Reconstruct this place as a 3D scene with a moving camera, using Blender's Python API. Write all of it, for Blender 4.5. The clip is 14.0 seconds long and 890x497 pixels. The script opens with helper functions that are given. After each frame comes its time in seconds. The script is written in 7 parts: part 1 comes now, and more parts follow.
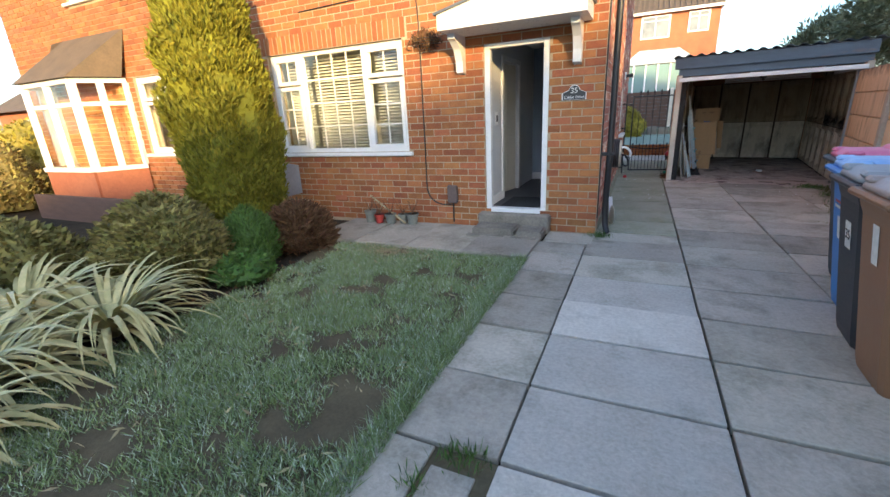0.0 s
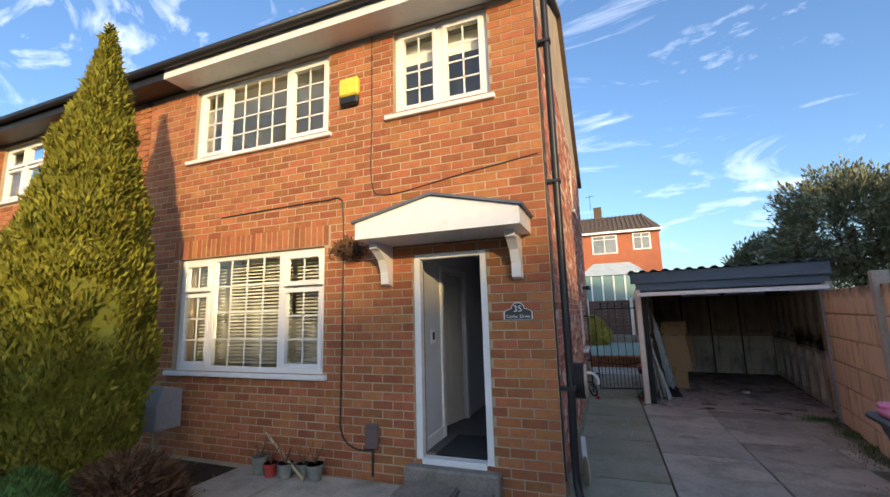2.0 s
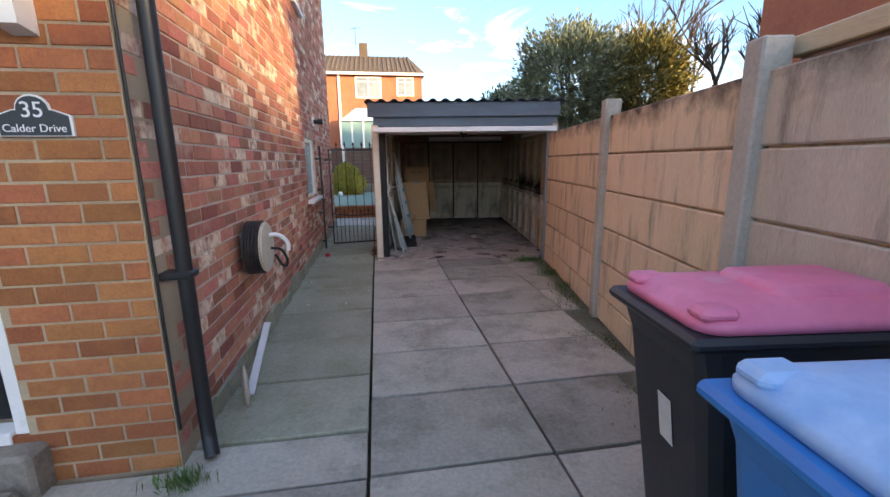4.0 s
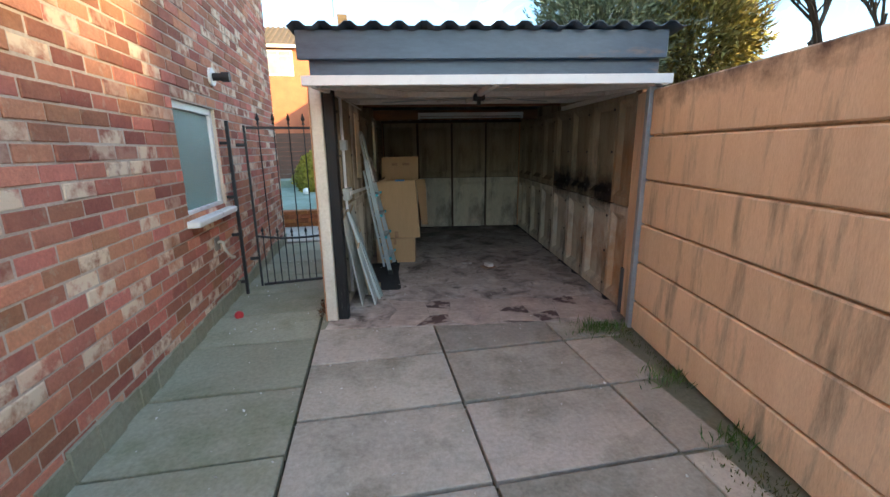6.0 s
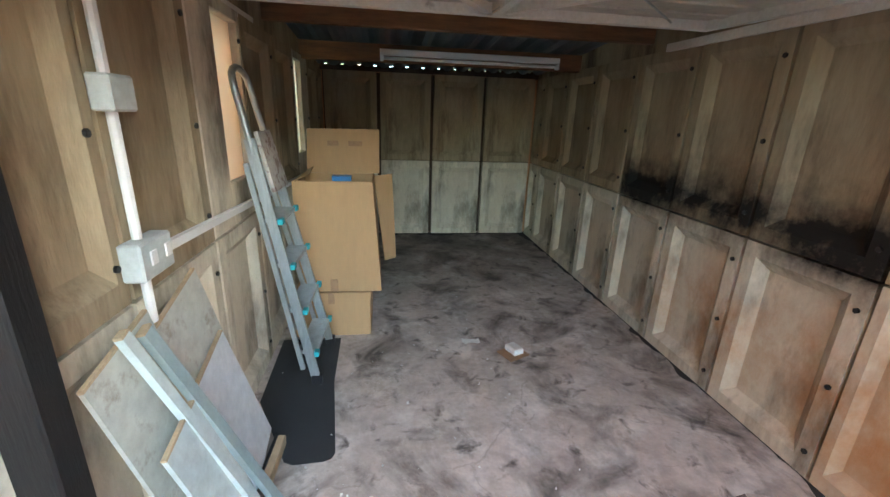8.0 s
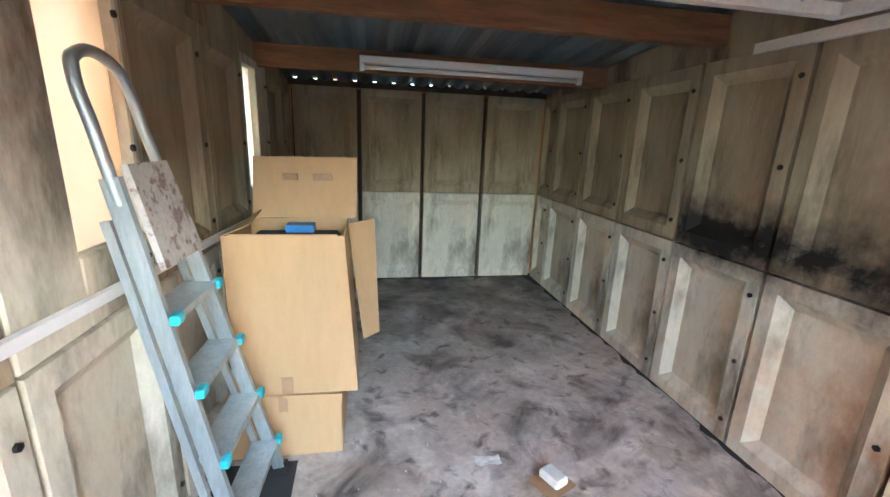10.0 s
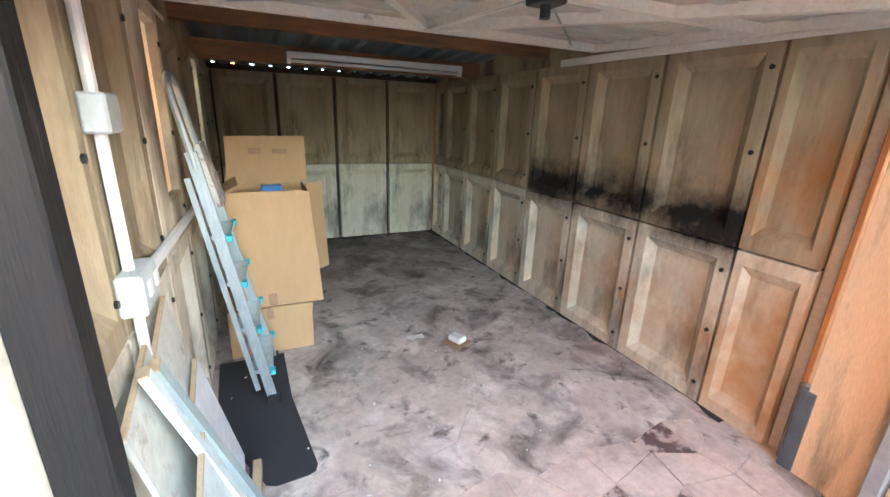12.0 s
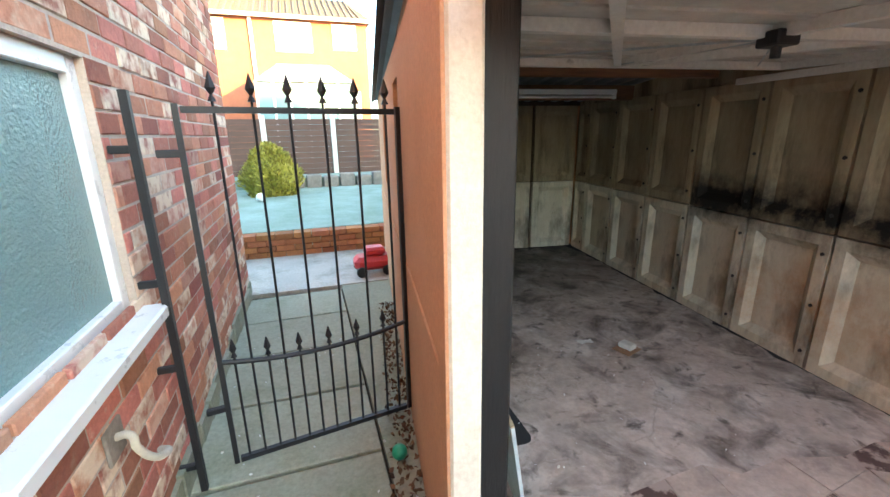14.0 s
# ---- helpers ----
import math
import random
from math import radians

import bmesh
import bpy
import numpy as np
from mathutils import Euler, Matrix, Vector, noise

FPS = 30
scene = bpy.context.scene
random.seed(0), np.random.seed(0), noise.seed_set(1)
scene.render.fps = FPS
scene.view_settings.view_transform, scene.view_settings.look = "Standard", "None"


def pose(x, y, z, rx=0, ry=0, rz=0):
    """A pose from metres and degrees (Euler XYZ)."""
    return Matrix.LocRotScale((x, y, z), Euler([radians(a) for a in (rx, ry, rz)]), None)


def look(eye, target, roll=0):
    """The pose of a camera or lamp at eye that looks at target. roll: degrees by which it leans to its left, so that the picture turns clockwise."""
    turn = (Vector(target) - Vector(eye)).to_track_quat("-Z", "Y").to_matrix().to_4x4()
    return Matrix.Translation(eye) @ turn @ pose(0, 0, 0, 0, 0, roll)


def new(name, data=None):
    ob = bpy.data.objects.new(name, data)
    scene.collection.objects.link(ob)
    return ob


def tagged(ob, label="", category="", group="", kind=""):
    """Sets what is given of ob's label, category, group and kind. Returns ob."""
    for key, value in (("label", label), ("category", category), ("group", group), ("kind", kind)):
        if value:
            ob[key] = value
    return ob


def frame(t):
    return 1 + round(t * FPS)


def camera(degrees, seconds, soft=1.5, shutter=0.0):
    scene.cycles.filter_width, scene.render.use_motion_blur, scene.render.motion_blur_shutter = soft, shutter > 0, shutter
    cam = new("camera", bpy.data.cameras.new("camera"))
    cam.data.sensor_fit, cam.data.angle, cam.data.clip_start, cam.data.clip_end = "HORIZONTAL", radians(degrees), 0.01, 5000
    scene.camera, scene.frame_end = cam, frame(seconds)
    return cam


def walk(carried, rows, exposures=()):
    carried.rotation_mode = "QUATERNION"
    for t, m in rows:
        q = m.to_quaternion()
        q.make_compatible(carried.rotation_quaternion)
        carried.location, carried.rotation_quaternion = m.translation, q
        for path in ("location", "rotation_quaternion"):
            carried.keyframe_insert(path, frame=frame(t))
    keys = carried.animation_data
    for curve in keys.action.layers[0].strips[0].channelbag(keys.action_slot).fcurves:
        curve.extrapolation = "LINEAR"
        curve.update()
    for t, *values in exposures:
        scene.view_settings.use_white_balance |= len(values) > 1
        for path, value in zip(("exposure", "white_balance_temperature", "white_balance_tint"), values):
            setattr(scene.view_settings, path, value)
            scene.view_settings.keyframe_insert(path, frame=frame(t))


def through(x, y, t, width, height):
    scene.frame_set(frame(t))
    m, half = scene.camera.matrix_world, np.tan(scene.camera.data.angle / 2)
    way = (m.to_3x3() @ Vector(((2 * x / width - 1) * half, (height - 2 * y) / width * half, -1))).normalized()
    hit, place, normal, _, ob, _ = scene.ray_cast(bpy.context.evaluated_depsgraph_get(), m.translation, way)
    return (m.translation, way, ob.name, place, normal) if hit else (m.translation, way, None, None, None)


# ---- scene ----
cam = camera(94.1, 14.0)
PATH = [
    (0, (1.199, -4.915, 1.494), (0.39, -3.191, 0.883), -2.9),
    (0.5, (1.205, -4.681, 1.501), (0.951, -2.787, 0.912), -2.5),
    (0.6, (1.211, -4.622, 1.480), (1.004, -2.712, 0.923), -2.2),
    (1, (1.278, -4.357, 1.536), (1.005, -2.406, 1.188), -1.0),
    (1.5, (1.277, -3.999, 1.547), (0.731, -2.076, 1.518), -1.0),
    (2, (1.25, -3.606, 1.665), (0.55, -1.758, 1.977), -1.6),
    (2.5, (1.352, -3.262, 1.668), (0.724, -1.374, 1.873), -2.8),
    (2.7, (1.424, -3.102, 1.62), (0.99, -1.15, 1.583), -2.9),
    (3, (1.564, -2.817, 1.498), (1.481, -0.845, 1.176), -1.6),
    (3.5, (1.678, -2.239, 1.49), (1.927, -0.301, 1.063), -0.7),
    (3.7, (1.737, -2.01, 1.486), (2.03, -0.075, 1.075), -0.6),
    (5.8, (2.134, 1.028, 1.443), (2.471, 2.943, 0.974), -0.7),
    (6, (2.179, 1.282, 1.445), (2.53, 3.196, 0.98), -0.8),
    (6.5, (2.306, 1.963, 1.453), (2.695, 3.87, 0.991), -0.7),
    (7, (2.368, 2.636, 1.504), (2.805, 4.527, 1.023), 0.1),
    (7.5, (2.48, 3.289, 1.536), (2.92, 5.172, 1.022), 0.2),
    (8, (2.501, 3.958, 1.469), (3.033, 5.786, 0.857), 2.0),
    (8.2, (2.51, 4.214, 1.433), (3.113, 6.041, 0.886), 3.2),
    (10.3, (2.649, 4.817, 1.46), (3.264, 6.653, 0.959), 2.0),
    (10.5, (2.593, 4.766, 1.457), (3.247, 6.589, 0.958), 2.5),
    (11, (2.505, 4.527, 1.457), (3.272, 6.301, 0.944), 3.0),
    (11.5, (2.378, 4.208, 1.488), (3.284, 5.894, 0.908), 3.2),
    (12, (2.128, 3.984, 1.512), (3.158, 5.589, 0.909), 2.0),
    (12.5, (2.014, 3.775, 1.581), (3.003, 5.423, 1.027), 1.2),
    (13, (1.943, 3.642, 1.618), (2.823, 5.363, 1.101), 0.4),
    (13.5, (1.662, 3.701, 1.601), (2.42, 5.484, 1.103), 0.0),
    (14, (1.472, 3.881, 1.57), (2.073, 5.714, 1.04), -0.9),
]
EXPOSURES = [(0.0, 2.72, 6500, 11), (0.9, 2.5, 6600, 13), (1.5, 2.15, 6450, 13), (2.0, 1.72, 6150, 13), (2.5, 1.6, 6050, 14), (3.0, 1.8, 6200, 15), (3.7, 2.45, 6600, 15), (5.8, 3.2, 6600, 2), (6.5, 3.4, 6600, 1), (7.0, 3.6, 6700, 0),
             (7.5, 4.2, 6700, -1), (8.2, 5.1, 6700, -1), (10.3, 5.95, 6250, 2), (11.5, 5.85, 6300, 2), (12.3, 5.52, 6750, 2), (13.0, 5.22, 6750, 0), (13.5, 5.0, 6800, -2), (14.0, 4.45, 6950, 1)]
walk(cam, [(t, look(eye, target, roll)) for t, eye, target, roll in PATH], EXPOSURES)


E_SUN, A_SUN = radians(11), radians(36)
TO_SUN = Vector((math.sin(A_SUN) * math.cos(E_SUN), -math.cos(A_SUN) * math.cos(E_SUN), math.sin(E_SUN)))

# ---- world and sun ----
world = bpy.data.worlds.new("sky")
scene.world = world
world.use_nodes = True
wn, wl = world.node_tree.nodes, world.node_tree.links
wn.clear()
sky = wn.new("ShaderNodeTexSky")
sky.sky_type, sky.sun_disc = "NISHITA", False
sky.sun_elevation, sky.sun_rotation = E_SUN, math.pi - A_SUN
sky.altitude, sky.air_density, sky.dust_density, sky.ozone_density = 50, 1.0, 1.8, 3.0
geo = wn.new("ShaderNodeTexCoord")
mapn = wn.new("ShaderNodeMapping")
mapn.inputs["Rotation"].default_value = (0, 0, radians(-32))
mapn.inputs["Scale"].default_value = (1.1, 5.0, 6.0)
cl1 = wn.new("ShaderNodeTexNoise")
cl1.inputs["Scale"].default_value, cl1.inputs["Detail"].default_value, cl1.inputs["Roughness"].default_value = 1.7, 9, 0.62
cl1.inputs["Distortion"].default_value = 0.9
ramp = wn.new("ShaderNodeValToRGB")
ramp.color_ramp.elements[0].position, ramp.color_ramp.elements[1].position = 0.53, 0.86
mixc = wn.new("ShaderNodeMixRGB")
mixc.inputs[2].default_value = (6.5, 6.6, 6.9, 1)
bg = wn.new("ShaderNodeBackground")
bg.inputs["Strength"].default_value = 0.10
wout = wn.new("ShaderNodeOutputWorld")
wl.new(geo.outputs["Generated"], mapn.inputs["Vector"])
wl.new(mapn.outputs["Vector"], cl1.inputs["Vector"])
wl.new(cl1.outputs["Fac"], ramp.inputs["Fac"])
wl.new(ramp.outputs["Color"], mixc.inputs["Fac"])
wl.new(sky.outputs["Color"], mixc.inputs[1])
wl.new(mixc.outputs["Color"], bg.inputs["Color"])
wl.new(bg.outputs["Background"], wout.inputs["Surface"])

sun = new("sun", bpy.data.lights.new("sun", "SUN"))
sun.data.energy, sun.data.angle, sun.data.color = 1.6, radians(1.6), (1.0, 0.70, 0.31)
sun.matrix_world = look(TO_SUN * 60, (0, 0, 0))


# ---- materials ----
def material(name, color, dark=None, rough=0.7, metal=0.0, grain=25.0, blotch=2.0, mix=0.5, bump=0.15, spread=0.0,
             rand="", stretch=(1, 1, 1), streak=0.0, spec=0.5, stain=None, stain_at=(0.55, 0.75), stain_scale=1.0, grain_amt=0.25, bump_scale=None, pale=None, pale_share=0.0):
    """Colour with blotches between two tones, fine grain, an optional third stain tone, optional shift per piece."""
    m = bpy.data.materials.new(name)
    m.use_nodes = True
    n, l = m.node_tree.nodes, m.node_tree.links
    b = n["Principled BSDF"]
    b.inputs["Roughness"].default_value, b.inputs["Metallic"].default_value = rough, metal
    b.inputs["Specular IOR Level"].default_value = spec
    tc = n.new("ShaderNodeTexCoord")
    mp = n.new("ShaderNodeMapping")
    mp.inputs["Scale"].default_value = stretch
    l.new(tc.outputs["Object"], mp.inputs["Vector"])
    vec = mp.outputs["Vector"]
    if rand:
        src = n.new("ShaderNodeObjectInfo") if rand == "object" else n.new("ShaderNodeNewGeometry")
        rnd = src.outputs["Random"] if rand == "object" else src.outputs["Random Per Island"]
        sc = n.new("ShaderNodeVectorMath")
        sc.operation = "ADD"
        mul = n.new("ShaderNodeMath")
        mul.operation, mul.inputs[1].default_value = "MULTIPLY", 37.0
        l.new(rnd, mul.inputs[0])
        l.new(vec, sc.inputs[0])
        l.new(mul.outputs[0], sc.inputs[1])
        vec = sc.outputs[0]

    def noise_node(scale, detail=5.0, roughness=0.6):
        t = n.new("ShaderNodeTexNoise")
        t.inputs["Scale"].default_value, t.inputs["Detail"].default_value, t.inputs["Roughness"].default_value = scale, detail, roughness
        l.new(vec, t.inputs["Vector"])
        return t.outputs["Fac"]

    def ramp_node(src, lo, hi):
        r = n.new("ShaderNodeMapRange")
        r.inputs["From Min"].default_value, r.inputs["From Max"].default_value = lo, hi
        l.new(src, r.inputs["Value"])
        return r.outputs["Result"]

    def blend(fac, a, c, kind="MIX"):
        x = n.new("ShaderNodeMixRGB")
        x.blend_type = kind
        for sock, val in ((x.inputs[0], fac), (x.inputs[1], a), (x.inputs[2], c)):
            if isinstance(val, (tuple, list)):
                sock.default_value = (*val[:3], 1)
            elif isinstance(val, (int, float)):
                sock.default_value = val
            else:
                l.new(val, sock)
        return x.outputs[0]

    dark = dark or tuple(c * 0.6 for c in color)
    col = blend(ramp_node(noise_node(blotch, 4), 0.5 - mix * 0.4, 0.5 + mix * 0.4), dark, color)
    if stain:
        col = blend(ramp_node(noise_node(stain_scale, 6, 0.65), *stain_at), col, stain)
    fine = noise_node(grain, 6, 0.7)
    col = blend(grain_amt, col, blend(ramp_node(fine, 0.3, 0.7), tuple(c * 0.45 for c in color), tuple(min(1, c * 1.5) for c in color)))
    if rand:
        hs = n.new("ShaderNodeHueSaturation")
        r = ramp_node(rnd, 0, 1)
        v = n.new("ShaderNodeMapRange")
        v.inputs["To Min"].default_value, v.inputs["To Max"].default_value = 1 - spread, 1 + spread
        l.new(r, v.inputs["Value"])
        l.new(v.outputs["Result"], hs.inputs["Value"])
        h = n.new("ShaderNodeMapRange")
        h.inputs["To Min"].default_value, h.inputs["To Max"].default_value = 0.5 - spread * 0.04, 0.5 + spread * 0.04
        ml = n.new("ShaderNodeMath")
        ml.operation, ml.inputs[1].default_value = "MULTIPLY", 7.13
        fr = n.new("ShaderNodeMath")
        fr.operation = "FRACT"
        l.new(rnd, ml.inputs[0])
        l.new(ml.outputs[0], fr.inputs[0])
        l.new(fr.outputs[0], h.inputs["Value"])
        l.new(h.outputs["Result"], hs.inputs["Hue"])
        l.new(col, hs.inputs["Color"])
        col = hs.outputs["Color"]
        if pale:
            m2 = n.new("ShaderNodeMath")
            m2.operation, m2.inputs[1].default_value = "MULTIPLY", 23.7
            f2 = n.new("ShaderNodeMath")
            f2.operation = "FRACT"
            l.new(rnd, m2.inputs[0])
            l.new(m2.outputs[0], f2.inputs[0])
            pick = ramp_node(f2.outputs[0], 1 - pale_share, 1 - pale_share * 0.55)
            cover = n.new("ShaderNodeMath")
            cover.operation = "MULTIPLY"
            l.new(pick, cover.inputs[0])
            l.new(ramp_node(noise_node(11, 5, 0.6), 0.36, 0.56), cover.inputs[1])
            col = blend(cover.outputs[0], col, pale)
    l.new(col, b.inputs["Base Color"])
    rr = n.new("ShaderNodeMapRange")
    rr.inputs["To Min"].default_value, rr.inputs["To Max"].default_value = max(0.02, rough - 0.12), min(1, rough + 0.12)
    l.new(fine, rr.inputs["Value"])
    l.new(rr.outputs["Result"], b.inputs["Roughness"])
    if bump:
        bp = n.new("ShaderNodeBump")
        bp.inputs["Strength"].default_value, bp.inputs["Distance"].default_value = bump, 0.01
        l.new(noise_node(bump_scale or grain, 6, 0.65), bp.inputs["Height"])
        l.new(bp.outputs["Normal"], b.inputs["Normal"])
    return m


def glass(name, tint=(0.9, 0.95, 0.95), rough=0.0, bump=0.0, through=1.0):
    m = bpy.data.materials.new(name)
    m.use_nodes = True
    n, l = m.node_tree.nodes, m.node_tree.links
    b = n["Principled BSDF"]
    b.inputs["Base Color"].default_value = (*tint, 1)
    b.inputs["Transmission Weight"].default_value, b.inputs["Roughness"].default_value, b.inputs["IOR"].default_value = through, rough, 1.5
    if bump:
        t = n.new("ShaderNodeTexNoise")
        t.inputs["Scale"].default_value, t.inputs["Detail"].default_value = 60, 3
        bp = n.new("ShaderNodeBump")
        bp.inputs["Strength"].default_value, bp.inputs["Distance"].default_value = bump, 0.01
        l.new(t.outputs["Fac"], bp.inputs["Height"])
        l.new(bp.outputs["Normal"], b.inputs["Normal"])
    return m


BRICK = dict(dark=(0.20, 0.072, 0.045), rough=0.9, grain=70, blotch=9, mix=0.9, bump=0.5, spread=0.24, stain=(0.44, 0.26, 0.135), stain_at=(0.60, 0.82), stain_scale=1.7, spec=0.2)
SIDE = dict(dark=(0.30, 0.125, 0.09), rough=0.92, grain=60, blotch=11, mix=0.9, bump=0.7, spread=0.36, stain=(0.48, 0.36, 0.27), stain_at=(0.58, 0.74), stain_scale=14.0, spec=0.15, pale=(0.76, 0.62, 0.47), pale_share=0.30)
M_BRICK = material("brick_face", (0.42, 0.163, 0.062), rand="object", **BRICK)
M_BRICKS = material("brick_run", (0.42, 0.163, 0.062), rand="island", **BRICK)
M_SBRICK = material("weathered_brick_face", (0.53, 0.225, 0.15), rand="object", **SIDE)
M_SBRICKS = material("weathered_brick_run", (0.53, 0.225, 0.15), rand="island", **SIDE)
M_SMORTAR = material("pale_mortar", (0.62, 0.53, 0.44), (0.38, 0.30, 0.25), rough=0.95, grain=60, blotch=5, mix=0.8, bump=0.6, spec=0.1)
M_MORTAR = material("mortar", (0.47, 0.375, 0.26), (0.32, 0.245, 0.17), rough=0.95, grain=120, bump=0.4, spec=0.1)
M_WHITE = material("white_upvc", (0.80, 0.80, 0.79), (0.74, 0.74, 0.73), rough=0.3, grain=12, grain_amt=0.05, bump=0.02)
M_PAINT = material("white_paint", (0.80, 0.80, 0.80), (0.75, 0.75, 0.75), rough=0.6, grain=40, grain_amt=0.06, bump=0.04)
M_WALLIN = material("hall_wall", (0.62, 0.63, 0.64), (0.56, 0.57, 0.59), rough=0.7, grain=40, grain_amt=0.06, bump=0.04)
M_GREYWALL = material("hall_grey_wall", (0.36, 0.42, 0.50), (0.33, 0.38, 0.46), rough=0.7, grain=40, grain_amt=0.06, bump=0.04)
M_GLASS = glass("window_glass")
M_FROST = glass("frosted_glass", (0.30, 0.50, 0.50), 0.16, 0.7, 0.45)
M_BLACK = material("black_plastic", (0.018, 0.018, 0.02), (0.012, 0.012, 0.013), rough=0.45, grain=30, bump=0.05)
M_IRON = material("black_iron", (0.013, 0.013, 0.015), (0.008, 0.008, 0.009), rough=0.5, grain=60, bump=0.2, stain=(0.05, 0.03, 0.02), stain_at=(0.70, 0.8), stain_scale=9)
M_SLAB = material("paving_slab", (0.51, 0.465, 0.385), (0.30, 0.265, 0.22), rough=0.93, grain_amt=0.27, grain=38, blotch=1.4, mix=0.9, bump=0.75, rand="object", spread=0.2, stain=(0.19, 0.175, 0.13), stain_at=(0.47, 0.68), stain_scale=2.6, spec=0.15)
M_SLABG = material("mossy_slab", (0.38, 0.37, 0.28), (0.22, 0.22, 0.16), rough=0.93, grain_amt=0.27, grain=38, blotch=1.6, mix=0.9, bump=0.75, rand="object", spread=0.16, stain=(0.17, 0.19, 0.11), stain_at=(0.50, 0.75), stain_scale=2.6, spec=0.15)
M_SLABF = material("frosty_slab", (0.60, 0.565, 0.50), (0.41, 0.37, 0.31), rough=0.93, grain_amt=0.27, grain=38, blotch=2.2, mix=0.7, bump=0.75, rand="object", spread=0.14, stain=(0.28, 0.26, 0.21), stain_at=(0.55, 0.78), stain_scale=2.6, spec=0.15)
M_CREAMGLASS = bpy.data.materials.new("cream_obscure_glazing")
M_CREAMGLASS.use_nodes = True
_n, _l = M_CREAMGLASS.node_tree.nodes, M_CREAMGLASS.node_tree.links
_t = _n.new("ShaderNodeBsdfTranslucent")
_t.inputs["Color"].default_value = (0.95, 0.90, 0.72, 1)
_l.new(_t.outputs[0], _n["Material Output"].inputs["Surface"])
M_GROUND = material("earth", (0.065, 0.052, 0.036), (0.03, 0.024, 0.017), rough=1.0, grain=45, blotch=3, bump=0.8, spec=0.05)
M_CONC = material("garage_concrete", (0.78, 0.72, 0.60), (0.46, 0.39, 0.28), rough=0.92, grain=35, blotch=1.7, mix=0.9, bump=0.3, stretch=(1, 1, 0.4), grain_amt=0.15, stain=(0.13, 0.10, 0.07), stain_at=(0.48, 0.66), stain_scale=2.6, spec=0.15)
M_GFLOOR = material("garage_floor", (0.58, 0.485, 0.42), (0.29, 0.24, 0.205), rough=0.8, grain=22, blotch=2.4, mix=0.6, bump=0.6, stain=(0.72, 0.65, 0.59), stain_at=(0.50, 0.70), stain_scale=3.1, spec=0.3)
M_FENCE = material("fence_concrete", (0.82, 0.59, 0.40), (0.64, 0.42, 0.27), rough=0.92, grain=40, blotch=1.6, mix=0.9, bump=0.3, stretch=(5, 5, 0.7), stain=(0.23, 0.17, 0.125), stain_at=(0.52, 0.70), stain_scale=1.7, rand="object", spread=0.08, spec=0.15)
M_POST = material("post_concrete", (0.50, 0.45, 0.38), (0.36, 0.31, 0.25), rough=0.92, grain=40, blotch=3, bump=0.3, stain=(0.12, 0.10, 0.08), stain_at=(0.6, 0.78), spec=0.15)
# Terracotta tone of the outer garage walls and the post's outer edge.
M_RENDERED = material("terracotta_masonry", (0.56, 0.30, 0.17), (0.48, 0.245, 0.13), rough=0.85, grain=60, blotch=2, bump=0.4, spec=0.2)
M_CREAM = material("cream_paint", (0.80, 0.74, 0.62), (0.64, 0.55, 0.43), rough=0.8, grain=50, blotch=4, bump=0.3, spec=0.2)
M_DARKWOOD = material("black_painted_wood", (0.008, 0.008, 0.009), (0.004, 0.004, 0.005), rough=0.6, grain=30, blotch=6, bump=0.4, stretch=(4, 4, 0.35), stain=(0.16, 0.15, 0.15), stain_at=(0.62, 0.70), stain_scale=5)
# The orange stain tone paints in the reflection of the lit brick wall.
M_FASCIA = material("blue_black_fascia", (0.075, 0.12, 0.18), (0.04, 0.065, 0.10), rough=0.35, grain=25, blotch=3, bump=0.1, stretch=(0.5, 2, 2), stain=(0.32, 0.17, 0.09), stain_at=(0.58, 0.70), stain_scale=1.6)
M_SHEET = material("roof_sheet", (0.16, 0.19, 0.22), (0.09, 0.11, 0.13), rough=0.5, metal=0.5, grain=25, blotch=3, bump=0.1)
M_TIMBER = material("roof_timber", (0.27, 0.125, 0.055), (0.12, 0.055, 0.028), rough=0.8, grain=30, blotch=5, bump=0.3, stretch=(0.6, 6, 6), stain=(0.05, 0.03, 0.02), stain_at=(0.50, 0.70), stain_scale=3)
M_DARKFILL = material("dark_brown_timber", (0.07, 0.04, 0.025), (0.03, 0.02, 0.015), rough=0.85, grain=30, blotch=5, bump=0.3)
M_DOORPANEL = material("garage_door_panel", (0.61, 0.58, 0.52), (0.46, 0.42, 0.37), rough=0.5, grain=25, blotch=3, bump=0.1, stain=(0.25, 0.21, 0.17), stain_at=(0.65, 0.8))
M_DOORBAR = material("garage_door_bar", (0.80, 0.77, 0.71), (0.66, 0.61, 0.54), rough=0.5, grain=40, bump=0.1, stain=(0.15, 0.10, 0.07), stain_at=(0.66, 0.8), stain_scale=7)
M_ALU = material("worn_aluminium", (0.50, 0.56, 0.58), (0.34, 0.38, 0.40), rough=0.4, metal=0.6, grain=30, blotch=6, bump=0.1, stretch=(3, 3, 0.5), stain=(0.35, 0.28, 0.22), stain_at=(0.62, 0.75), stain_scale=6)
M_GREYPL = material("grey_plastic", (0.30, 0.32, 0.345), (0.26, 0.28, 0.30), rough=0.5, grain=30, blotch=4, bump=0.05)
M_TILE = material("roof_tile", (0.16, 0.115, 0.075), (0.09, 0.07, 0.05), rough=0.9, grain=25, blotch=3, bump=0.3, rand="island", spread=0.2)
M_FLOORIN = material("hall_floor", (0.10, 0.10, 0.105), (0.06, 0.06, 0.065), rough=0.6, grain=80, bump=0.1)
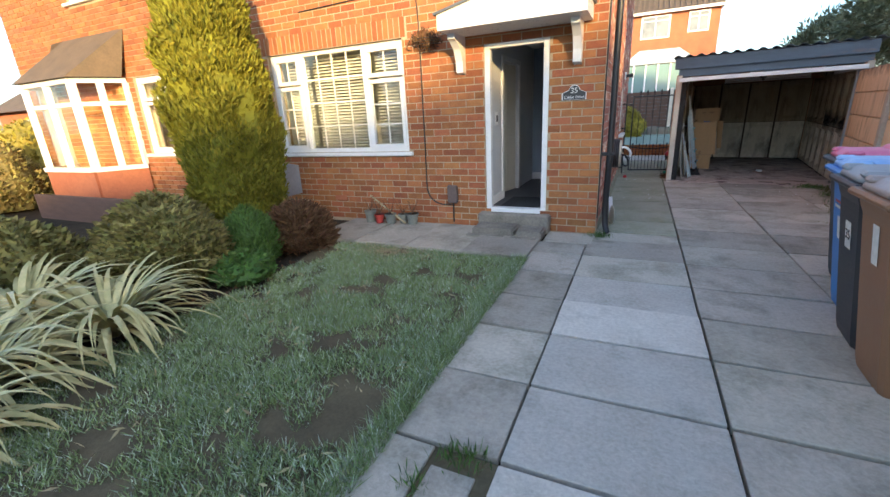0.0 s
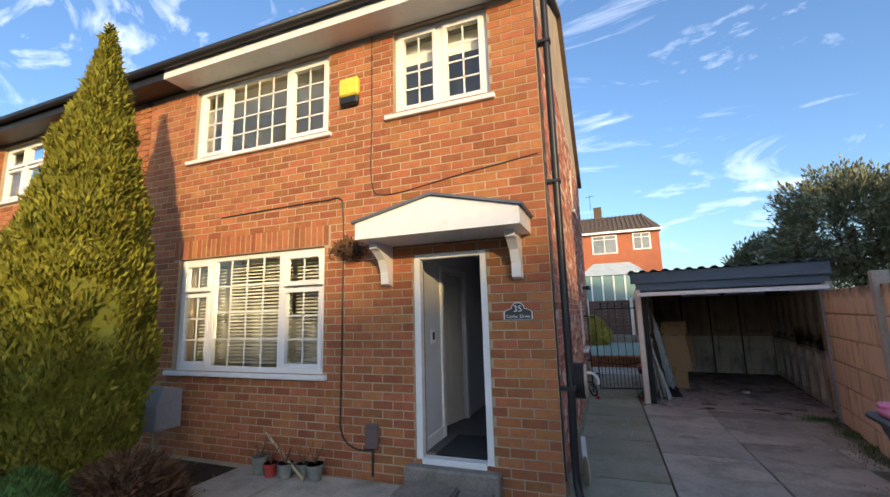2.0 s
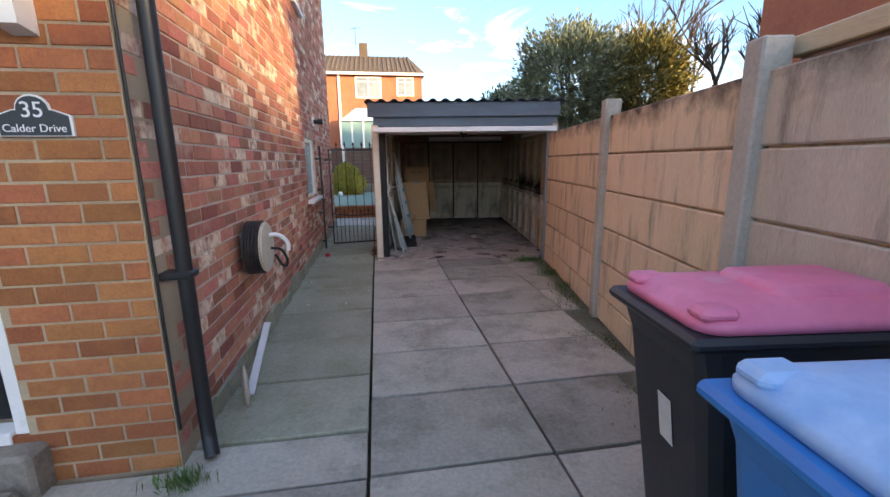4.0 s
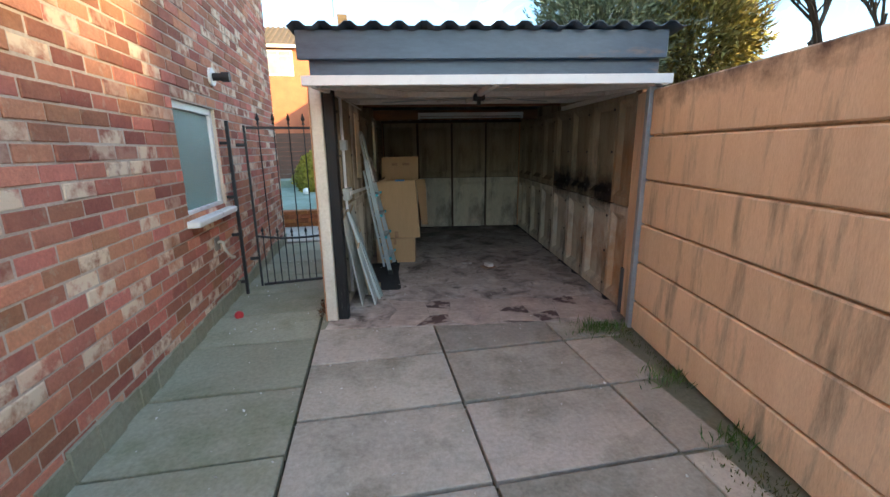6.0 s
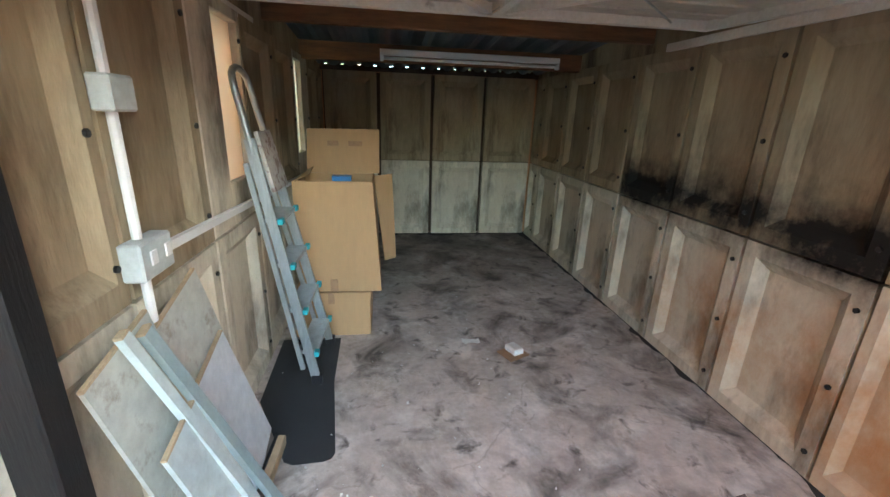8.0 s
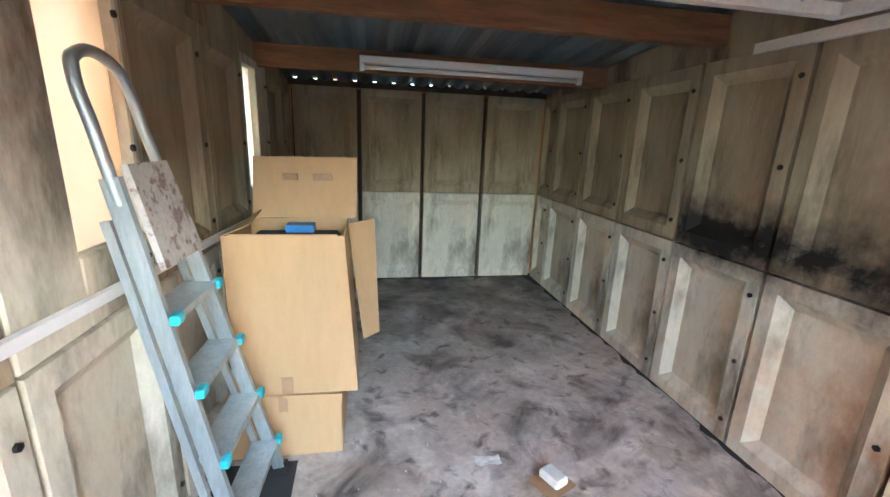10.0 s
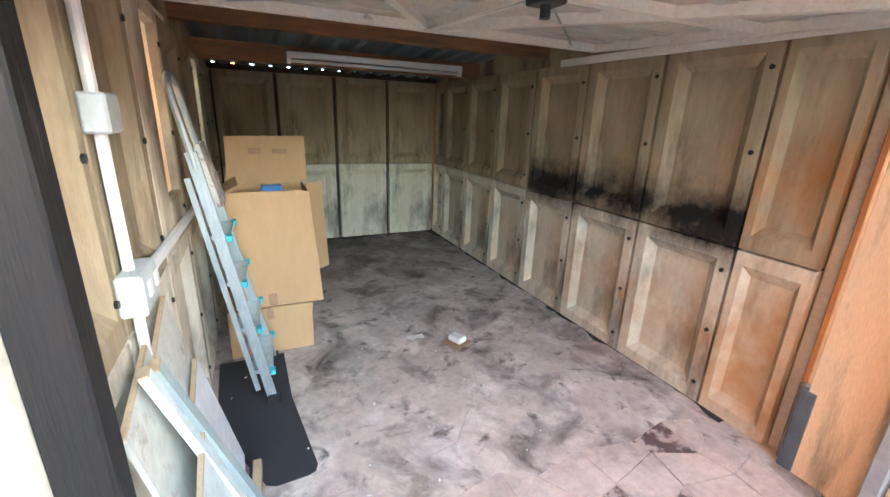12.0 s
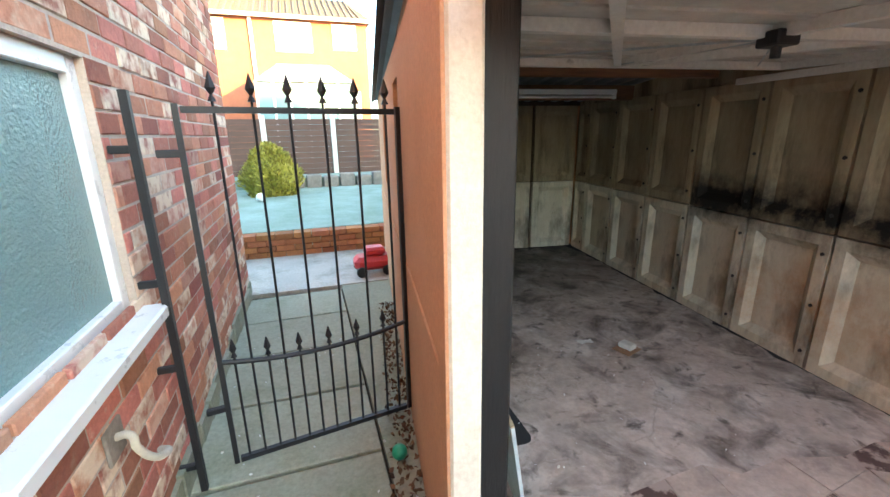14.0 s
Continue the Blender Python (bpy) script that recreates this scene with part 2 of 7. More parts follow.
M_STEP = material("step_stone", (0.30, 0.265, 0.22), (0.15, 0.135, 0.11), rough=0.95, grain=40, blotch=5, bump=0.7, spec=0.1)


def banded(base, name, tone, z0, half, scale, lo, hi, axis="Z"):
    """The material with a second tone in a ragged band round z0 on one axis."""
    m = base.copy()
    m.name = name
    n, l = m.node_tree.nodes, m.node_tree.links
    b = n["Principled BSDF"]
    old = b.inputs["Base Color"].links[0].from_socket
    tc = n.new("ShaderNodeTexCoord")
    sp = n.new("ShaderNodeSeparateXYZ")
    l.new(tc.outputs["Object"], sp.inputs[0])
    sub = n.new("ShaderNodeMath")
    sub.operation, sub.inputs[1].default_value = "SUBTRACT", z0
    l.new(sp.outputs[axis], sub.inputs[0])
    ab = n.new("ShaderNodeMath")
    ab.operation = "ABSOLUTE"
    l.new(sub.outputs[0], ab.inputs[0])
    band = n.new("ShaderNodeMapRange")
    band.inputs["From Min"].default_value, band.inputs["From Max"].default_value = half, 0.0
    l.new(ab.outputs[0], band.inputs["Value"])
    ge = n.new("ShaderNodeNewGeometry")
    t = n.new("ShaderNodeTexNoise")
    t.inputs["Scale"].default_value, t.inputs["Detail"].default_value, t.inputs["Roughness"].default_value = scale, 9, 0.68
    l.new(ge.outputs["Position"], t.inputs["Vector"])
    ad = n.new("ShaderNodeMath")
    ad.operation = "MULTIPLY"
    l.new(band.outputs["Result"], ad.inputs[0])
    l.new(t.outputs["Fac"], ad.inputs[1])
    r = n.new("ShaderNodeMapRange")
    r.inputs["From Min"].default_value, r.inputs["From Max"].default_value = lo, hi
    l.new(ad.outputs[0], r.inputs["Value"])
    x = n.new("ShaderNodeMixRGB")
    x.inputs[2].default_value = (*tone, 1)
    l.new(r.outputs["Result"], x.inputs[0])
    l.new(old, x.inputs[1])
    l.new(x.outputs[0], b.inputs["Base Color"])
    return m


M_CONCHI = material("brown_stained_concrete", (0.47, 0.395, 0.28), (0.20, 0.15, 0.09), rough=0.92, grain=35, blotch=2.2, mix=0.9, bump=0.35, stretch=(1.6, 1.6, 0.35), grain_amt=0.15, stain=(0.085, 0.06, 0.04), stain_at=(0.47, 0.66), stain_scale=2.6, spec=0.15)
SOOT = dict(tone=(0.02, 0.018, 0.017), z0=1.04, half=0.46, scale=3.4, lo=0.20, hi=0.48)
RUST = dict(tone=(0.40, 0.19, 0.07), z0=0.42, half=1.0, scale=5.5, lo=0.34, hi=0.80)
M_FENCEG = material("grey_fence_concrete", (0.62, 0.53, 0.42), (0.46, 0.37, 0.28), rough=0.92, grain=40, blotch=1.6, mix=0.9, bump=0.35, stretch=(5, 5, 0.7), stain=(0.19, 0.16, 0.125), stain_at=(0.52, 0.70), stain_scale=1.7, rand="object", spread=0.08, spec=0.15)
M_FENCEGDRIP = banded(M_FENCEG, "dripped_grey_fence_concrete", (0.12, 0.10, 0.08), 1.88, 0.36, 5.0, 0.26, 0.52)
M_FENCEDRIP = banded(M_FENCE, "dripped_fence_concrete", (0.12, 0.085, 0.065), 1.88, 0.36, 5.0, 0.26, 0.52)
M_SOOTED = banded(M_CONC, "sooty_concrete", **SOOT)
M_SOOTEDHI = banded(M_CONCHI, "sooty_brown_concrete", **SOOT)
M_SOOTRUST = banded(M_SOOTED, "sooty_rusty_concrete", **RUST)
M_RUSTEDHI = banded(M_CONCHI, "rusty_brown_concrete", (0.36, 0.17, 0.06), 1.3, 1.0, 3.4, 0.30, 0.70)
M_RUSTED = banded(M_CONC, "rust_stained_concrete", (0.42, 0.205, 0.075), 0.40, 1.0, 3.4, 0.20, 0.62)


def oiled(m, tone, scale, lo, hi, crack):
    """Adds dark spills and a net of fine cracks to a floor."""
    n, l = m.node_tree.nodes, m.node_tree.links
    b = n["Principled BSDF"]
    old = b.inputs["Base Color"].links[0].from_socket
    ge = n.new("ShaderNodeNewGeometry")
    t = n.new("ShaderNodeTexNoise")
    t.inputs["Scale"].default_value, t.inputs["Detail"].default_value, t.inputs["Roughness"].default_value, t.inputs["Distortion"].default_value = scale, 7, 0.6, 0.6
    l.new(ge.outputs["Position"], t.inputs["Vector"])
    r = n.new("ShaderNodeMapRange")
    r.inputs["From Min"].default_value, r.inputs["From Max"].default_value, r.inputs["To Max"].default_value = lo, hi, 0.85
    l.new(t.outputs["Fac"], r.inputs["Value"])
    w = n.new("ShaderNodeVectorMath")
    w.operation = "MULTIPLY_ADD"
    w.inputs[1].default_value = (0.4, 0.4, 0.4)
    l.new(t.outputs["Color"], w.inputs[0])
    l.new(ge.outputs["Position"], w.inputs[2])
    v = n.new("ShaderNodeTexVoronoi")
    v.feature = "DISTANCE_TO_EDGE"
    v.inputs["Scale"].default_value = crack
    l.new(w.outputs[0], v.inputs["Vector"])
    c = n.new("ShaderNodeMapRange")
    c.inputs["From Min"].default_value, c.inputs["From Max"].default_value, c.inputs["To Min"].default_value, c.inputs["To Max"].default_value = 0.001, 0.004, 0.22, 0.0
    l.new(v.outputs["Distance"], c.inputs["Value"])
    mx = n.new("ShaderNodeMath")
    mx.operation = "MAXIMUM"
    l.new(r.outputs["Result"], mx.inputs[0])
    l.new(c.outputs["Result"], mx.inputs[1])
    x = n.new("ShaderNodeMixRGB")
    x.inputs[2].default_value = (*tone, 1)
    l.new(mx.outputs[0], x.inputs[0])
    l.new(old, x.inputs[1])
    l.new(x.outputs[0], b.inputs["Base Color"])


oiled(M_GFLOOR, (0.055, 0.044, 0.038), 2.6, 0.50, 0.68, 0.5)
oiled(M_GFLOOR, (0.07, 0.055, 0.048), 8.0, 0.56, 0.70, 0.9)
# Darkening towards the back painted into the colour, over the oil spills.
M_GFLOOR = banded(M_GFLOOR, "oily_garage_floor", (0.09, 0.075, 0.068), 8.9, 3.0, 1.9, 0.16, 0.56, "Y")


# ---- mesh helpers ----
def part(name, bm, mat, parent=None, label="", smooth=False):
    me = bpy.data.meshes.new(name)
    bmesh.ops.recalc_face_normals(bm, faces=bm.faces)
    bm.to_mesh(me)
    bm.free()
    for m in (mat if isinstance(mat, (list, tuple)) else (mat,)):
        me.materials.append(m)
    if smooth:
        for p in me.polygons:
            p.use_smooth = True
    ob = new(name, me)
    if parent:
        ob.parent = parent
    if label:
        ob["label"] = label
    return ob


def empty(name, m=None):
    ob = new(name)
    ob.empty_display_size = 0.1
    if m is not None:
        ob.matrix_world = m
    return ob


def block(bm, x0, x1, y0, y1, z0, z1, bevel=0.0, m=None, seg=1):
    r = bmesh.ops.create_cube(bm, size=1.0, matrix=Matrix.Translation(((x0 + x1) / 2, (y0 + y1) / 2, (z0 + z1) / 2)) @ Matrix.Diagonal((x1 - x0, y1 - y0, z1 - z0, 1)))
    vs = r["verts"]
    if bevel:
        es = list({e for v in vs for e in v.link_edges})
        g = bmesh.ops.bevel(bm, geom=es, offset=bevel, segments=seg, affect="EDGES", clamp_overlap=True)
        vs = list({v for f in g["faces"] for v in f.verts} | {v for v in vs if v.is_valid})
    if m is not None:
        bmesh.ops.transform(bm, matrix=m, verts=vs)
    return vs


def boxed(*dims, bevel=0.0, m=None):
    bm = bmesh.new()
    block(bm, *dims, bevel=bevel, m=m)
    return bm


def rod(bm, a, b, r, seg=10, r2=None):
    a, b = Vector(a), Vector(b)
    d = b - a
    m = Matrix.Translation((a + b) / 2) @ d.to_track_quat("Z", "Y").to_matrix().to_4x4()
    return bmesh.ops.create_cone(bm, cap_ends=True, segments=seg, radius1=r, radius2=r if r2 is None else r2, depth=d.length, matrix=m)["verts"]


def bar(bm, a, b, w, h, up=(0, 0, 1)):
    """A square bar from a to b."""
    a, b = Vector(a), Vector(b)
    d = (b - a).normalized()
    side = d.cross(Vector(up))
    side = side.normalized() if side.length > 1e-4 else Vector((1, 0, 0))
    u = side.cross(d)
    m = Matrix((side, d, u)).transposed().to_4x4()
    m.translation = (a + b) / 2
    return block(bm, -w / 2, w / 2, -(b - a).length / 2, (b - a).length / 2, -h / 2, h / 2, m=m)


def tube(name, pts, r, mat, parent=None, label="", cyclic=False, res=3):
    cu = bpy.data.curves.new(name, "CURVE")
    cu.dimensions, cu.bevel_depth, cu.bevel_resolution = "3D", r, res
    sp = cu.splines.new("BEZIER")
    sp.bezier_points.add(len(pts) - 1)
    for bp, p in zip(sp.bezier_points, pts):
        bp.co = p
        bp.handle_left_type = bp.handle_right_type = "AUTO"
    sp.use_cyclic_u = cyclic
    tmp = bpy.data.objects.new(name, cu)
    me = bpy.data.meshes.new_from_object(tmp)
    bpy.data.objects.remove(tmp)
    bpy.data.curves.remove(cu)
    me.name = name
    me.materials.clear()
    me.materials.append(mat)
    for p in me.polygons:
        p.use_smooth = True
    ob = new(name, me)
    if parent:
        ob.parent = parent
    if label:
        ob["label"] = label
    return ob


def raw(name, verts, faces, mat, parent=None, label="", smooth=False):
    me = bpy.data.meshes.new(name)
    me.from_pydata([tuple(v) for v in verts], [], faces)
    me.materials.append(mat)
    me.update()
    if smooth:
        for p in me.polygons:
            p.use_smooth = True
    ob = new(name, me)
    if parent:
        ob.parent = parent
    if label:
        ob["label"] = label
    return ob


def structure(ob, label, category):
    return tagged(ob, label, category, kind="structure")


# ---- bricks ----
COURSE, PITCH, JOINT = 0.088, 0.24, 0.011
PB_F = [(0, 1, 5, 4), (1, 2, 6, 5), (2, 3, 7, 6), (3, 0, 4, 7), (4, 5, 9, 8), (5, 6, 10, 9), (6, 7, 11, 10), (7, 4, 8, 11), (8, 9, 10, 11)]


def piece(w, h, d=0.02, c=0.004):
    """A piece in the plane y=0 that faces -y: chamfered front, no back."""
    a = [(-w / 2, -h / 2), (w / 2, -h / 2), (w / 2, h / 2), (-w / 2, h / 2)]
    b = [(-w / 2 + c, -h / 2 + c), (w / 2 - c, -h / 2 + c), (w / 2 - c, h / 2 - c), (-w / 2 + c, h / 2 - c)]
    return [(x, d, z) for x, z in a] + [(x, c, z) for x, z in a] + [(x, 0, z) for x, z in b]


def brick_slots(u0, u1, z0, z1, holes, extra=()):
    """Centre and size of every brick of a stretch of wall: half bond, cut at the openings."""
    out = []
    rows = int((z1 - z0) / COURSE)
    for r in range(rows):
        za, zb = z0 + r * COURSE, z0 + (r + 1) * COURSE
        zm = (za + zb) / 2
        spans = [(u0, u1)]
        for a, b, c, d in holes:
            if c < zm < d:
                spans = [s for p, q in spans for s in ((p, min(q, a)), (max(p, b), q)) if s[1] - s[0] > 0.03]
        off = PITCH / 2 if r % 2 else 0.0
        for p, q in spans:
            k = math.floor((p - u0 - off) / PITCH)
            while True:
                a, b = max(p, u0 + off + k * PITCH), min(q, u0 + off + (k + 1) * PITCH)
                k += 1
                if a >= q:
                    break
                if b - a > 0.03:
                    out.append(((a + b) / 2, zm, b - a - JOINT, COURSE - JOINT))
    return out


def lay_bricks(slots, wall, place, near, seed, faces=None, wild=1.0):
    """place: matrix from the plane (u, depth, z) to the world. near(u, z): whether the brick may be a part of its own."""
    rng = random.Random(seed)
    one, many = faces or (M_BRICK, M_BRICKS)
    shared, n_own, V, F = {}, 0, [], []
    for u, z, w, h in slots:
        jut, tilt = rng.uniform(-0.002, 0.0025) * wild, rng.uniform(-0.004, 0.004) * wild
        m = place @ pose(u, -jut, z, 0, math.degrees(tilt), math.degrees(rng.uniform(-0.008, 0.008)))
        if near(u, z) and n_own < 300:
            key = (round(w, 3), round(h, 3))
            if key not in shared:
                me = bpy.data.meshes.new("brick")
                me.from_pydata(piece(w, h), [], PB_F)
                me.materials.append(one)
                shared[key] = me
            ob = new("brick", shared[key])
            ob.parent = wall
            ob.matrix_world = m
            n_own += 1
        else:
            o = len(V)
            V += [m @ Vector(p) for p in piece(w, h)]
            F += [tuple(i + o for i in f) for f in PB_F]
    if V:
        ob = raw("bricks", V, F, many, wall)
        ob["kind"] = "stuff"
    return n_own

# ---- ground ----
F = 0.35          # plane of the house front
CX = 0.80         # plane of the house's side
LAWN_Z, DRIVE_Z = 0.0, 0.0


def ground_sheet():
    bm = bmesh.new()
    bmesh.ops.create_grid(bm, x_segments=120, y_segments=120, size=60, matrix=Matrix.Translation((0, 10, -0.045)))
    for v in bm.verts:
        v.co.z += 0.012 * noise.noise(v.co * 0.9)
    bmesh.ops.create_grid(bm, x_segments=2, y_segments=2, size=1500, matrix=Matrix.Translation((0, 0, -0.12)))
    return structure(part("ground", bm, M_GROUND), "dark bare garden earth spreading out under everything", "ground")


ground_sheet()

# ---- house ----
def wall_box(name, dims, mat, label):
    return structure(part(name, boxed(*dims), mat), label, "wall")


W1 = (-4.14, -1.75, 1.03, 2.49)
W2 = (-4.01, -1.73, 3.88, 4.96)
W3 = (-0.83, 0.30, 3.92, 4.98)
DR = (-0.617, 0.180, 0.24, 2.31)
HOUSE_L, HOUSE_B, EAVES = -4.95, 8.42, 5.02


def pierced(name, axis, plane, thick, u0, u1, z0, z1, holes, mat, label):
    """A wall in strips round its openings. axis 'y': lies along x, its front at plane, thickness towards +y; 'x': along y, front at plane, thickness towards -x."""
    bm = bmesh.new()
    us = sorted({u0, u1, *[h for o in holes for h in o[:2]]})
    for a, b in zip(us, us[1:]):
        cuts = sorted((c, d) for p, q, c, d in holes if p < (a + b) / 2 < q)
        z = z0
        for c, d in cuts + [(z1, z1)]:
            if c - z > 0.001:
                if axis == "y":
                    block(bm, a, b, plane, plane + thick, z, c)
                else:
                    block(bm, plane - thick, plane, a, b, z, c)
            z = d
    bmesh.ops.remove_doubles(bm, verts=bm.verts, dist=0.0005)
    return structure(part(name, bm, mat), label, "wall")


SW = (4.80, 5.70, 0.93, 1.84)     # side window: y0, y1, z0, z1
SW2 = (4.55, 5.15, 3.58, 4.6)      # window high on the side wall
front = pierced("wall_front", "y", F + 0.0045, 0.28, HOUSE_L, CX, -0.05, EAVES, [W1, W2, W3, DR], M_MORTAR, "red brick house front with pale mortar joints")
side = pierced("wall_side", "x", CX - 0.0045, 0.28, F + 0.0045, HOUSE_B, -0.05, EAVES + 0.1, [SW, SW2], M_SMORTAR, "red brick side wall of the house along the drive")
wall_box("wall_back", (HOUSE_L, CX - 0.3, HOUSE_B - 0.28, HOUSE_B - 0.012, -0.05, EAVES), M_MORTAR, "brick back wall of the house")

# rooms behind the windows
def room_shell():
    for nm, d, mt, lb in (
        ("floor_upper", (HOUSE_L, CX - 0.3, F + 0.3, HOUSE_B - 0.3, 2.55, 2.75), M_PAINT, "white ceiling and floor between the storeys"),
        ("wall_party", (HOUSE_L - 0.12, HOUSE_L, F + 0.012, HOUSE_B, -0.05, EAVES), M_WALLIN, "plain wall between the two houses"),
        ("wall_room", (-0.75, -0.65, F + 0.3, 1.25, 0.2, 2.55), M_WALLIN, "pale painted hall wall beside the front door"),
        ("wall_room_inner", (-0.75, -0.65, 2.1, 4.2, 0.2, 2.55), M_WALLIN, "pale painted hall wall past the inner door"),
        ("wall_lintel_inner", (-0.75, -0.65, 1.25, 2.1, 2.2, 2.55), M_WALLIN, "pale wall above the inner door"),
        ("wall_rear_room", (HOUSE_L, -0.75, 4.2, 4.3, 0.2, 2.55), M_WALLIN, "pale back wall of the front room"),
        ("wall_hall_end", (-0.75, CX - 0.3, 3.2, 3.3, 0.2, 2.55), M_GREYWALL, "grey-blue wall at the end of the hall"),
        ("wall_upper_rear", (HOUSE_L, CX - 0.3, 3.6, 3.7, 2.75, EAVES), M_WALLIN, "pale wall of the upstairs rooms"),
        ("floor_hall", (HOUSE_L, CX - 0.3, F + 0.28, 4.2, 0.15, 0.235), M_FLOORIN, "dark grey hall floor"),
        ("ceiling_upper", (HOUSE_L, CX - 0.3, F + 0.3, HOUSE_B - 0.3, EAVES - 0.02, EAVES + 0.05), M_PAINT, "white upstairs ceiling"),
    ):
        structure(part(nm, boxed(*d), mt), lb, "wall" if nm.startswith("wall") else nm.split("_")[0])


room_shell()

# roof
def roof():
    top = empty("roof")
    structure(top, "brown tiled pitched roof over the pair of houses", "roof")
    ry, rz, ov = (F + HOUSE_B) / 2, 7.6, 0.36
    bm = bmesh.new()
    x0, x1 = -11.8, CX + 0.08
    e0, e1 = Vector((0, F - ov, EAVES + 0.16)), Vector((0, ry, rz))
    for s in (-1, 1):
        ys = (lambda y: y) if s < 0 else (lambda y: 2 * ry - y)
        vs = [bm.verts.new((x, ys(p.y), p.z + dz)) for x in (x0, x1) for p in (e0, e1) for dz in (0, 0.08)]
        for f in ((0, 2, 6, 4), (1, 5, 7, 3), (0, 4, 5, 1), (2, 3, 7, 6), (0, 1, 3, 2), (4, 6, 7, 5)):
            bm.faces.new([vs[i] for i in f])
    part("tiles", bm, M_TILE, top)
    bm = bmesh.new()
    vs = [bm.verts.new(p) for p in ((CX - 0.25, F, EAVES + 0.1), (CX - 0.25, HOUSE_B, EAVES + 0.1), (CX - 0.25, ry, rz), (CX - 0.012, F, EAVES + 0.1), (CX - 0.012, HOUSE_B, EAVES + 0.1), (CX - 0.012, ry, rz))]
    for f in ((0, 1, 2), (3, 5, 4), (0, 3, 4, 1), (1, 4, 5, 2), (2, 5, 3, 0)):
        bm.faces.new([vs[i] for i in f])
    part("gable", bm, M_MORTAR, top)
    part("soffit", boxed(-4.22, CX + 0.02, F - 0.34, F, EAVES - 0.02, EAVES, bevel=0), M_WHITE, top, "white plastic soffit")
    part("fascia", boxed(-4.22, CX + 0.02, F - 0.36, F - 0.34, EAVES - 0.03, EAVES + 0.15), M_WHITE, top, "white fascia board")
    part("dark_fascia", boxed(-11.8, -4.22, F - 0.36, F - 0.34, EAVES - 0.03, EAVES + 0.15), M_BLACK, top)
    part("dark_soffit", boxed(-11.8, -4.22, F - 0.34, F, EAVES - 0.02, EAVES), M_BLACK, top)
    bm = bmesh.new()
    rod(bm, (-11.8, F - 0.42, EAVES + 0.13), (CX + 0.06, F - 0.42, EAVES + 0.13), 0.055, 12)
    part("gutter", bm, M_BLACK, top, "black half-round gutter", smooth=True)


roof()

# ---- windows ----
def window(name, ax, plane, u0, u1, z0, z1, mullions, lights, label, sill=(0.10, 0.05), glassy=None, bars=True, recess=0.06):
    """ax 'y' faces -y at plane; 'x' faces +x. mullions: u of the uprights. lights: per bay a list of (z0, z1, nu, nz, sash)."""
    thing = empty(name)
    structure(thing, label, "window")
    gl = glassy or M_GLASS

    def put(dims, nm, mt, par, bev=0.004):
        a, b, c, d, e, f = dims         # u0 u1 depth0 depth1 z0 z1; depth grows inwards
        if ax == "y":
            bm = boxed(a, b, plane + c, plane + d, e, f, bevel=bev)
        else:
            bm = boxed(plane - d, plane - c, a, b, e, f, bevel=bev)
        return part(nm, bm, mt, par)

    r = recess
    t = 0.06
    for i, (a, b, c, d) in enumerate(((u0, u0 + t, z0, z1), (u1 - t, u1, z0, z1), (u0 + t, u1 - t, z0, z0 + t), (u0 + t, u1 - t, z1 - t, z1))):
        put((a, b, r, r + 0.07, c, d), "window_frame", M_WHITE, thing)
    for u in mullions:
        put((u - 0.035, u + 0.035, r, r + 0.07, z0 + t, z1 - t), "mullion", M_WHITE, thing)
    edges = [u0 + t] + [v for u in mullions for v in (u - 0.035, u + 0.035)] + [u1 - t]
    for bay in range(len(mullions) + 1):
        a, b = edges[2 * bay], edges[2 * bay + 1]
        for za, zb, nu, nz, sash in lights[bay]:
            s = 0.05 if sash else 0.0
            if sash:
                for dims in ((a, a + s, r - 0.015, r + 0.06, za, zb), (b - s, b, r - 0.015, r + 0.06, za, zb), (a + s, b - s, r - 0.015, r + 0.06, za, za + s), (a + s, b - s, r - 0.015, r + 0.06, zb - s, zb)):
                    put(dims, "sash", M_WHITE, thing)
            p = put((a + s, b - s, r + 0.028, r + 0.034, za + s, zb - s), "pane", gl, thing, 0)
            p.visible_shadow = False
            if bars:
                for k in range(1, nu):
                    u = a + s + (b - a - 2 * s) * k / nu
                    put((u - 0.009, u + 0.009, r + 0.018, r + 0.026, za + s, zb - s), "glazing_bar", M_WHITE, thing, 0)
                for k in range(1, nz):
                    z = za + s + (zb - za - 2 * s) * k / nz
                    put((a + s, b - s, r + 0.018, r + 0.0255, z - 0.009, z + 0.009), "glazing_bar", M_WHITE, thing, 0)
    if sill:
        put((u0 - sill[0], u1 + sill[0] * 0.6, -sill[1], r + 0.02, z0 - 0.055, z0 - 0.002), "window_sill", M_WHITE, thing, 0.008)
    return thing


t1 = W1[3] - 0.44
window("window_1", "y", F, *W1, (-3.56, -2.42), [[(1.09, t1 - 0.03, 2, 3, True), (t1, 2.43, 2, 1, True)], [(1.09, 2.43, 4, 4, False)], [(1.09, t1 - 0.03, 2, 3, True), (t1, 2.43, 2, 1, True)]],
       "white plastic three-light front window with glazing bars")
window("window_2", "y", F, *W2, (-3.46, -2.40), [[(3.94, 4.90, 2, 4, True)], [(3.94, 4.90, 4, 4, False)], [(3.94, 4.90, 2, 4, True)]], "white plastic upstairs window with glazing bars")
window("window_3", "y", F, *W3, (-0.27,), [[(3.98, 4.92, 2, 4, True)], [(3.98, 4.92, 2, 4, True)]], "white plastic upstairs window of two lights")
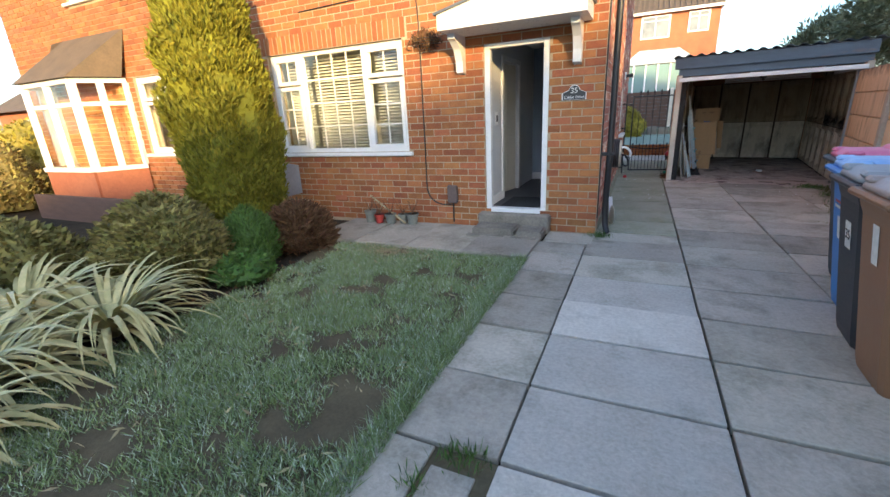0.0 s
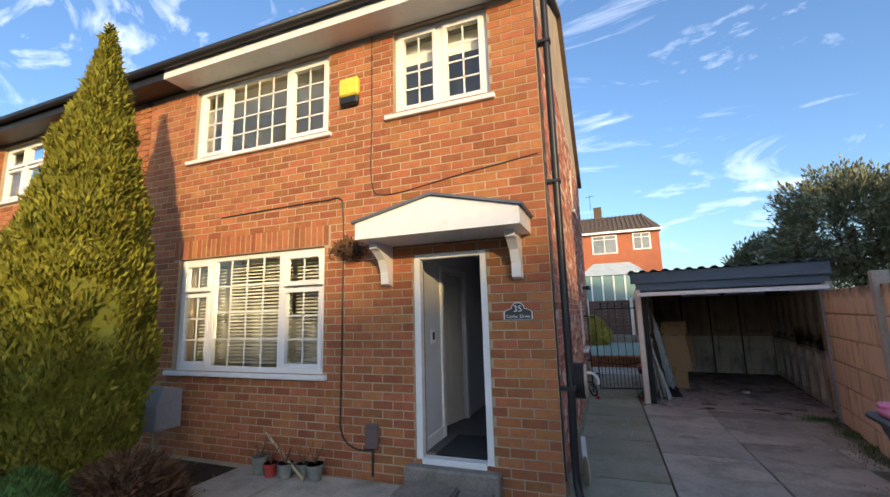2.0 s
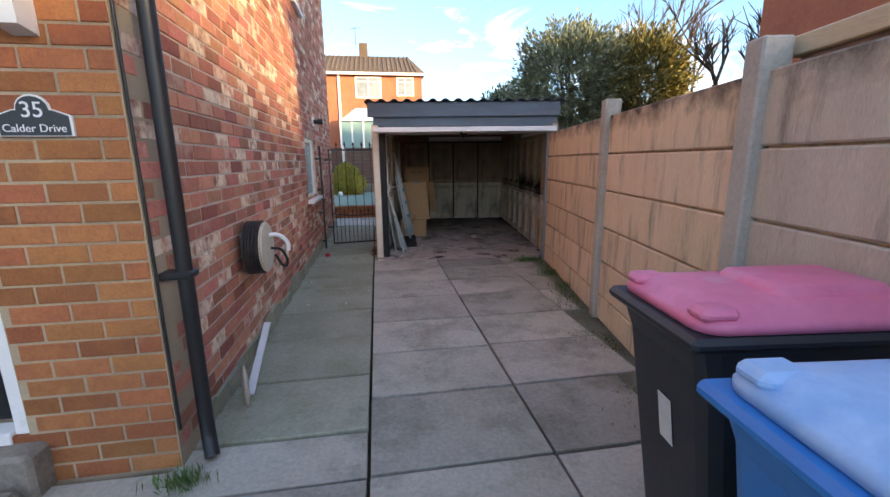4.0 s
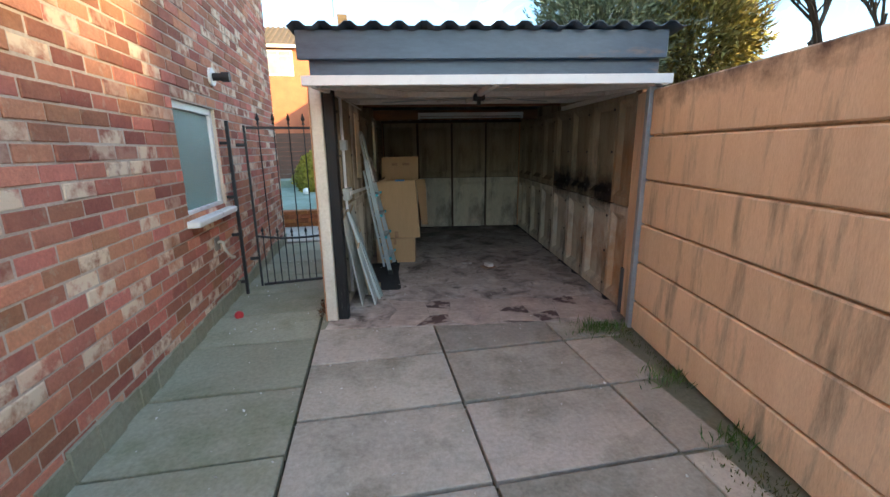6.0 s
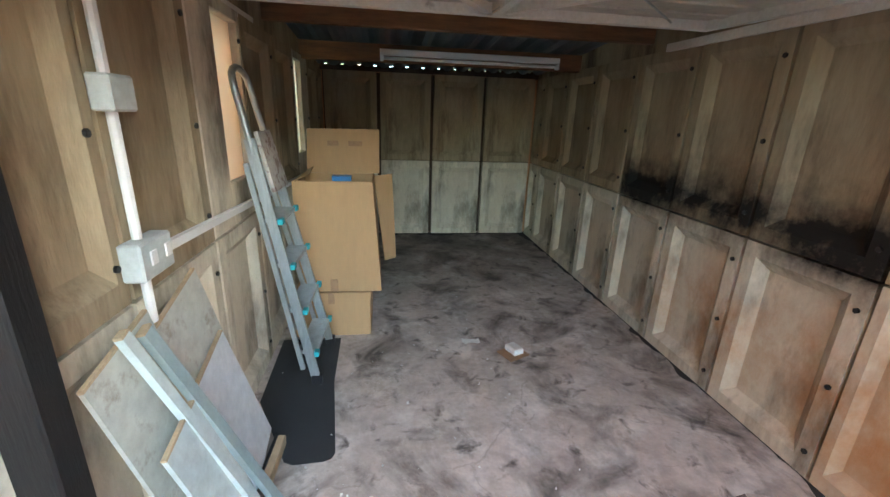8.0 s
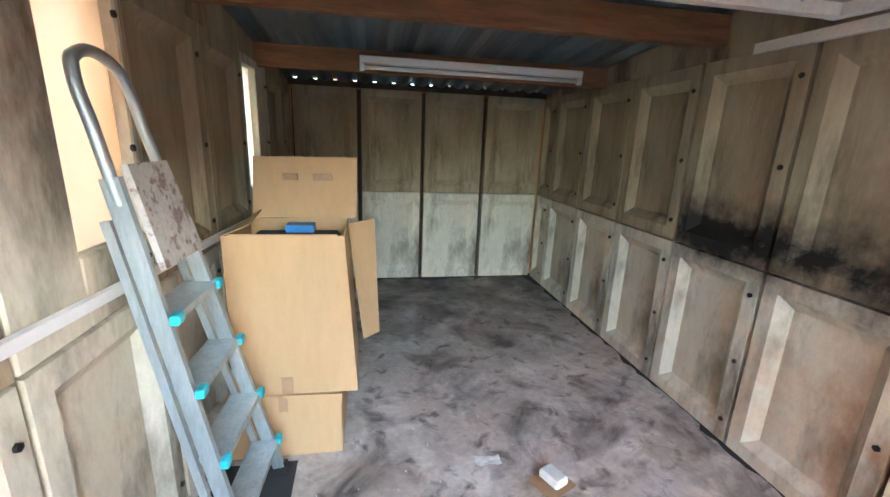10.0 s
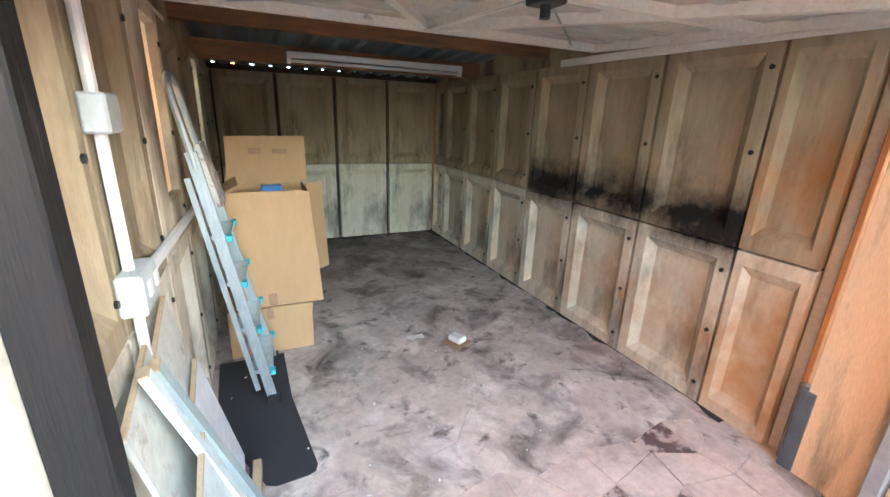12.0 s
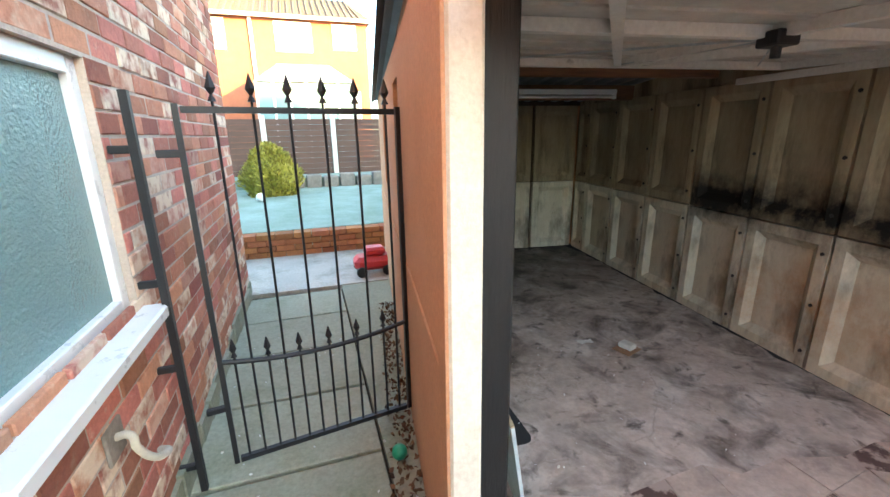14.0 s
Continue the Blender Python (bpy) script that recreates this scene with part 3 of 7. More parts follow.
window("window_4", "x", CX, *SW, (), [[(SW[2] + 0.06, SW[3] - 0.06, 1, 1, False)]], "white plastic side window with frosted glass", glassy=M_FROST, sill=(0.06, 0.09), recess=0.03)
window("window_5", "x", CX, *SW2, (), [[(SW2[2] + 0.06, SW2[3] - 0.06, 1, 1, False)]], "small white upstairs side window", sill=(0.05, 0.06), recess=0.03)

# ---- garage ----
GM = pose(1.898, 4.82, 0, 0, 0, -7.9)     # its front left inner floor corner; u across, v inwards
GW, GD, GH = 2.52, 4.38, 1.92


def gpart(name, bm, mat, parent, label="", smooth=False):
    if parent is None:
        bmesh.ops.transform(bm, matrix=GM, verts=bm.verts)
    return part(name, bm, mat, parent, label, smooth)


def gbox(name, dims, mat, parent, label="", bevel=0.0):
    return gpart(name, boxed(*dims, bevel=bevel), mat, parent, label)


def garage_panel(w, z0, z1):
    """A cast panel in the plane y=0, facing -y: raised border, bevelled recess."""
    c, d = 0.07, 0.042
    x0, x1, a, b = 0.011, w - 0.011, z0 + 0.006, z1 - 0.006
    V = [(x0, 0.07, a), (x1, 0.07, a), (x1, 0.07, b), (x0, 0.07, b), (x0, 0, a), (x1, 0, a), (x1, 0, b), (x0, 0, b)]
    V += [(x0 + c, 0, a + c), (x1 - c, 0, a + c), (x1 - c, 0, b - c), (x0 + c, 0, b - c)]
    e = c + 0.055
    V += [(x0 + e, d, a + e), (x1 - e, d, a + e), (x1 - e, d, b - e), (x0 + e, d, b - e)]
    Fc = [(0, 1, 5, 4), (1, 2, 6, 5), (2, 3, 7, 6), (3, 0, 4, 7), (4, 5, 9, 8), (5, 6, 10, 9), (6, 7, 11, 10), (7, 4, 8, 11), (8, 9, 13, 12), (9, 10, 14, 13), (10, 11, 15, 14), (11, 8, 12, 15), (12, 13, 14, 15), (3, 2, 1, 0)]
    return V, Fc


def garage():
    shell = empty("garage", GM)
    structure(shell, "sectional concrete garage with its up-and-over door raised", "garage")
    mats = {}
    for key, (za, zb) in (("low", (0.0, 0.93)), ("high", (0.93, GH))):
        V, Fc = garage_panel(0.61, za, zb)
        me = bpy.data.meshes.new("wall_panel")
        me.from_pydata(V, [], Fc)
        me.materials.append(M_CONC if key == "low" else M_CONCHI)
        mats[key] = me
    # right wall, left wall, back wall; the walls start with a half panel at the back
    def put(key, m, mt=None, narrow=False, cut=0):
        me = mats[key]
        if narrow or mt:
            me = me.copy()
            if narrow:
                for vert in me.vertices:
                    vert.co.x *= 0.5
            if mt:
                me.materials[0] = mt
        if cut:
            me = me.copy()
            for vert in me.vertices:
                vert.co.x *= cut
        ob = new("wall_panel", me)
        ob.parent = shell
        ob.matrix_local = m

    for k in range(8):
        v = GD - 0.31 - 0.61 * k if k else GD - 0.31
        for key in mats:
            wide = not k
            mt = None if k < 4 else (M_RUSTED if key == "low" else M_RUSTEDHI) if k == 7 else M_SOOTEDHI if key == "high" else M_SOOTRUST if k > 4 else M_SOOTED
            put(key, pose(GW, v + (0.305 if wide else 0.61), 0, 0, 0, -90), mt, wide, 0.57 if k == 7 else 0)
            if k in (2, 5) and key == "high":
                continue
            put(key, pose(0, v + (0.262 if k == 7 else 0), 0, 0, 0, 90), None, wide, 0.57 if k == 7 else 0)
    for k in range(4):
        for key in mats:
            put(key, pose(GW - 0.63 * (k + 1) + 0.01, GD, 0, 0, 0, 0))
    # thin dark sheets added behind the panels so that the joints look black
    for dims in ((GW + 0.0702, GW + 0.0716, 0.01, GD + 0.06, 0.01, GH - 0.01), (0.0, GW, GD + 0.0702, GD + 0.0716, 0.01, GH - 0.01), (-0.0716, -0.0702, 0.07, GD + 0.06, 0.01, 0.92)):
        part("joint_backing", boxed(*dims), M_DARKFILL, shell)
    return shell


shell = garage()
for nm, d, mt, lb in (
    ("wall_garage_left", (-0.128, -0.072, 0.062, GD + 0.1, 0, 0.93), M_RENDERED, "terracotta coloured outer wall of the garage"),
    ("wall_garage_right", (GW + 0.072, GW + 0.12, -0.02, GD + 0.1, 0, GH + 0.1), M_RENDERED, "outer face of the garage wall by the fence"),
    ("wall_garage_back", (-0.12, GW + 0.12, GD + 0.072, GD + 0.12, 0, GH), M_RENDERED, "outer face of the garage's back wall"),
):
    structure(gpart(nm, boxed(*d), mt, None), lb, "wall")


def garage_outer_left():
    bm = bmesh.new()
    zs = 0.93
    w1, w2 = GD - 0.31 - 0.61 * 5, GD - 0.31 - 0.61 * 2
    spans = [(0.1, w1), (w1 + 0.61, w2), (w2 + 0.61, GD + 0.1)]
    for a, b in spans:
        block(bm, -0.12, -0.072, a, b, zs, GH + 0.1)
    for a, o0, o1 in ((w1, 0.25, 0.58), (w2, 0.04, 0.32)):
        block(bm, -0.12, -0.072, a, a + o0, zs, GH + 0.1)
        block(bm, -0.12, -0.072, a + o1, a + 0.61, zs, GH + 0.1)
        block(bm, -0.12, -0.072, a + o0, a + o1, zs, 1.13)
        block(bm, -0.12, -0.072, a + o0, a + o1, 1.86, GH + 0.1)
    structure(gpart("wall_garage_left_upper", bm, M_RENDERED, None), "terracotta coloured upper garage wall with window openings", "wall")


garage_outer_left()
structure(gpart("wall_garage_return", boxed(-0.128, -0.119, -0.058, 0.061, 0, 2.0), M_RENDERED, None), "terracotta coloured edge of the garage front post", "wall")
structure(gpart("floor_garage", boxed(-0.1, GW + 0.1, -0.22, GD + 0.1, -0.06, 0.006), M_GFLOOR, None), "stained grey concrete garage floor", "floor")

M_RUSTPLATE = material("rusty_plate", (0.62, 0.29, 0.12), (0.50, 0.21, 0.08), rough=0.6, grain=30, blotch=3, bump=0.1)
# front posts, fascia and roof
gbox("front_post", (-0.118, -0.03, -0.06, 0.06, 0, 2.0), M_CREAM, shell, "cream painted concrete corner post", bevel=0.008)
gbox("front_post", (GW + 0.03, GW + 0.118, -0.06, 0.06, 0, 2.0), M_POST, shell, bevel=0.008)
gbox("door_jamb", (-0.028, 0.06, -0.03, 0.05, 0, 1.98), M_DARKWOOD, shell, "peeling black timber door jamb", bevel=0.006)
gbox("door_jamb", (GW + 0.002, GW + 0.028, -0.03, 0.0, 0.42, 1.98), M_RUSTPLATE, shell, "rusty orange door jamb plate", bevel=0.006)
gbox("jamb_foot", (GW - 0.01, GW + 0.028, -0.03, 0.0, 0, 0.418), M_STEP, shell, "weathered grey foot of the door jamb", bevel=0.006)
gbox("jamb_block", (GW - 0.014, GW + 0.118, -0.26, -0.062, 0, 0.405), M_POST, shell, "stained concrete block under the rusty plate", bevel=0.012)
gbox("rust_board", (GW - 0.05, GW - 0.02, -0.26, -0.07, 0.41, 1.86), M_RUSTPLATE, shell, "orange rusty plate beside the door track", bevel=0.006)
gbox("lintel", (-0.1, GW + 0.1, -0.04, 0.05, 1.98, 2.14), M_FASCIA, shell)
gbox("fascia_board", (-0.17, GW + 0.12, -0.11, -0.06, 2.11, 2.31), M_FASCIA, shell, "dark blue-black fascia board", bevel=0.004)


def roof_z(v):
    return 2.31 - 0.0764 * (v + 0.2)


def corrugated():
    bm = bmesh.new()
    nu, v0, v1 = 16, -0.2, GD + 0.09
    u0, u1 = -0.2, GW + 0.2
    steps = nu * 4
    for s in range(steps + 1):
        u = u0 + (u1 - u0) * s / steps
        ph = (s % 4)
        h = 0.034 if ph in (1, 2) else 0.0
        for v, z in ((v0, roof_z(v0)), (v1, roof_z(v1))):
            bm.verts.new((u, v, z + h))
            bm.verts.new((u, v, z + h + 0.004))
    bm.verts.ensure_lookup_table()
    for s in range(steps):
        a = s * 4
        for q in ((a, a + 4, a + 6, a + 2), (a + 1, a + 3, a + 7, a + 5), (a, a + 1, a + 5, a + 4), (a + 2, a + 6, a + 7, a + 3)):
            bm.faces.new([bm.verts[i] for i in q])
    gpart("roof_sheet", bm, M_SHEET, shell, "grey corrugated metal roof sheeting")


corrugated()
gbox("wall_plate", (-0.1, GW + 0.1, GD + 0.0, GD + 0.07, GH - 0.005, roof_z(GD) + 0.012), M_DARKFILL, shell, "dark timber wall plate under the roof sheets")
# blocks added to leave only small dots of daylight under the ribs
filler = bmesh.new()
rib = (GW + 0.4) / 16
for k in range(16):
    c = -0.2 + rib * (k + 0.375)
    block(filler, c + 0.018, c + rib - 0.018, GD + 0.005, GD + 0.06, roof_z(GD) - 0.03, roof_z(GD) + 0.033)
gpart("eaves_filler", filler, M_DARKFILL, shell, "dark filler under the roof ribs")
for u in (-0.075, GW + 0.01):
    bm = bmesh.new()
    vs = [bm.verts.new((x, v, z)) for x in (u, u + 0.06) for v, z in ((0.06, GH - 0.002), (GD, GH - 0.002), (GD, roof_z(GD) - 0.002), (0.06, roof_z(0.06) - 0.002))]
    for q in ((0, 1, 2, 3), (4, 7, 6, 5), (0, 4, 5, 1), (1, 5, 6, 2), (2, 6, 7, 3), (3, 7, 4, 0)):
        bm.faces.new([vs[i] for i in q])
    gpart("side_plate", bm, M_CONCHI, shell)
for v in (1.25, 2.16, 3.27):
    z = roof_z(v)
    gbox("roof_beam", (-0.02, GW + 0.02, v - 0.035, v + 0.035, z - 0.15, z - 0.004), M_TIMBER, shell, "rough brown timber roof beam", bevel=0.004)


def raised_door():
    d = empty("garage_door", GM)
    tagged(d, "raised cream up-and-over garage door with braced back", "garage door")
    # plane from the front edge sloping up a little inwards
    z0, z1, v0, v1 = 1.88, 1.97, -0.47, 1.55

    def zz(v):
        return z0 + (z1 - z0) * (v - v0) / (v1 - v0)

    bm = bmesh.new()
    vs = [bm.verts.new((u, v, zz(v) + dz)) for u in (-0.02, GW - 0.04) for v in (v0, v1) for dz in (0.03, 0.05)]
    for f in ((0, 2, 6, 4), (1, 5, 7, 3), (0, 4, 5, 1), (2, 3, 7, 6), (0, 1, 3, 2), (4, 6, 7, 5)):
        bm.faces.new([vs[i] for i in f])
    part("door_skin", bm, M_DOORPANEL, d)
    part("front_rail", boxed(-0.05, GW - 0.03, v0 - 0.02, v0 + 0.02, z0 - 0.01, z0 + 0.055, bevel=0.004), M_WHITE, d, "white bottom rail of the door")
    rails = [((0.02, v0, 0), (0.02, v1, 0)), ((GW - 0.08, v0, 0), (GW - 0.08, v1, 0)), ((0.02, v1 - 0.03, 0), (GW - 0.08, v1 - 0.03, 0)), ((GW / 2, v0, 0), (GW / 2, v1, 0)),
             ((0.04, 0.5, 0), (GW - 0.1, 0.5, 0)), ((0.05, -0.4, 0), (GW / 2 - 0.05, 1.45, 0)), ((GW - 0.1, -0.4, 0), (GW / 2 + 0.05, 1.45, 0))]
    for a, b in rails:
        bm = bmesh.new()
        bar(bm, (a[0], a[1], zz(a[1]) + 0.004), (b[0], b[1], zz(b[1]) + 0.004), 0.042, 0.045)
        part("door_rail", bm, M_DOORBAR, d)
    for v in np.linspace(v0 + 0.18, v1 - 0.18, 9):
        bm = bmesh.new()
        bar(bm, (0.05, v, zz(v) + 0.026), (GW - 0.1, v, zz(v) + 0.026), 0.05, 0.012)
        part("door_rib", bm, M_DOORPANEL, d)
    bm = bmesh.new()
    block(bm, GW / 2 - 0.05, GW / 2 + 0.05, 0.42, 0.52, zz(0.47) - 0.05, zz(0.47) + 0.005, bevel=0.006)
    rod(bm, (GW / 2, 0.47, zz(0.47) - 0.09), (GW / 2, 0.47, zz(0.47) - 0.04), 0.018)
    part("lock_body", bm, M_BLACK, d, "black lock mechanism")
    for e in ((0.3, 1.42), (GW - 0.36, 1.42), (GW / 2 - 0.02, 1.5)):
        bm = bmesh.new()
        rod(bm, (GW / 2, 0.47, zz(0.47) - 0.02), (e[0], e[1], zz(e[1]) - 0.006), 0.005, 6)
        part("lock_rod", bm, M_ALU, d)
    for u in (-0.015, GW - 0.03):
        bm = bmesh.new()
        bar(bm, (u, 0.05, 1.90), (u, 1.9, 1.92), 0.025, 0.045)
        part("track", bm, M_DOORBAR, shell, "galvanised overhead door track").matrix_parent_inverse = Matrix()


raised_door()


def strip_light(u0, u1, v, z):
    t = empty("strip_light", GM)
    tagged(t, "unlit white fluorescent batten light under the beams", "light")
    part("batten", boxed(u0, u1, v - 0.03, v + 0.03, z, z + 0.05, bevel=0.005), M_PAINT, t)
    bm = bmesh.new()
    rod(bm, (u0 + 0.03, v, z - 0.022), (u1 - 0.03, v, z - 0.022), 0.014, 12)
    part("tube", bm, M_PAINT, t, smooth=True)
    for u in (u0, u1 - 0.03):
        part("end_cap", boxed(u, u + 0.03, v - 0.02, v + 0.02, z - 0.045, z - 0.001), M_PAINT, t)


strip_light(0.67, 2.29, 3.19, 1.945)
strip_light(1.1, 2.3, 1.72, 2.07)

# ---- fence ----
FA = 10.3
FM = pose(4.27, 4.13, 0, 0, 0, 90 - FA)     # runs from the garage towards the street along -x of its own axes
def fence():
    f = empty("fence", FM)
    tagged(f, "concrete post and panel fence, reddish brown near the garage", "fence")
    ends = [0.0] + [-2.31 - 1.83 * k for k in range(7)]
    for bay, (x1, x0) in enumerate(zip(ends, ends[1:])):
        part("fence_backing", boxed(x0 + 0.03, x1 - 0.03, -0.03, -0.005, 0.0, 1.84), M_FENCE, f)
        for za, zb in zip((0.0, 0.24, 0.56, 0.87, 1.20, 1.52), (0.24, 0.56, 0.87, 1.20, 1.52, 1.85)):
            part("fence_panel", boxed(x0 + 0.05, x1 - 0.03, -0.02, 0.03, za + 0.006, zb - 0.006, bevel=0.009), (M_FENCEDRIP if bay < 2 else M_FENCEGDRIP) if zb > 1.8 else (M_FENCE if bay < 2 else M_FENCEG), f)
        part("fence_post", boxed(x0 - 0.06, x0 + 0.06, -0.06, 0.075, 0, 1.98, bevel=0.01), M_POST, f)
    part("end_channel", boxed(-0.026, 0.03, -0.03, 0.055, 0, 1.92, bevel=0.006), M_GREYPL, f, "grey end post between fence and garage")
    part("filler_slab", boxed(0.031, 0.30, -0.05, -0.01, 0, 1.85), M_FENCE, f)
    return f


fence()

# ---- step, canopy, door ----
def porch():
    c = empty("door_canopy")
    tagged(c, "white plastic door canopy with shallow pitched front", "canopy")
    x0, x1, xm, y0 = -0.97, 0.64, -0.16, F - 0.56
    bm = bmesh.new()
    prof = [(x0, 2.40), (x1, 2.40), (x1, 2.56), (xm, 2.74), (x0, 2.56)]
    a = [bm.verts.new((x, y0, z)) for x, z in prof]
    b = [bm.verts.new((x, F, z)) for x, z in prof]
    bm.faces.new(a)
    bm.faces.new(b[::-1])
    for i in range(5):
        bm.faces.new((a[i], a[(i + 1) % 5], b[(i + 1) % 5], b[i]))
    part("hood", bm, M_WHITE, c)
    for s, xe in ((-1, x0 - 0.03), (1, x1 + 0.03)):
        bm = bmesh.new()
        bar(bm, (xe, (y0 - 0.03 + F) / 2, 2.565), (xm, (y0 - 0.03 + F) / 2, 2.755), 0.6, 0.022)
        part("roof_leaf", bm, M_SHEET, c, "grey felt canopy roof")
    for x in (-0.90, 0.50):
        prof = [(F, 2.40), (F - 0.34, 2.40), (F - 0.34, 2.34), (F - 0.28, 2.32), (F - 0.17, 2.24), (F - 0.11, 2.12), (F - 0.10, 1.99), (F, 1.97)]
        bm = bmesh.new()
        a = [bm.verts.new((x - 0.045, y, z)) for y, z in prof]
        b = [bm.verts.new((x + 0.045, y, z)) for y, z in prof]
        bm.faces.new(a)
        bm.faces.new(b[::-1])
        for i in range(len(prof)):
            j = (i + 1) % len(prof)
            bm.faces.new((a[i], a[j], b[j], b[i]))
        part("bracket", bm, M_WHITE, c, "scrolled white bracket")


porch()


def doorway():
    d = empty("door_frame")
    structure(d, "white plastic front door frame", "door frame")
    a, b, z0, z1 = DR
    t = 0.07
    for dims in ((a, a + t, F + 0.02, F + 0.10, z0, z1), (b - t, b, F + 0.02, F + 0.10, z0, z1), (a + t, b - t, F + 0.02, F + 0.10, z1 - t, z1), (a + t, b - t, F - 0.01, F + 0.10, z0 - 0.02, z0 + 0.04)):
        part("frame", boxed(*dims, bevel=0.005), M_WHITE, d)


doorway()
structure(part("door_step", boxed(-0.70, 0.25, F - 0.12, F + 0.02, -0.02, 0.225, bevel=0.02), M_STEP), "worn concrete sill step under the door", "step")


# ---- more materials ----
M_CYP = material("cypress_leaf", (0.22, 0.205, 0.02), (0.10, 0.115, 0.018), rough=0.7, grain=8, blotch=2.5, bump=0, rand="island", spread=0.35, spec=0.2)
# Leaf tones are lifted and greyed so the colour carries distance haze.
M_LEAF = material("evergreen_leaf", (0.24, 0.255, 0.15), (0.13, 0.155, 0.085), rough=0.6, grain=8, blotch=1.5, bump=0, rand="island", spread=0.4, spec=0.3)
M_GOLD = material("golden_leaf", (0.34, 0.30, 0.05), (0.19, 0.18, 0.035), rough=0.6, grain=8, blotch=2, bump=0, rand="island", spread=0.4, spec=0.3)
M_MIXLEAF = material("mixed_shrub_leaf", (0.27, 0.225, 0.07), (0.10, 0.105, 0.035), rough=0.7, grain=8, blotch=5, mix=0.4, bump=0, rand="island", spread=0.5, spec=0.2)
M_GREENLEAF = material("green_shrub_leaf", (0.10, 0.19, 0.035), (0.035, 0.07, 0.02), rough=0.6, grain=8, blotch=4, bump=0, rand="island", spread=0.4, spec=0.3)
M_DEAD = material("dead_stem", (0.17, 0.095, 0.05), (0.07, 0.04, 0.025), rough=0.9, grain=12, blotch=5, bump=0, rand="island", spread=0.4, spec=0.1)
M_STRAW = material("straw", (0.45, 0.38, 0.22), (0.28, 0.23, 0.12), rough=0.8, grain=12, blotch=5, bump=0, rand="island", spread=0.3, spec=0.2)
M_PHORM = material("flax_leaf", (0.58, 0.52, 0.24), (0.27, 0.30, 0.11), rough=0.45, grain=14, blotch=6, mix=0.5, bump=0.05, rand="island", spread=0.35, spec=0.4)
M_GRASS = material("frosted_grass", (0.29, 0.36, 0.15), (0.10, 0.17, 0.045), rough=0.8, grain=6, blotch=1.6, mix=0.8, bump=0, rand="island", spread=0.45, spec=0.2, stain=(0.66, 0.70, 0.62), stain_at=(0.50, 0.64), stain_scale=4.5)
M_LAWN = material("lawn_soil", (0.15, 0.125, 0.075), (0.06, 0.048, 0.034), rough=1.0, grain=50, blotch=2.5, mix=0.5, bump=0.7, spec=0.05)
M_FROSTLAWN = material("frosted_lawn", (0.30, 0.36, 0.30), (0.17, 0.22, 0.15), rough=0.95, grain=30, blotch=1.5, bump=0.6, spec=0.1)
M_BARK = material("bark", (0.12, 0.085, 0.055), (0.06, 0.045, 0.03), rough=0.95, grain=25, bump=0.7, stretch=(3, 3, 0.5))
M_BROWN = material("brown_bin_plastic", (0.27, 0.13, 0.065), (0.23, 0.11, 0.055), rough=0.45, grain=60, blotch=3, bump=0.06, grain_amt=0.1, stain=(0.24, 0.16, 0.11), stain_at=(0.62, 0.8), stain_scale=2)
M_BROWNLID = material("brown_lid_plastic", (0.44, 0.37, 0.34), (0.29, 0.21, 0.175), rough=0.45, grain=40, blotch=2.5, bump=0.06, grain_amt=0.15)
M_BLUE = material("blue_bin_plastic", (0.03, 0.21, 0.55), (0.025, 0.17, 0.47), rough=0.4, grain=50, blotch=3, bump=0.05, grain_amt=0.08)
# Blue, pink and grey lids carry the pale sky reflection in their colour.
M_BLUELID = material("blue_lid_plastic", (0.46, 0.62, 0.86), (0.14, 0.36, 0.72), rough=0.5, grain=30, blotch=4, bump=0.05, grain_amt=0.15)
M_PINKLID = material("pink_lid_plastic", (0.84, 0.24, 0.36), (0.72, 0.15, 0.26), rough=0.5, grain=30, blotch=4, bump=0.05, grain_amt=0.15, stain=(0.7, 0.42, 0.47), stain_at=(0.6, 0.8), stain_scale=3)
M_DKGREY = material("dark_grey_bin_plastic", (0.03, 0.03, 0.034), (0.02, 0.02, 0.023), rough=0.45, grain=50, blotch=3, bump=0.06, grain_amt=0.12)
M_GREYLID = material("grey_lid_plastic", (0.36, 0.365, 0.37), (0.24, 0.245, 0.25), rough=0.5, grain=30, blotch=3, bump=0.06, grain_amt=0.15)
M_LABEL = material("paper_label", (0.72, 0.70, 0.65), (0.62, 0.60, 0.55), rough=0.6, grain=30, bump=0.02)
M_CARD = material("cardboard", (0.47, 0.30, 0.155), (0.42, 0.265, 0.135), rough=0.85, grain=40, blotch=2, bump=0.06, stretch=(1, 1, 0.2), grain_amt=0.1)
M_CARDDK = material("cardboard_shadow_tape", (0.33, 0.19, 0.10), (0.28, 0.16, 0.085), rough=0.5, grain=30, bump=0.03)
M_SPATTER = material("paint_spattered_metal", (0.56, 0.54, 0.50), (0.40, 0.37, 0.34), rough=0.6, grain=60, blotch=9, bump=0.3, stain=(0.16, 0.07, 0.06), stain_at=(0.52, 0.58), stain_scale=22)
M_CYAN = material("turquoise_plastic", (0.05, 0.50, 0.58), (0.04, 0.42, 0.50), rough=0.4, grain=30, bump=0.02)
M_SWITCH = material("switch_grey", (0.52, 0.56, 0.56), (0.44, 0.48, 0.48), rough=0.5, grain=30, blotch=6, bump=0.05)
M_BOARDW = material("painted_board", (0.60, 0.67, 0.66), (0.45, 0.51, 0.50), rough=0.6, grain=20, blotch=3, bump=0.1, stain=(0.33, 0.26, 0.19), stain_at=(0.64, 0.76), stain_scale=4)
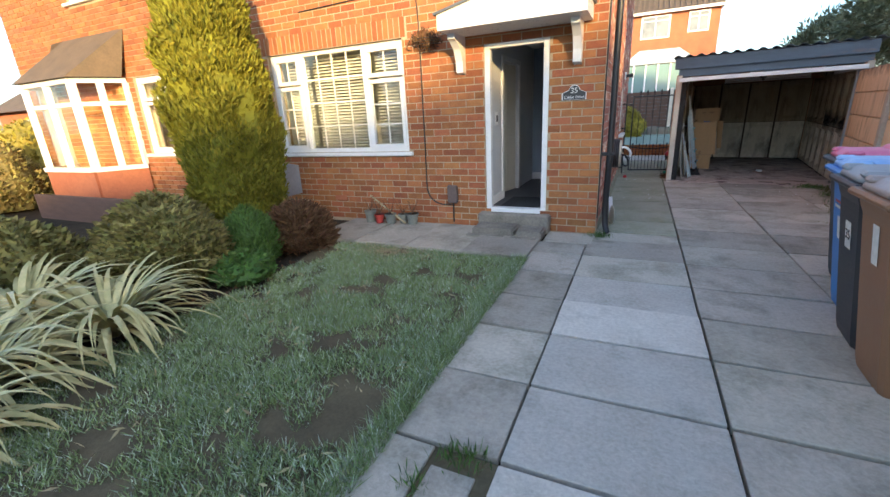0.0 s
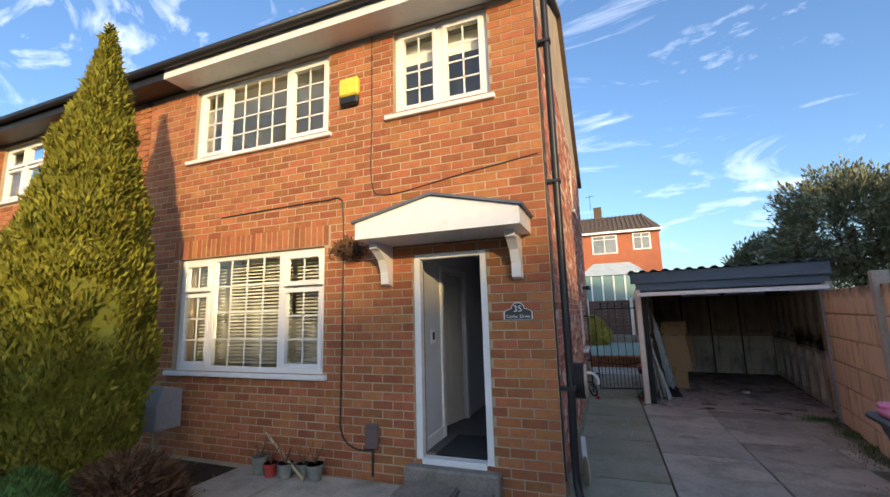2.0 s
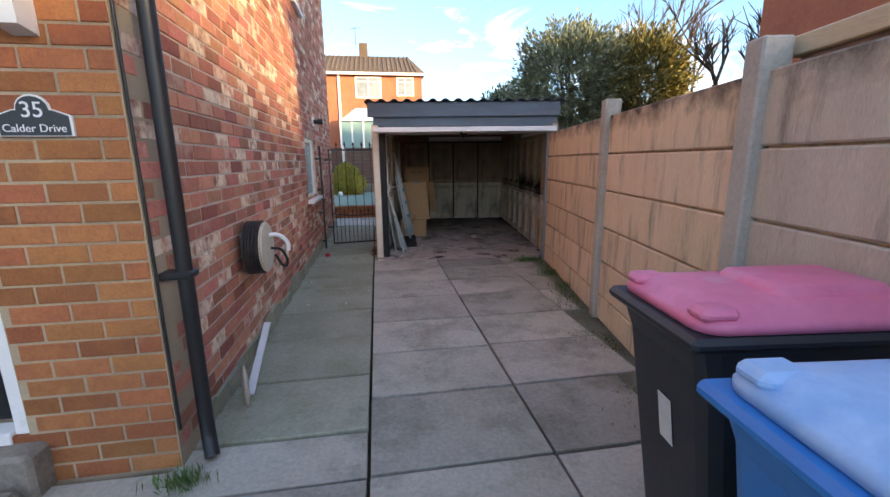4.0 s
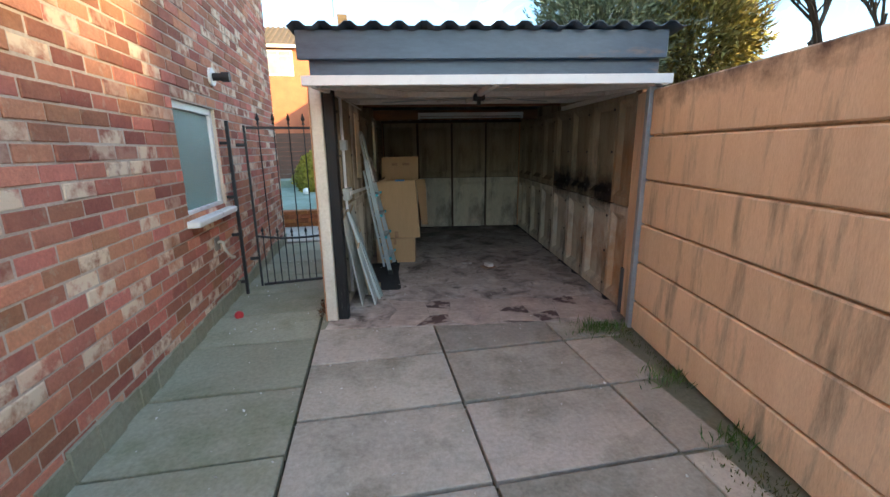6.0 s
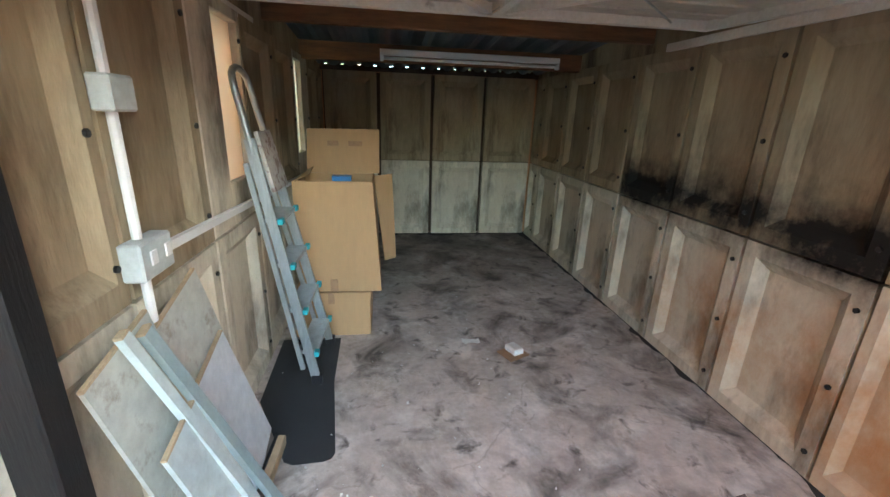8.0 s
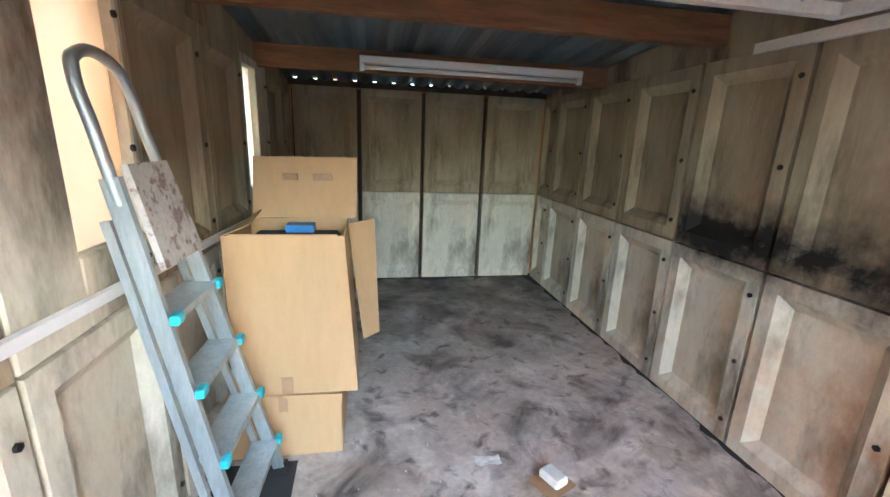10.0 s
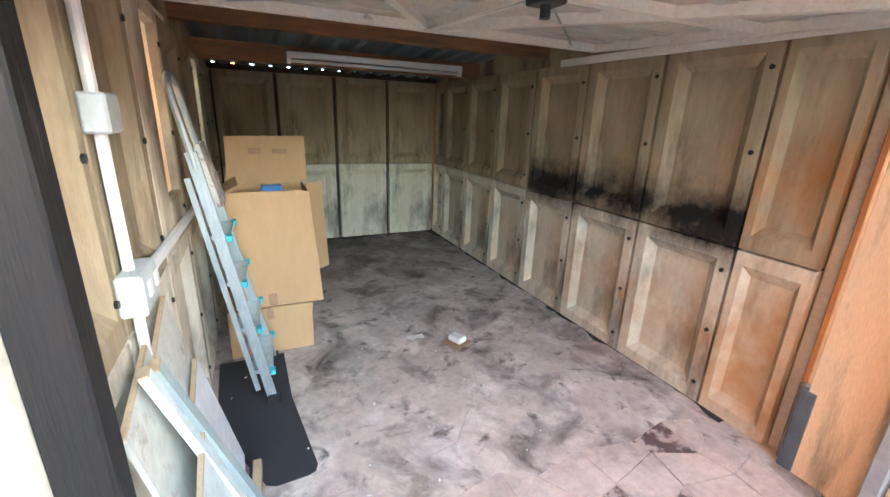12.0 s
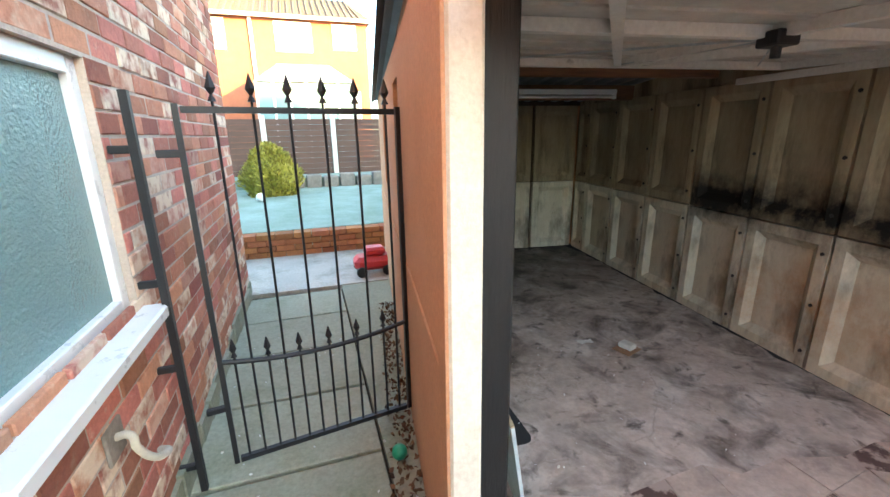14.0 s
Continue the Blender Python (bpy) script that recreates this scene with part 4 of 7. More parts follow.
M_BOARDWH = material("white_melamine", (0.66, 0.70, 0.74), (0.58, 0.62, 0.66), rough=0.45, grain=20, blotch=3, bump=0.05, stain=(0.40, 0.36, 0.32), stain_at=(0.66, 0.76), stain_scale=4)
M_BOARDST = material("stained_board", (0.56, 0.58, 0.53), (0.42, 0.42, 0.37), rough=0.65, grain=20, blotch=3, bump=0.1, stain=(0.26, 0.20, 0.15), stain_at=(0.56, 0.66), stain_scale=6)
M_STRIP = material("grey_green_strip", (0.34, 0.42, 0.42), (0.26, 0.32, 0.32), rough=0.6, grain=20, blotch=4, bump=0.1)
M_RAWWOOD = material("raw_wood", (0.50, 0.38, 0.24), (0.36, 0.26, 0.16), rough=0.8, grain=30, bump=0.2, stretch=(5, 5, 0.5))
M_BITUMEN = material("black_felt", (0.035, 0.036, 0.038), (0.022, 0.022, 0.024), rough=0.9, grain=90, bump=0.4)
M_POTGREY = material("pot_grey", (0.22, 0.23, 0.20), (0.13, 0.14, 0.12), rough=0.8, grain=30, blotch=8, bump=0.2)
M_POTRED = material("pot_red", (0.42, 0.05, 0.04), (0.33, 0.04, 0.03), rough=0.5, grain=30, bump=0.05)
M_RED = material("red_plastic", (0.55, 0.03, 0.035), (0.45, 0.025, 0.03), rough=0.4, grain=30, bump=0.03)
M_GREENPL = material("green_plastic", (0.02, 0.30, 0.16), (0.015, 0.25, 0.13), rough=0.4, grain=30, bump=0.02)
M_YELLOW = material("yellow_plastic", (0.75, 0.62, 0.06), (0.68, 0.55, 0.05), rough=0.5, grain=30, bump=0.02)
M_HOSE = material("reel_beige", (0.55, 0.50, 0.40), (0.47, 0.43, 0.34), rough=0.6, grain=30, blotch=5, bump=0.05)
M_RUST = material("rust_orange", (0.52, 0.22, 0.08), (0.38, 0.14, 0.05), rough=0.8, grain=40, blotch=4, bump=0.2, stretch=(2, 2, 0.6))
M_MOSS = material("moss", (0.12, 0.13, 0.03), (0.06, 0.07, 0.02), rough=1.0, grain=60, blotch=6, bump=0.8, rand="island", spread=0.3)
M_ROUGHCAST = material("roughcast", (0.40, 0.26, 0.20), (0.27, 0.16, 0.12), rough=0.95, grain=90, blotch=5, bump=1.0)
M_FARBRICK = material("far_brick", (0.42, 0.15, 0.075), (0.32, 0.10, 0.055), rough=0.9, grain=18, blotch=2, bump=0.2)
M_FENCEWOOD = material("brown_fence_wood", (0.13, 0.075, 0.055), (0.085, 0.05, 0.038), rough=0.9, grain=25, blotch=3, bump=0.3, stretch=(1, 1, 4))
M_SLATE = material("plaque_slate", (0.028, 0.032, 0.035), (0.02, 0.022, 0.025), rough=0.4, grain=40, bump=0.05)
M_EDGEDARK = material("black_floor_edge", (0.035, 0.031, 0.03), (0.02, 0.018, 0.017), rough=0.9, grain=30, bump=0.2)
M_BAREPATCH = material("bare_dark_screed", (0.13, 0.075, 0.065), (0.05, 0.032, 0.03), rough=0.8, grain=30, blotch=6, bump=0.4, stain=(0.50, 0.40, 0.34), stain_at=(0.48, 0.56), stain_scale=9)
M_REDFLOOR = material("red_floor_paint", (0.60, 0.48, 0.40), (0.30, 0.235, 0.20), rough=0.85, grain=30, blotch=4, bump=0.4, stain=(0.22, 0.17, 0.15), stain_at=(0.55, 0.7), stain_scale=5)
M_BLIND = material("blind_slat", (0.72, 0.71, 0.68), (0.66, 0.65, 0.62), rough=0.5, grain=20, bump=0.02)
M_INNERDOOR = material("cream_door", (0.66, 0.63, 0.55), (0.60, 0.57, 0.50), rough=0.5, grain=20, bump=0.02, grain_amt=0.06)


def words(name, text, size, m, mat, parent, label=""):
    cu = bpy.data.curves.new(name, "FONT")
    cu.body, cu.size, cu.extrude, cu.align_x, cu.align_y = text, size, 0.001, "CENTER", "CENTER"
    tmp = bpy.data.objects.new(name, cu)
    me = bpy.data.meshes.new_from_object(tmp)
    bpy.data.objects.remove(tmp)
    bpy.data.curves.remove(cu)
    me.materials.clear()
    me.materials.append(mat)
    ob = new(name, me)
    ob.parent = parent
    ob.matrix_local = m
    if label:
        ob["label"] = label
    return ob


# ---- plants ----
def leaf_cloud(rng, pts, normals, length, width, lift=0.5):
    """Small folded leaves at the points, each tipped between its normal and up."""
    n = len(pts)
    up = np.array([0, 0, 1.0])
    d = normals * (1 - lift) + up * lift + rng.normal(0, 0.35, (n, 3))
    d /= np.linalg.norm(d, axis=1, keepdims=True)
    side = np.cross(d, rng.normal(0, 1, (n, 3)))
    side /= np.linalg.norm(side, axis=1, keepdims=True) + 1e-9
    s = rng.uniform(0.6, 1.35, (n, 1))
    a = pts
    b = pts + d * length * s * 0.5 + side * width * s * 0.5
    c = pts + d * length * s
    e = pts + d * length * s * 0.5 - side * width * s * 0.5 + np.cross(d, side) * width * 0.2
    V = np.stack([a, b, c, e], 1).reshape(-1, 3)
    Fc = [(4 * i, 4 * i + 1, 4 * i + 2, 4 * i + 3) for i in range(n)]
    return V.tolist(), Fc


def bumpy(p, scale, amt, seed=0):
    return np.array([noise.noise(Vector(q) * scale + Vector((seed, 0, 0))) for q in p]) * amt


def surface_points(rng, n, profile, height, cx, cy, bump_scale, bump_amt, seed, depth=0.12):
    zs = np.interp(rng.uniform(0, 1, n), *inv_profile(profile, height))
    th = rng.uniform(0, 2 * np.pi, n)
    r = np.interp(zs / height, [p[0] for p in profile], [p[1] for p in profile])
    unit = np.stack([np.cos(th), np.sin(th), zs * 0], 1)
    base = unit * r[:, None] + np.stack([zs * 0, zs * 0, zs], 1)
    r2 = r * (1 + bumpy(base, bump_scale, bump_amt, seed)) * (1 - rng.uniform(0, depth, n))
    pts = unit * r2[:, None] + np.stack([cx + zs * 0, cy + zs * 0, zs], 1)
    nrm = unit.copy()
    nrm[:, 2] = 0.25
    return pts, nrm / np.linalg.norm(nrm, axis=1, keepdims=True)


def inv_profile(profile, height):
    z = np.linspace(0, 1, 60)
    r = np.interp(z, [p[0] for p in profile], [p[1] for p in profile]) + 0.02
    c = np.cumsum(r)
    return c / c[-1], z * height


def core(profile, height, cx, cy, shrink, scale, amt, seed):
    V, Fc, nz, nt = [], [], 24, 20
    for i in range(nz + 1):
        z = height * i / nz
        r = np.interp(i / nz, [p[0] for p in profile], [p[1] for p in profile]) * shrink
        for j in range(nt):
            t = 2 * math.pi * j / nt
            q = Vector((r * math.cos(t), r * math.sin(t), z))
            k = 1 + amt * noise.noise(q * scale + Vector((seed, 0, 0)))
            V.append((cx + q.x * k, cy + q.y * k, z))
    for i in range(nz):
        for j in range(nt):
            a, b = i * nt + j, i * nt + (j + 1) % nt
            Fc.append((a, b, b + nt, a + nt))
    return V, Fc


def bush(name, label, cx, cy, profile, height, n, length, width, mat, seed, z0=0.0, lift=0.5, amt=0.25, scale=2.5, depth=0.2, shrink=0.86, trunk=True, category="shrub"):
    rng = np.random.default_rng(seed)
    thing = empty(name, pose(cx, cy, z0))
    tagged(thing, label, category)
    pts, nrm = surface_points(rng, n, profile, height, 0, 0, scale, amt, seed, depth)
    V, Fc = leaf_cloud(rng, pts, nrm, length, width, lift)
    cv, cf = core(profile, height, 0, 0, shrink, scale, amt, seed)
    o = len(V)
    raw("crown", V + cv, Fc + [tuple(i + o for i in f) for f in cf], mat, thing)
    if trunk:
        bm = bmesh.new()
        rod(bm, (0, 0, -0.03 - z0 * 0.999), (0, 0, height * 0.5), 0.05, 8, 0.02)
        part("trunk", bm, M_BARK, thing)
    return thing


CYP = [(0, 0.5), (0.09, 0.74), (0.24, 0.86), (0.42, 0.83), (0.56, 0.68), (0.74, 0.42), (0.9, 0.16), (1, 0.01)]
bush("cypress_tree", "tall golden-green conical cypress in the front bed", -3.75, -0.95, [(a, b * 0.72) for a, b in CYP], 5.0, 42000, 0.075, 0.024, M_CYP, 3, lift=0.72, amt=0.28, scale=3.2, depth=0.14, shrink=0.9, category="tree")
DOME = [(0, 0.8), (0.25, 1.0), (0.55, 0.9), (0.8, 0.6), (1, 0.05)]


def dome(r):
    return [(a, b * r) for a, b in DOME]


bush("dwarf_conifer", "small bright green dwarf conifer bush", -2.75, -1.72, dome(0.30), 0.62, 5000, 0.07, 0.012, M_GREENLEAF, 5, lift=0.7)
bush("dead_shrub", "brown dead hydrangea-like shrub", -2.58, -1.12, dome(0.40), 0.55, 5000, 0.12, 0.02, M_DEAD, 6, lift=0.3, depth=0.4)
bush("golden_shrub", "leafy shrub with green and russet leaves", -3.15, -2.35, dome(0.62), 0.72, 7000, 0.075, 0.035, M_MIXLEAF, 7, lift=0.2, depth=0.35)
bush("golden_shrub", "leafy shrub with green and russet leaves", -3.9, -2.0, dome(0.65), 0.8, 6000, 0.075, 0.035, M_MIXLEAF, 8, lift=0.2, depth=0.35)
bush("low_shrub", "low green weedy shrub at the lawn edge", -2.35, -2.15, dome(0.30), 0.28, 1600, 0.06, 0.03, M_GREENLEAF, 9, lift=0.3, depth=0.5, trunk=False)
bush("golden_shrub", "leafy shrub with green and russet leaves", -4.3, -3.2, dome(0.6), 0.75, 5000, 0.075, 0.035, M_MIXLEAF, 10, lift=0.2, depth=0.35)


def flax(cx, cy, n, seed, reach=1.0, label="arching cream-striped New Zealand flax clump"):
    rng = random.Random(seed)
    thing = empty("flax_plant", pose(cx, cy, -0.04))
    tagged(thing, label, "plant", group="flax clumps")
    for i in range(n):
        a = rng.uniform(0, 2 * math.pi)
        ln, up, w = reach * rng.uniform(0.7, 1.15), rng.uniform(0.30, 1.2), rng.uniform(0.013, 0.031)
        V, Fc = [], []
        px, pz, ang = rng.uniform(0, 0.10), 0.0, math.atan(up * 1.6)
        k = 9
        droop = rng.uniform(0.20, 0.42)
        for j in range(k + 1):
            t = j / k
            ww = w * (0.6 + 1.2 * t if t < 0.4 else 1.08 * (1 - t) / 0.6 + 0.02)
            for s in (-1, 0, 1):
                V.append((px * math.cos(a) - s * ww * math.sin(a), px * math.sin(a) + s * ww * math.cos(a), pz + (0.25 * ww if s else 0)))
            px += ln / k * math.cos(ang)
            pz += ln / k * math.sin(ang)
            pz = max(pz, 0.03)
            ang -= droop * (0.4 + t)
        for j in range(k):
            for s in (0, 1):
                b = j * 3 + s
                Fc.append((b, b + 1, b + 4, b + 3))
        raw("leaf", V, Fc, M_PHORM, thing, smooth=True)
    return thing


flax(-2.50, -3.35, 210, 1, 0.95)
flax(-3.25, -3.6, 120, 2, 1.15)
flax(-2.45, -4.2, 170, 4, 1.0)
flax(-1.95, -4.5, 70, 6, 0.75)

# ---- lawn and bed ----
def lawn():
    bm = bmesh.new()
    nx, ny = 26, 70
    rows = []
    for j in range(ny + 1):
        y = -7.6 + (6.78) * j / ny
        xl = -2.0 + 0.12 * math.sin(y * 2.1) - (0.25 if y > -1.6 else 0)
        rows.append([bm.verts.new((xl + (0.21 - xl) * i / nx, y, -0.005 + 0.014 * noise.noise(Vector((i * 0.3, j * 0.3, 0))))) for i in range(nx + 1)])
    for a, b in zip(rows, rows[1:]):
        for i in range(nx):
            bm.faces.new((a[i], a[i + 1], b[i + 1], b[i]))
    structure(part("lawn", bm, M_LAWN), "worn frosty front lawn with bare patches", "lawn")
    rng = np.random.default_rng(11)
    n = 230000
    y = -0.86 - 6.4 * rng.uniform(0, 1, n) ** 1.15
    x = rng.uniform(-2.15, 0.22, n)
    wear = bumpy(np.stack([x, y, 0 * x], 1), 1.6, 1.0, 4)
    wear = wear * 1.3 + bumpy(np.stack([x, y, 0 * x], 1), 5.0, 0.8, 8)
    keep = rng.uniform(-0.66, 0.40, n) < wear * 1.3
    keep |= x > 0.08
    x, y = x[keep], y[keep]
    n = len(x)
    h = rng.uniform(0.012, 0.052, n) * (1 + 0.8 * (x > 0.08))
    a = rng.uniform(0, 2 * np.pi, n)
    w = 0.004
    lean = rng.uniform(0.2, 1.3, n) * h
    b = rng.uniform(0, 2 * np.pi, n)
    V = np.stack([np.stack([x - w * np.cos(a), y - w * np.sin(a), 0 * x - 0.005], 1), np.stack([x + w * np.cos(a), y + w * np.sin(a), 0 * x - 0.005], 1), np.stack([x + lean * np.cos(b), y + lean * np.sin(b), h], 1)], 1).reshape(-1, 3)
    g = raw("grass", V.tolist(), [(3 * i, 3 * i + 1, 3 * i + 2) for i in range(n)], M_GRASS)
    tagged(g, "short frosty grass blades of the front lawn", "grass", kind="stuff")
    # dead clump by the path
    n = 700
    cx, cy = rng.normal(-1.35, 0.28, n), rng.normal(-1.02, 0.10, n)
    a = rng.uniform(0, 2 * np.pi, n)
    ln = rng.uniform(0.05, 0.16, n)
    z = rng.uniform(0.0, 0.05, n)
    V = np.stack([np.stack([cx, cy, z], 1), np.stack([cx + 0.006, cy + 0.006, z], 1), np.stack([cx + ln * np.cos(a), cy + ln * np.sin(a), z * 0.6 + 0.015], 1)], 1).reshape(-1, 3)
    tagged(raw("dead_grass", V.tolist(), [(3 * i, 3 * i + 1, 3 * i + 2) for i in range(n)], M_STRAW), "bleached clump of dead grass beside the path", "dead grass", kind="stuff")
    n = 1500
    x, y = rng.uniform(-2.0, 0.2, n), rng.uniform(-6.5, -0.9, n)
    m = bumpy(np.stack([x, y, 0 * x], 1), 2.2, 1.0, 14) > 0.05
    x, y = x[m], y[m]
    V, Fc = leaf_cloud(rng, np.stack([x, y, rng.uniform(0.005, 0.03, len(x))], 1), np.tile([0, 0, 0.1], (len(x), 1)), 0.06, 0.012, 0.0)
    tagged(raw("lawn_litter", V, Fc, M_STRAW), "pale dead grass and leaf scraps on the lawn", "leaf litter", kind="stuff")
    # fallen leaves
    n = 1400
    x, y = rng.uniform(-5, -1.9, n), rng.uniform(-5, 0.2, n)
    pts = np.stack([x, y, rng.uniform(-0.03, 0.02, n)], 1)
    V, Fc = leaf_cloud(rng, pts, np.tile([0, 0, 0.1], (n, 1)), 0.05, 0.03, 0.0)
    tagged(raw("leaf_litter", V, Fc, M_DEAD), "dry brown fallen leaves on the flower bed", "leaf litter", kind="stuff")


lawn()


# ---- door, hall ----
def hall():
    d = empty("door_1")
    structure(d, "white open front door swung into the hall", "door")
    part("door_leaf", boxed(DR[1] - 0.075, DR[1] - 0.03, F + 0.10, F + 0.82, 0.25, 2.22, bevel=0.004), M_WHITE, d)
    bm = bmesh.new()
    rod(bm, (DR[1] - 0.13, F + 0.74, 1.28), (DR[1] - 0.075, F + 0.74, 1.28), 0.012)
    part("door_handle", bm, M_BLACK, d, "dark door handle")
    i = empty("inner_door", pose(-0.70, 2.08, 0.24, 0, 0, 258))
    tagged(i, "cream panelled inner door standing ajar", "door")
    part("leaf", boxed(0, 0.76, -0.02, 0.02, 0, 1.95, bevel=0.004), M_INNERDOOR, i)
    for zz in (0.15, 1.05):
        for uu in (0.10, 0.43):
            part("moulding", boxed(uu, uu + 0.23, 0.021, 0.027, zz, zz + 0.75, bevel=0.003), M_INNERDOOR, i)
    t = empty("inner_door_frame")
    structure(t, "white inner door frame in the hall", "door frame")
    for dims in ((-0.66, -0.625, 1.17, 1.25, 0.235, 2.26), (-0.66, -0.625, 2.10, 2.18, 0.235, 2.26), (-0.66, -0.625, 1.25, 2.10, 2.2, 2.26)):
        part("architrave", boxed(*dims, bevel=0.004), M_PAINT, t)
    structure(part("baseboard", boxed(-0.65, -0.632, F + 0.29, 1.17, 0.235, 0.36, bevel=0.003), M_PAINT), "white skirting board along the hall wall", "baseboard")
    structure(part("baseboard", boxed(-0.64, 0.5, 3.18, 3.2, 0.235, 0.36, bevel=0.003), M_PAINT), "white skirting board at the hall end", "baseboard")
    m = tagged(part("door_mat", boxed(-0.50, 0.08, F + 0.2, F + 0.95, 0.236, 0.25, bevel=0.004), M_BITUMEN), "dark coir mat inside the front door", "mat")
    s = empty("wall_switch", pose(-0.648, 0.92, 1.42))
    tagged(s, "white wall plate with a black screen in the hall", "wall control")
    part("plate", boxed(0, 0.012, -0.06, 0.06, -0.09, 0.09, bevel=0.003), M_WHITE, s)
    part("screen", boxed(0.0125, 0.016, -0.03, 0.03, -0.045, 0.04), M_BLACK, s)


hall()


def blinds():
    b = empty("venetian_blind")
    tagged(b, "white slatted venetian blind behind the front window", "blind")
    for u0, u1 in ((-4.05, -3.6), (-3.52, -2.46), (-2.38, -1.83)):
        for k in range(30):
            z = 1.12 + 0.044 * k
            bm = boxed(u0, u1, -0.022, 0.022, -0.001, 0.001)
            bmesh.ops.transform(bm, matrix=pose(0, F + 0.30, z, 28), verts=bm.verts)
            part("slat", bm, M_BLIND, b)
    b = empty("roller_blind")
    tagged(b, "pale blind half drawn in the upstairs window", "blind")
    for k in range(10):
        bm = boxed(-3.95, -1.8, -0.022, 0.022, -0.001, 0.001)
        bmesh.ops.transform(bm, matrix=pose(0, F + 0.30, 4.52 + 0.044 * k, 28), verts=bm.verts)
        part("slat", bm, M_BLIND, b)
    for u0, u1 in ((-0.8, -0.3), (-0.24, 0.27)):
        bb = tagged(part("window_blind", boxed(u0, u1, F + 0.26, F + 0.27, 4.66, 4.92), M_BLIND), "short pale blind in the small upstairs window", "blind")


blinds()

# ---- steps and front path ----
def steps():
    s = empty("front_step")
    structure(s, "broken stone step in front of the door", "step")
    rng = random.Random(4)
    for x0, x1, y0, y1, z in ((-0.66, -0.12, -0.12, 0.2, 0.115), (-0.10, 0.22, -0.10, 0.2, 0.10), (-0.72, -0.2, -0.2, -0.125, 0.05), (-0.16, 0.2, -0.22, -0.13, 0.045)):
        bm = bmesh.new()
        block(bm, x0, x1, y0, y1, -0.02, z, bevel=0.02, seg=2)
        for v in bm.verts:
            v.co += Vector((noise.noise(v.co * 9), noise.noise(v.co * 9 + Vector((5, 0, 0))), noise.noise(v.co * 9 + Vector((9, 0, 0))))) * 0.012
        part("stone", bm, M_STEP, s)


steps()

# ---- bins ----
def stepped(steps, x0, x1, y0, y1, c):
    """A moulded cover: rounded rectangles, each drawn in by its inset and set at its height."""
    bm = bmesh.new()
    rings = []
    for e, z in steps:
        pts = []
        for cx, cy, a0 in ((x1 - c, y1 - c, 0), (x0 + c, y1 - c, 90), (x0 + c, y0 + c, 180), (x1 - c, y0 + c, 270)):
            for k in range(5):
                a = math.radians(a0 + 22.5 * k)
                r = max(c - e, 0.008)
                pts.append((cx + r * math.cos(a), cy + r * math.sin(a)))
        mx, my = (x0 + x1) / 2, (y0 + y1) / 2
        over = max(0, e - c + 0.008)
        pts = [(px - math.copysign(over, px - mx), py - math.copysign(over, py - my)) for px, py in pts]
        rings.append([bm.verts.new((px, py, z)) for px, py in pts])
    for a, d in zip(rings, rings[1:]):
        for i in range(len(a)):
            bm.faces.new((a[i], a[(i + 1) % len(a)], d[(i + 1) % len(a)], d[i]))
    bm.faces.new(rings[0][::-1])
    bm.faces.new(rings[-1])
    return bm


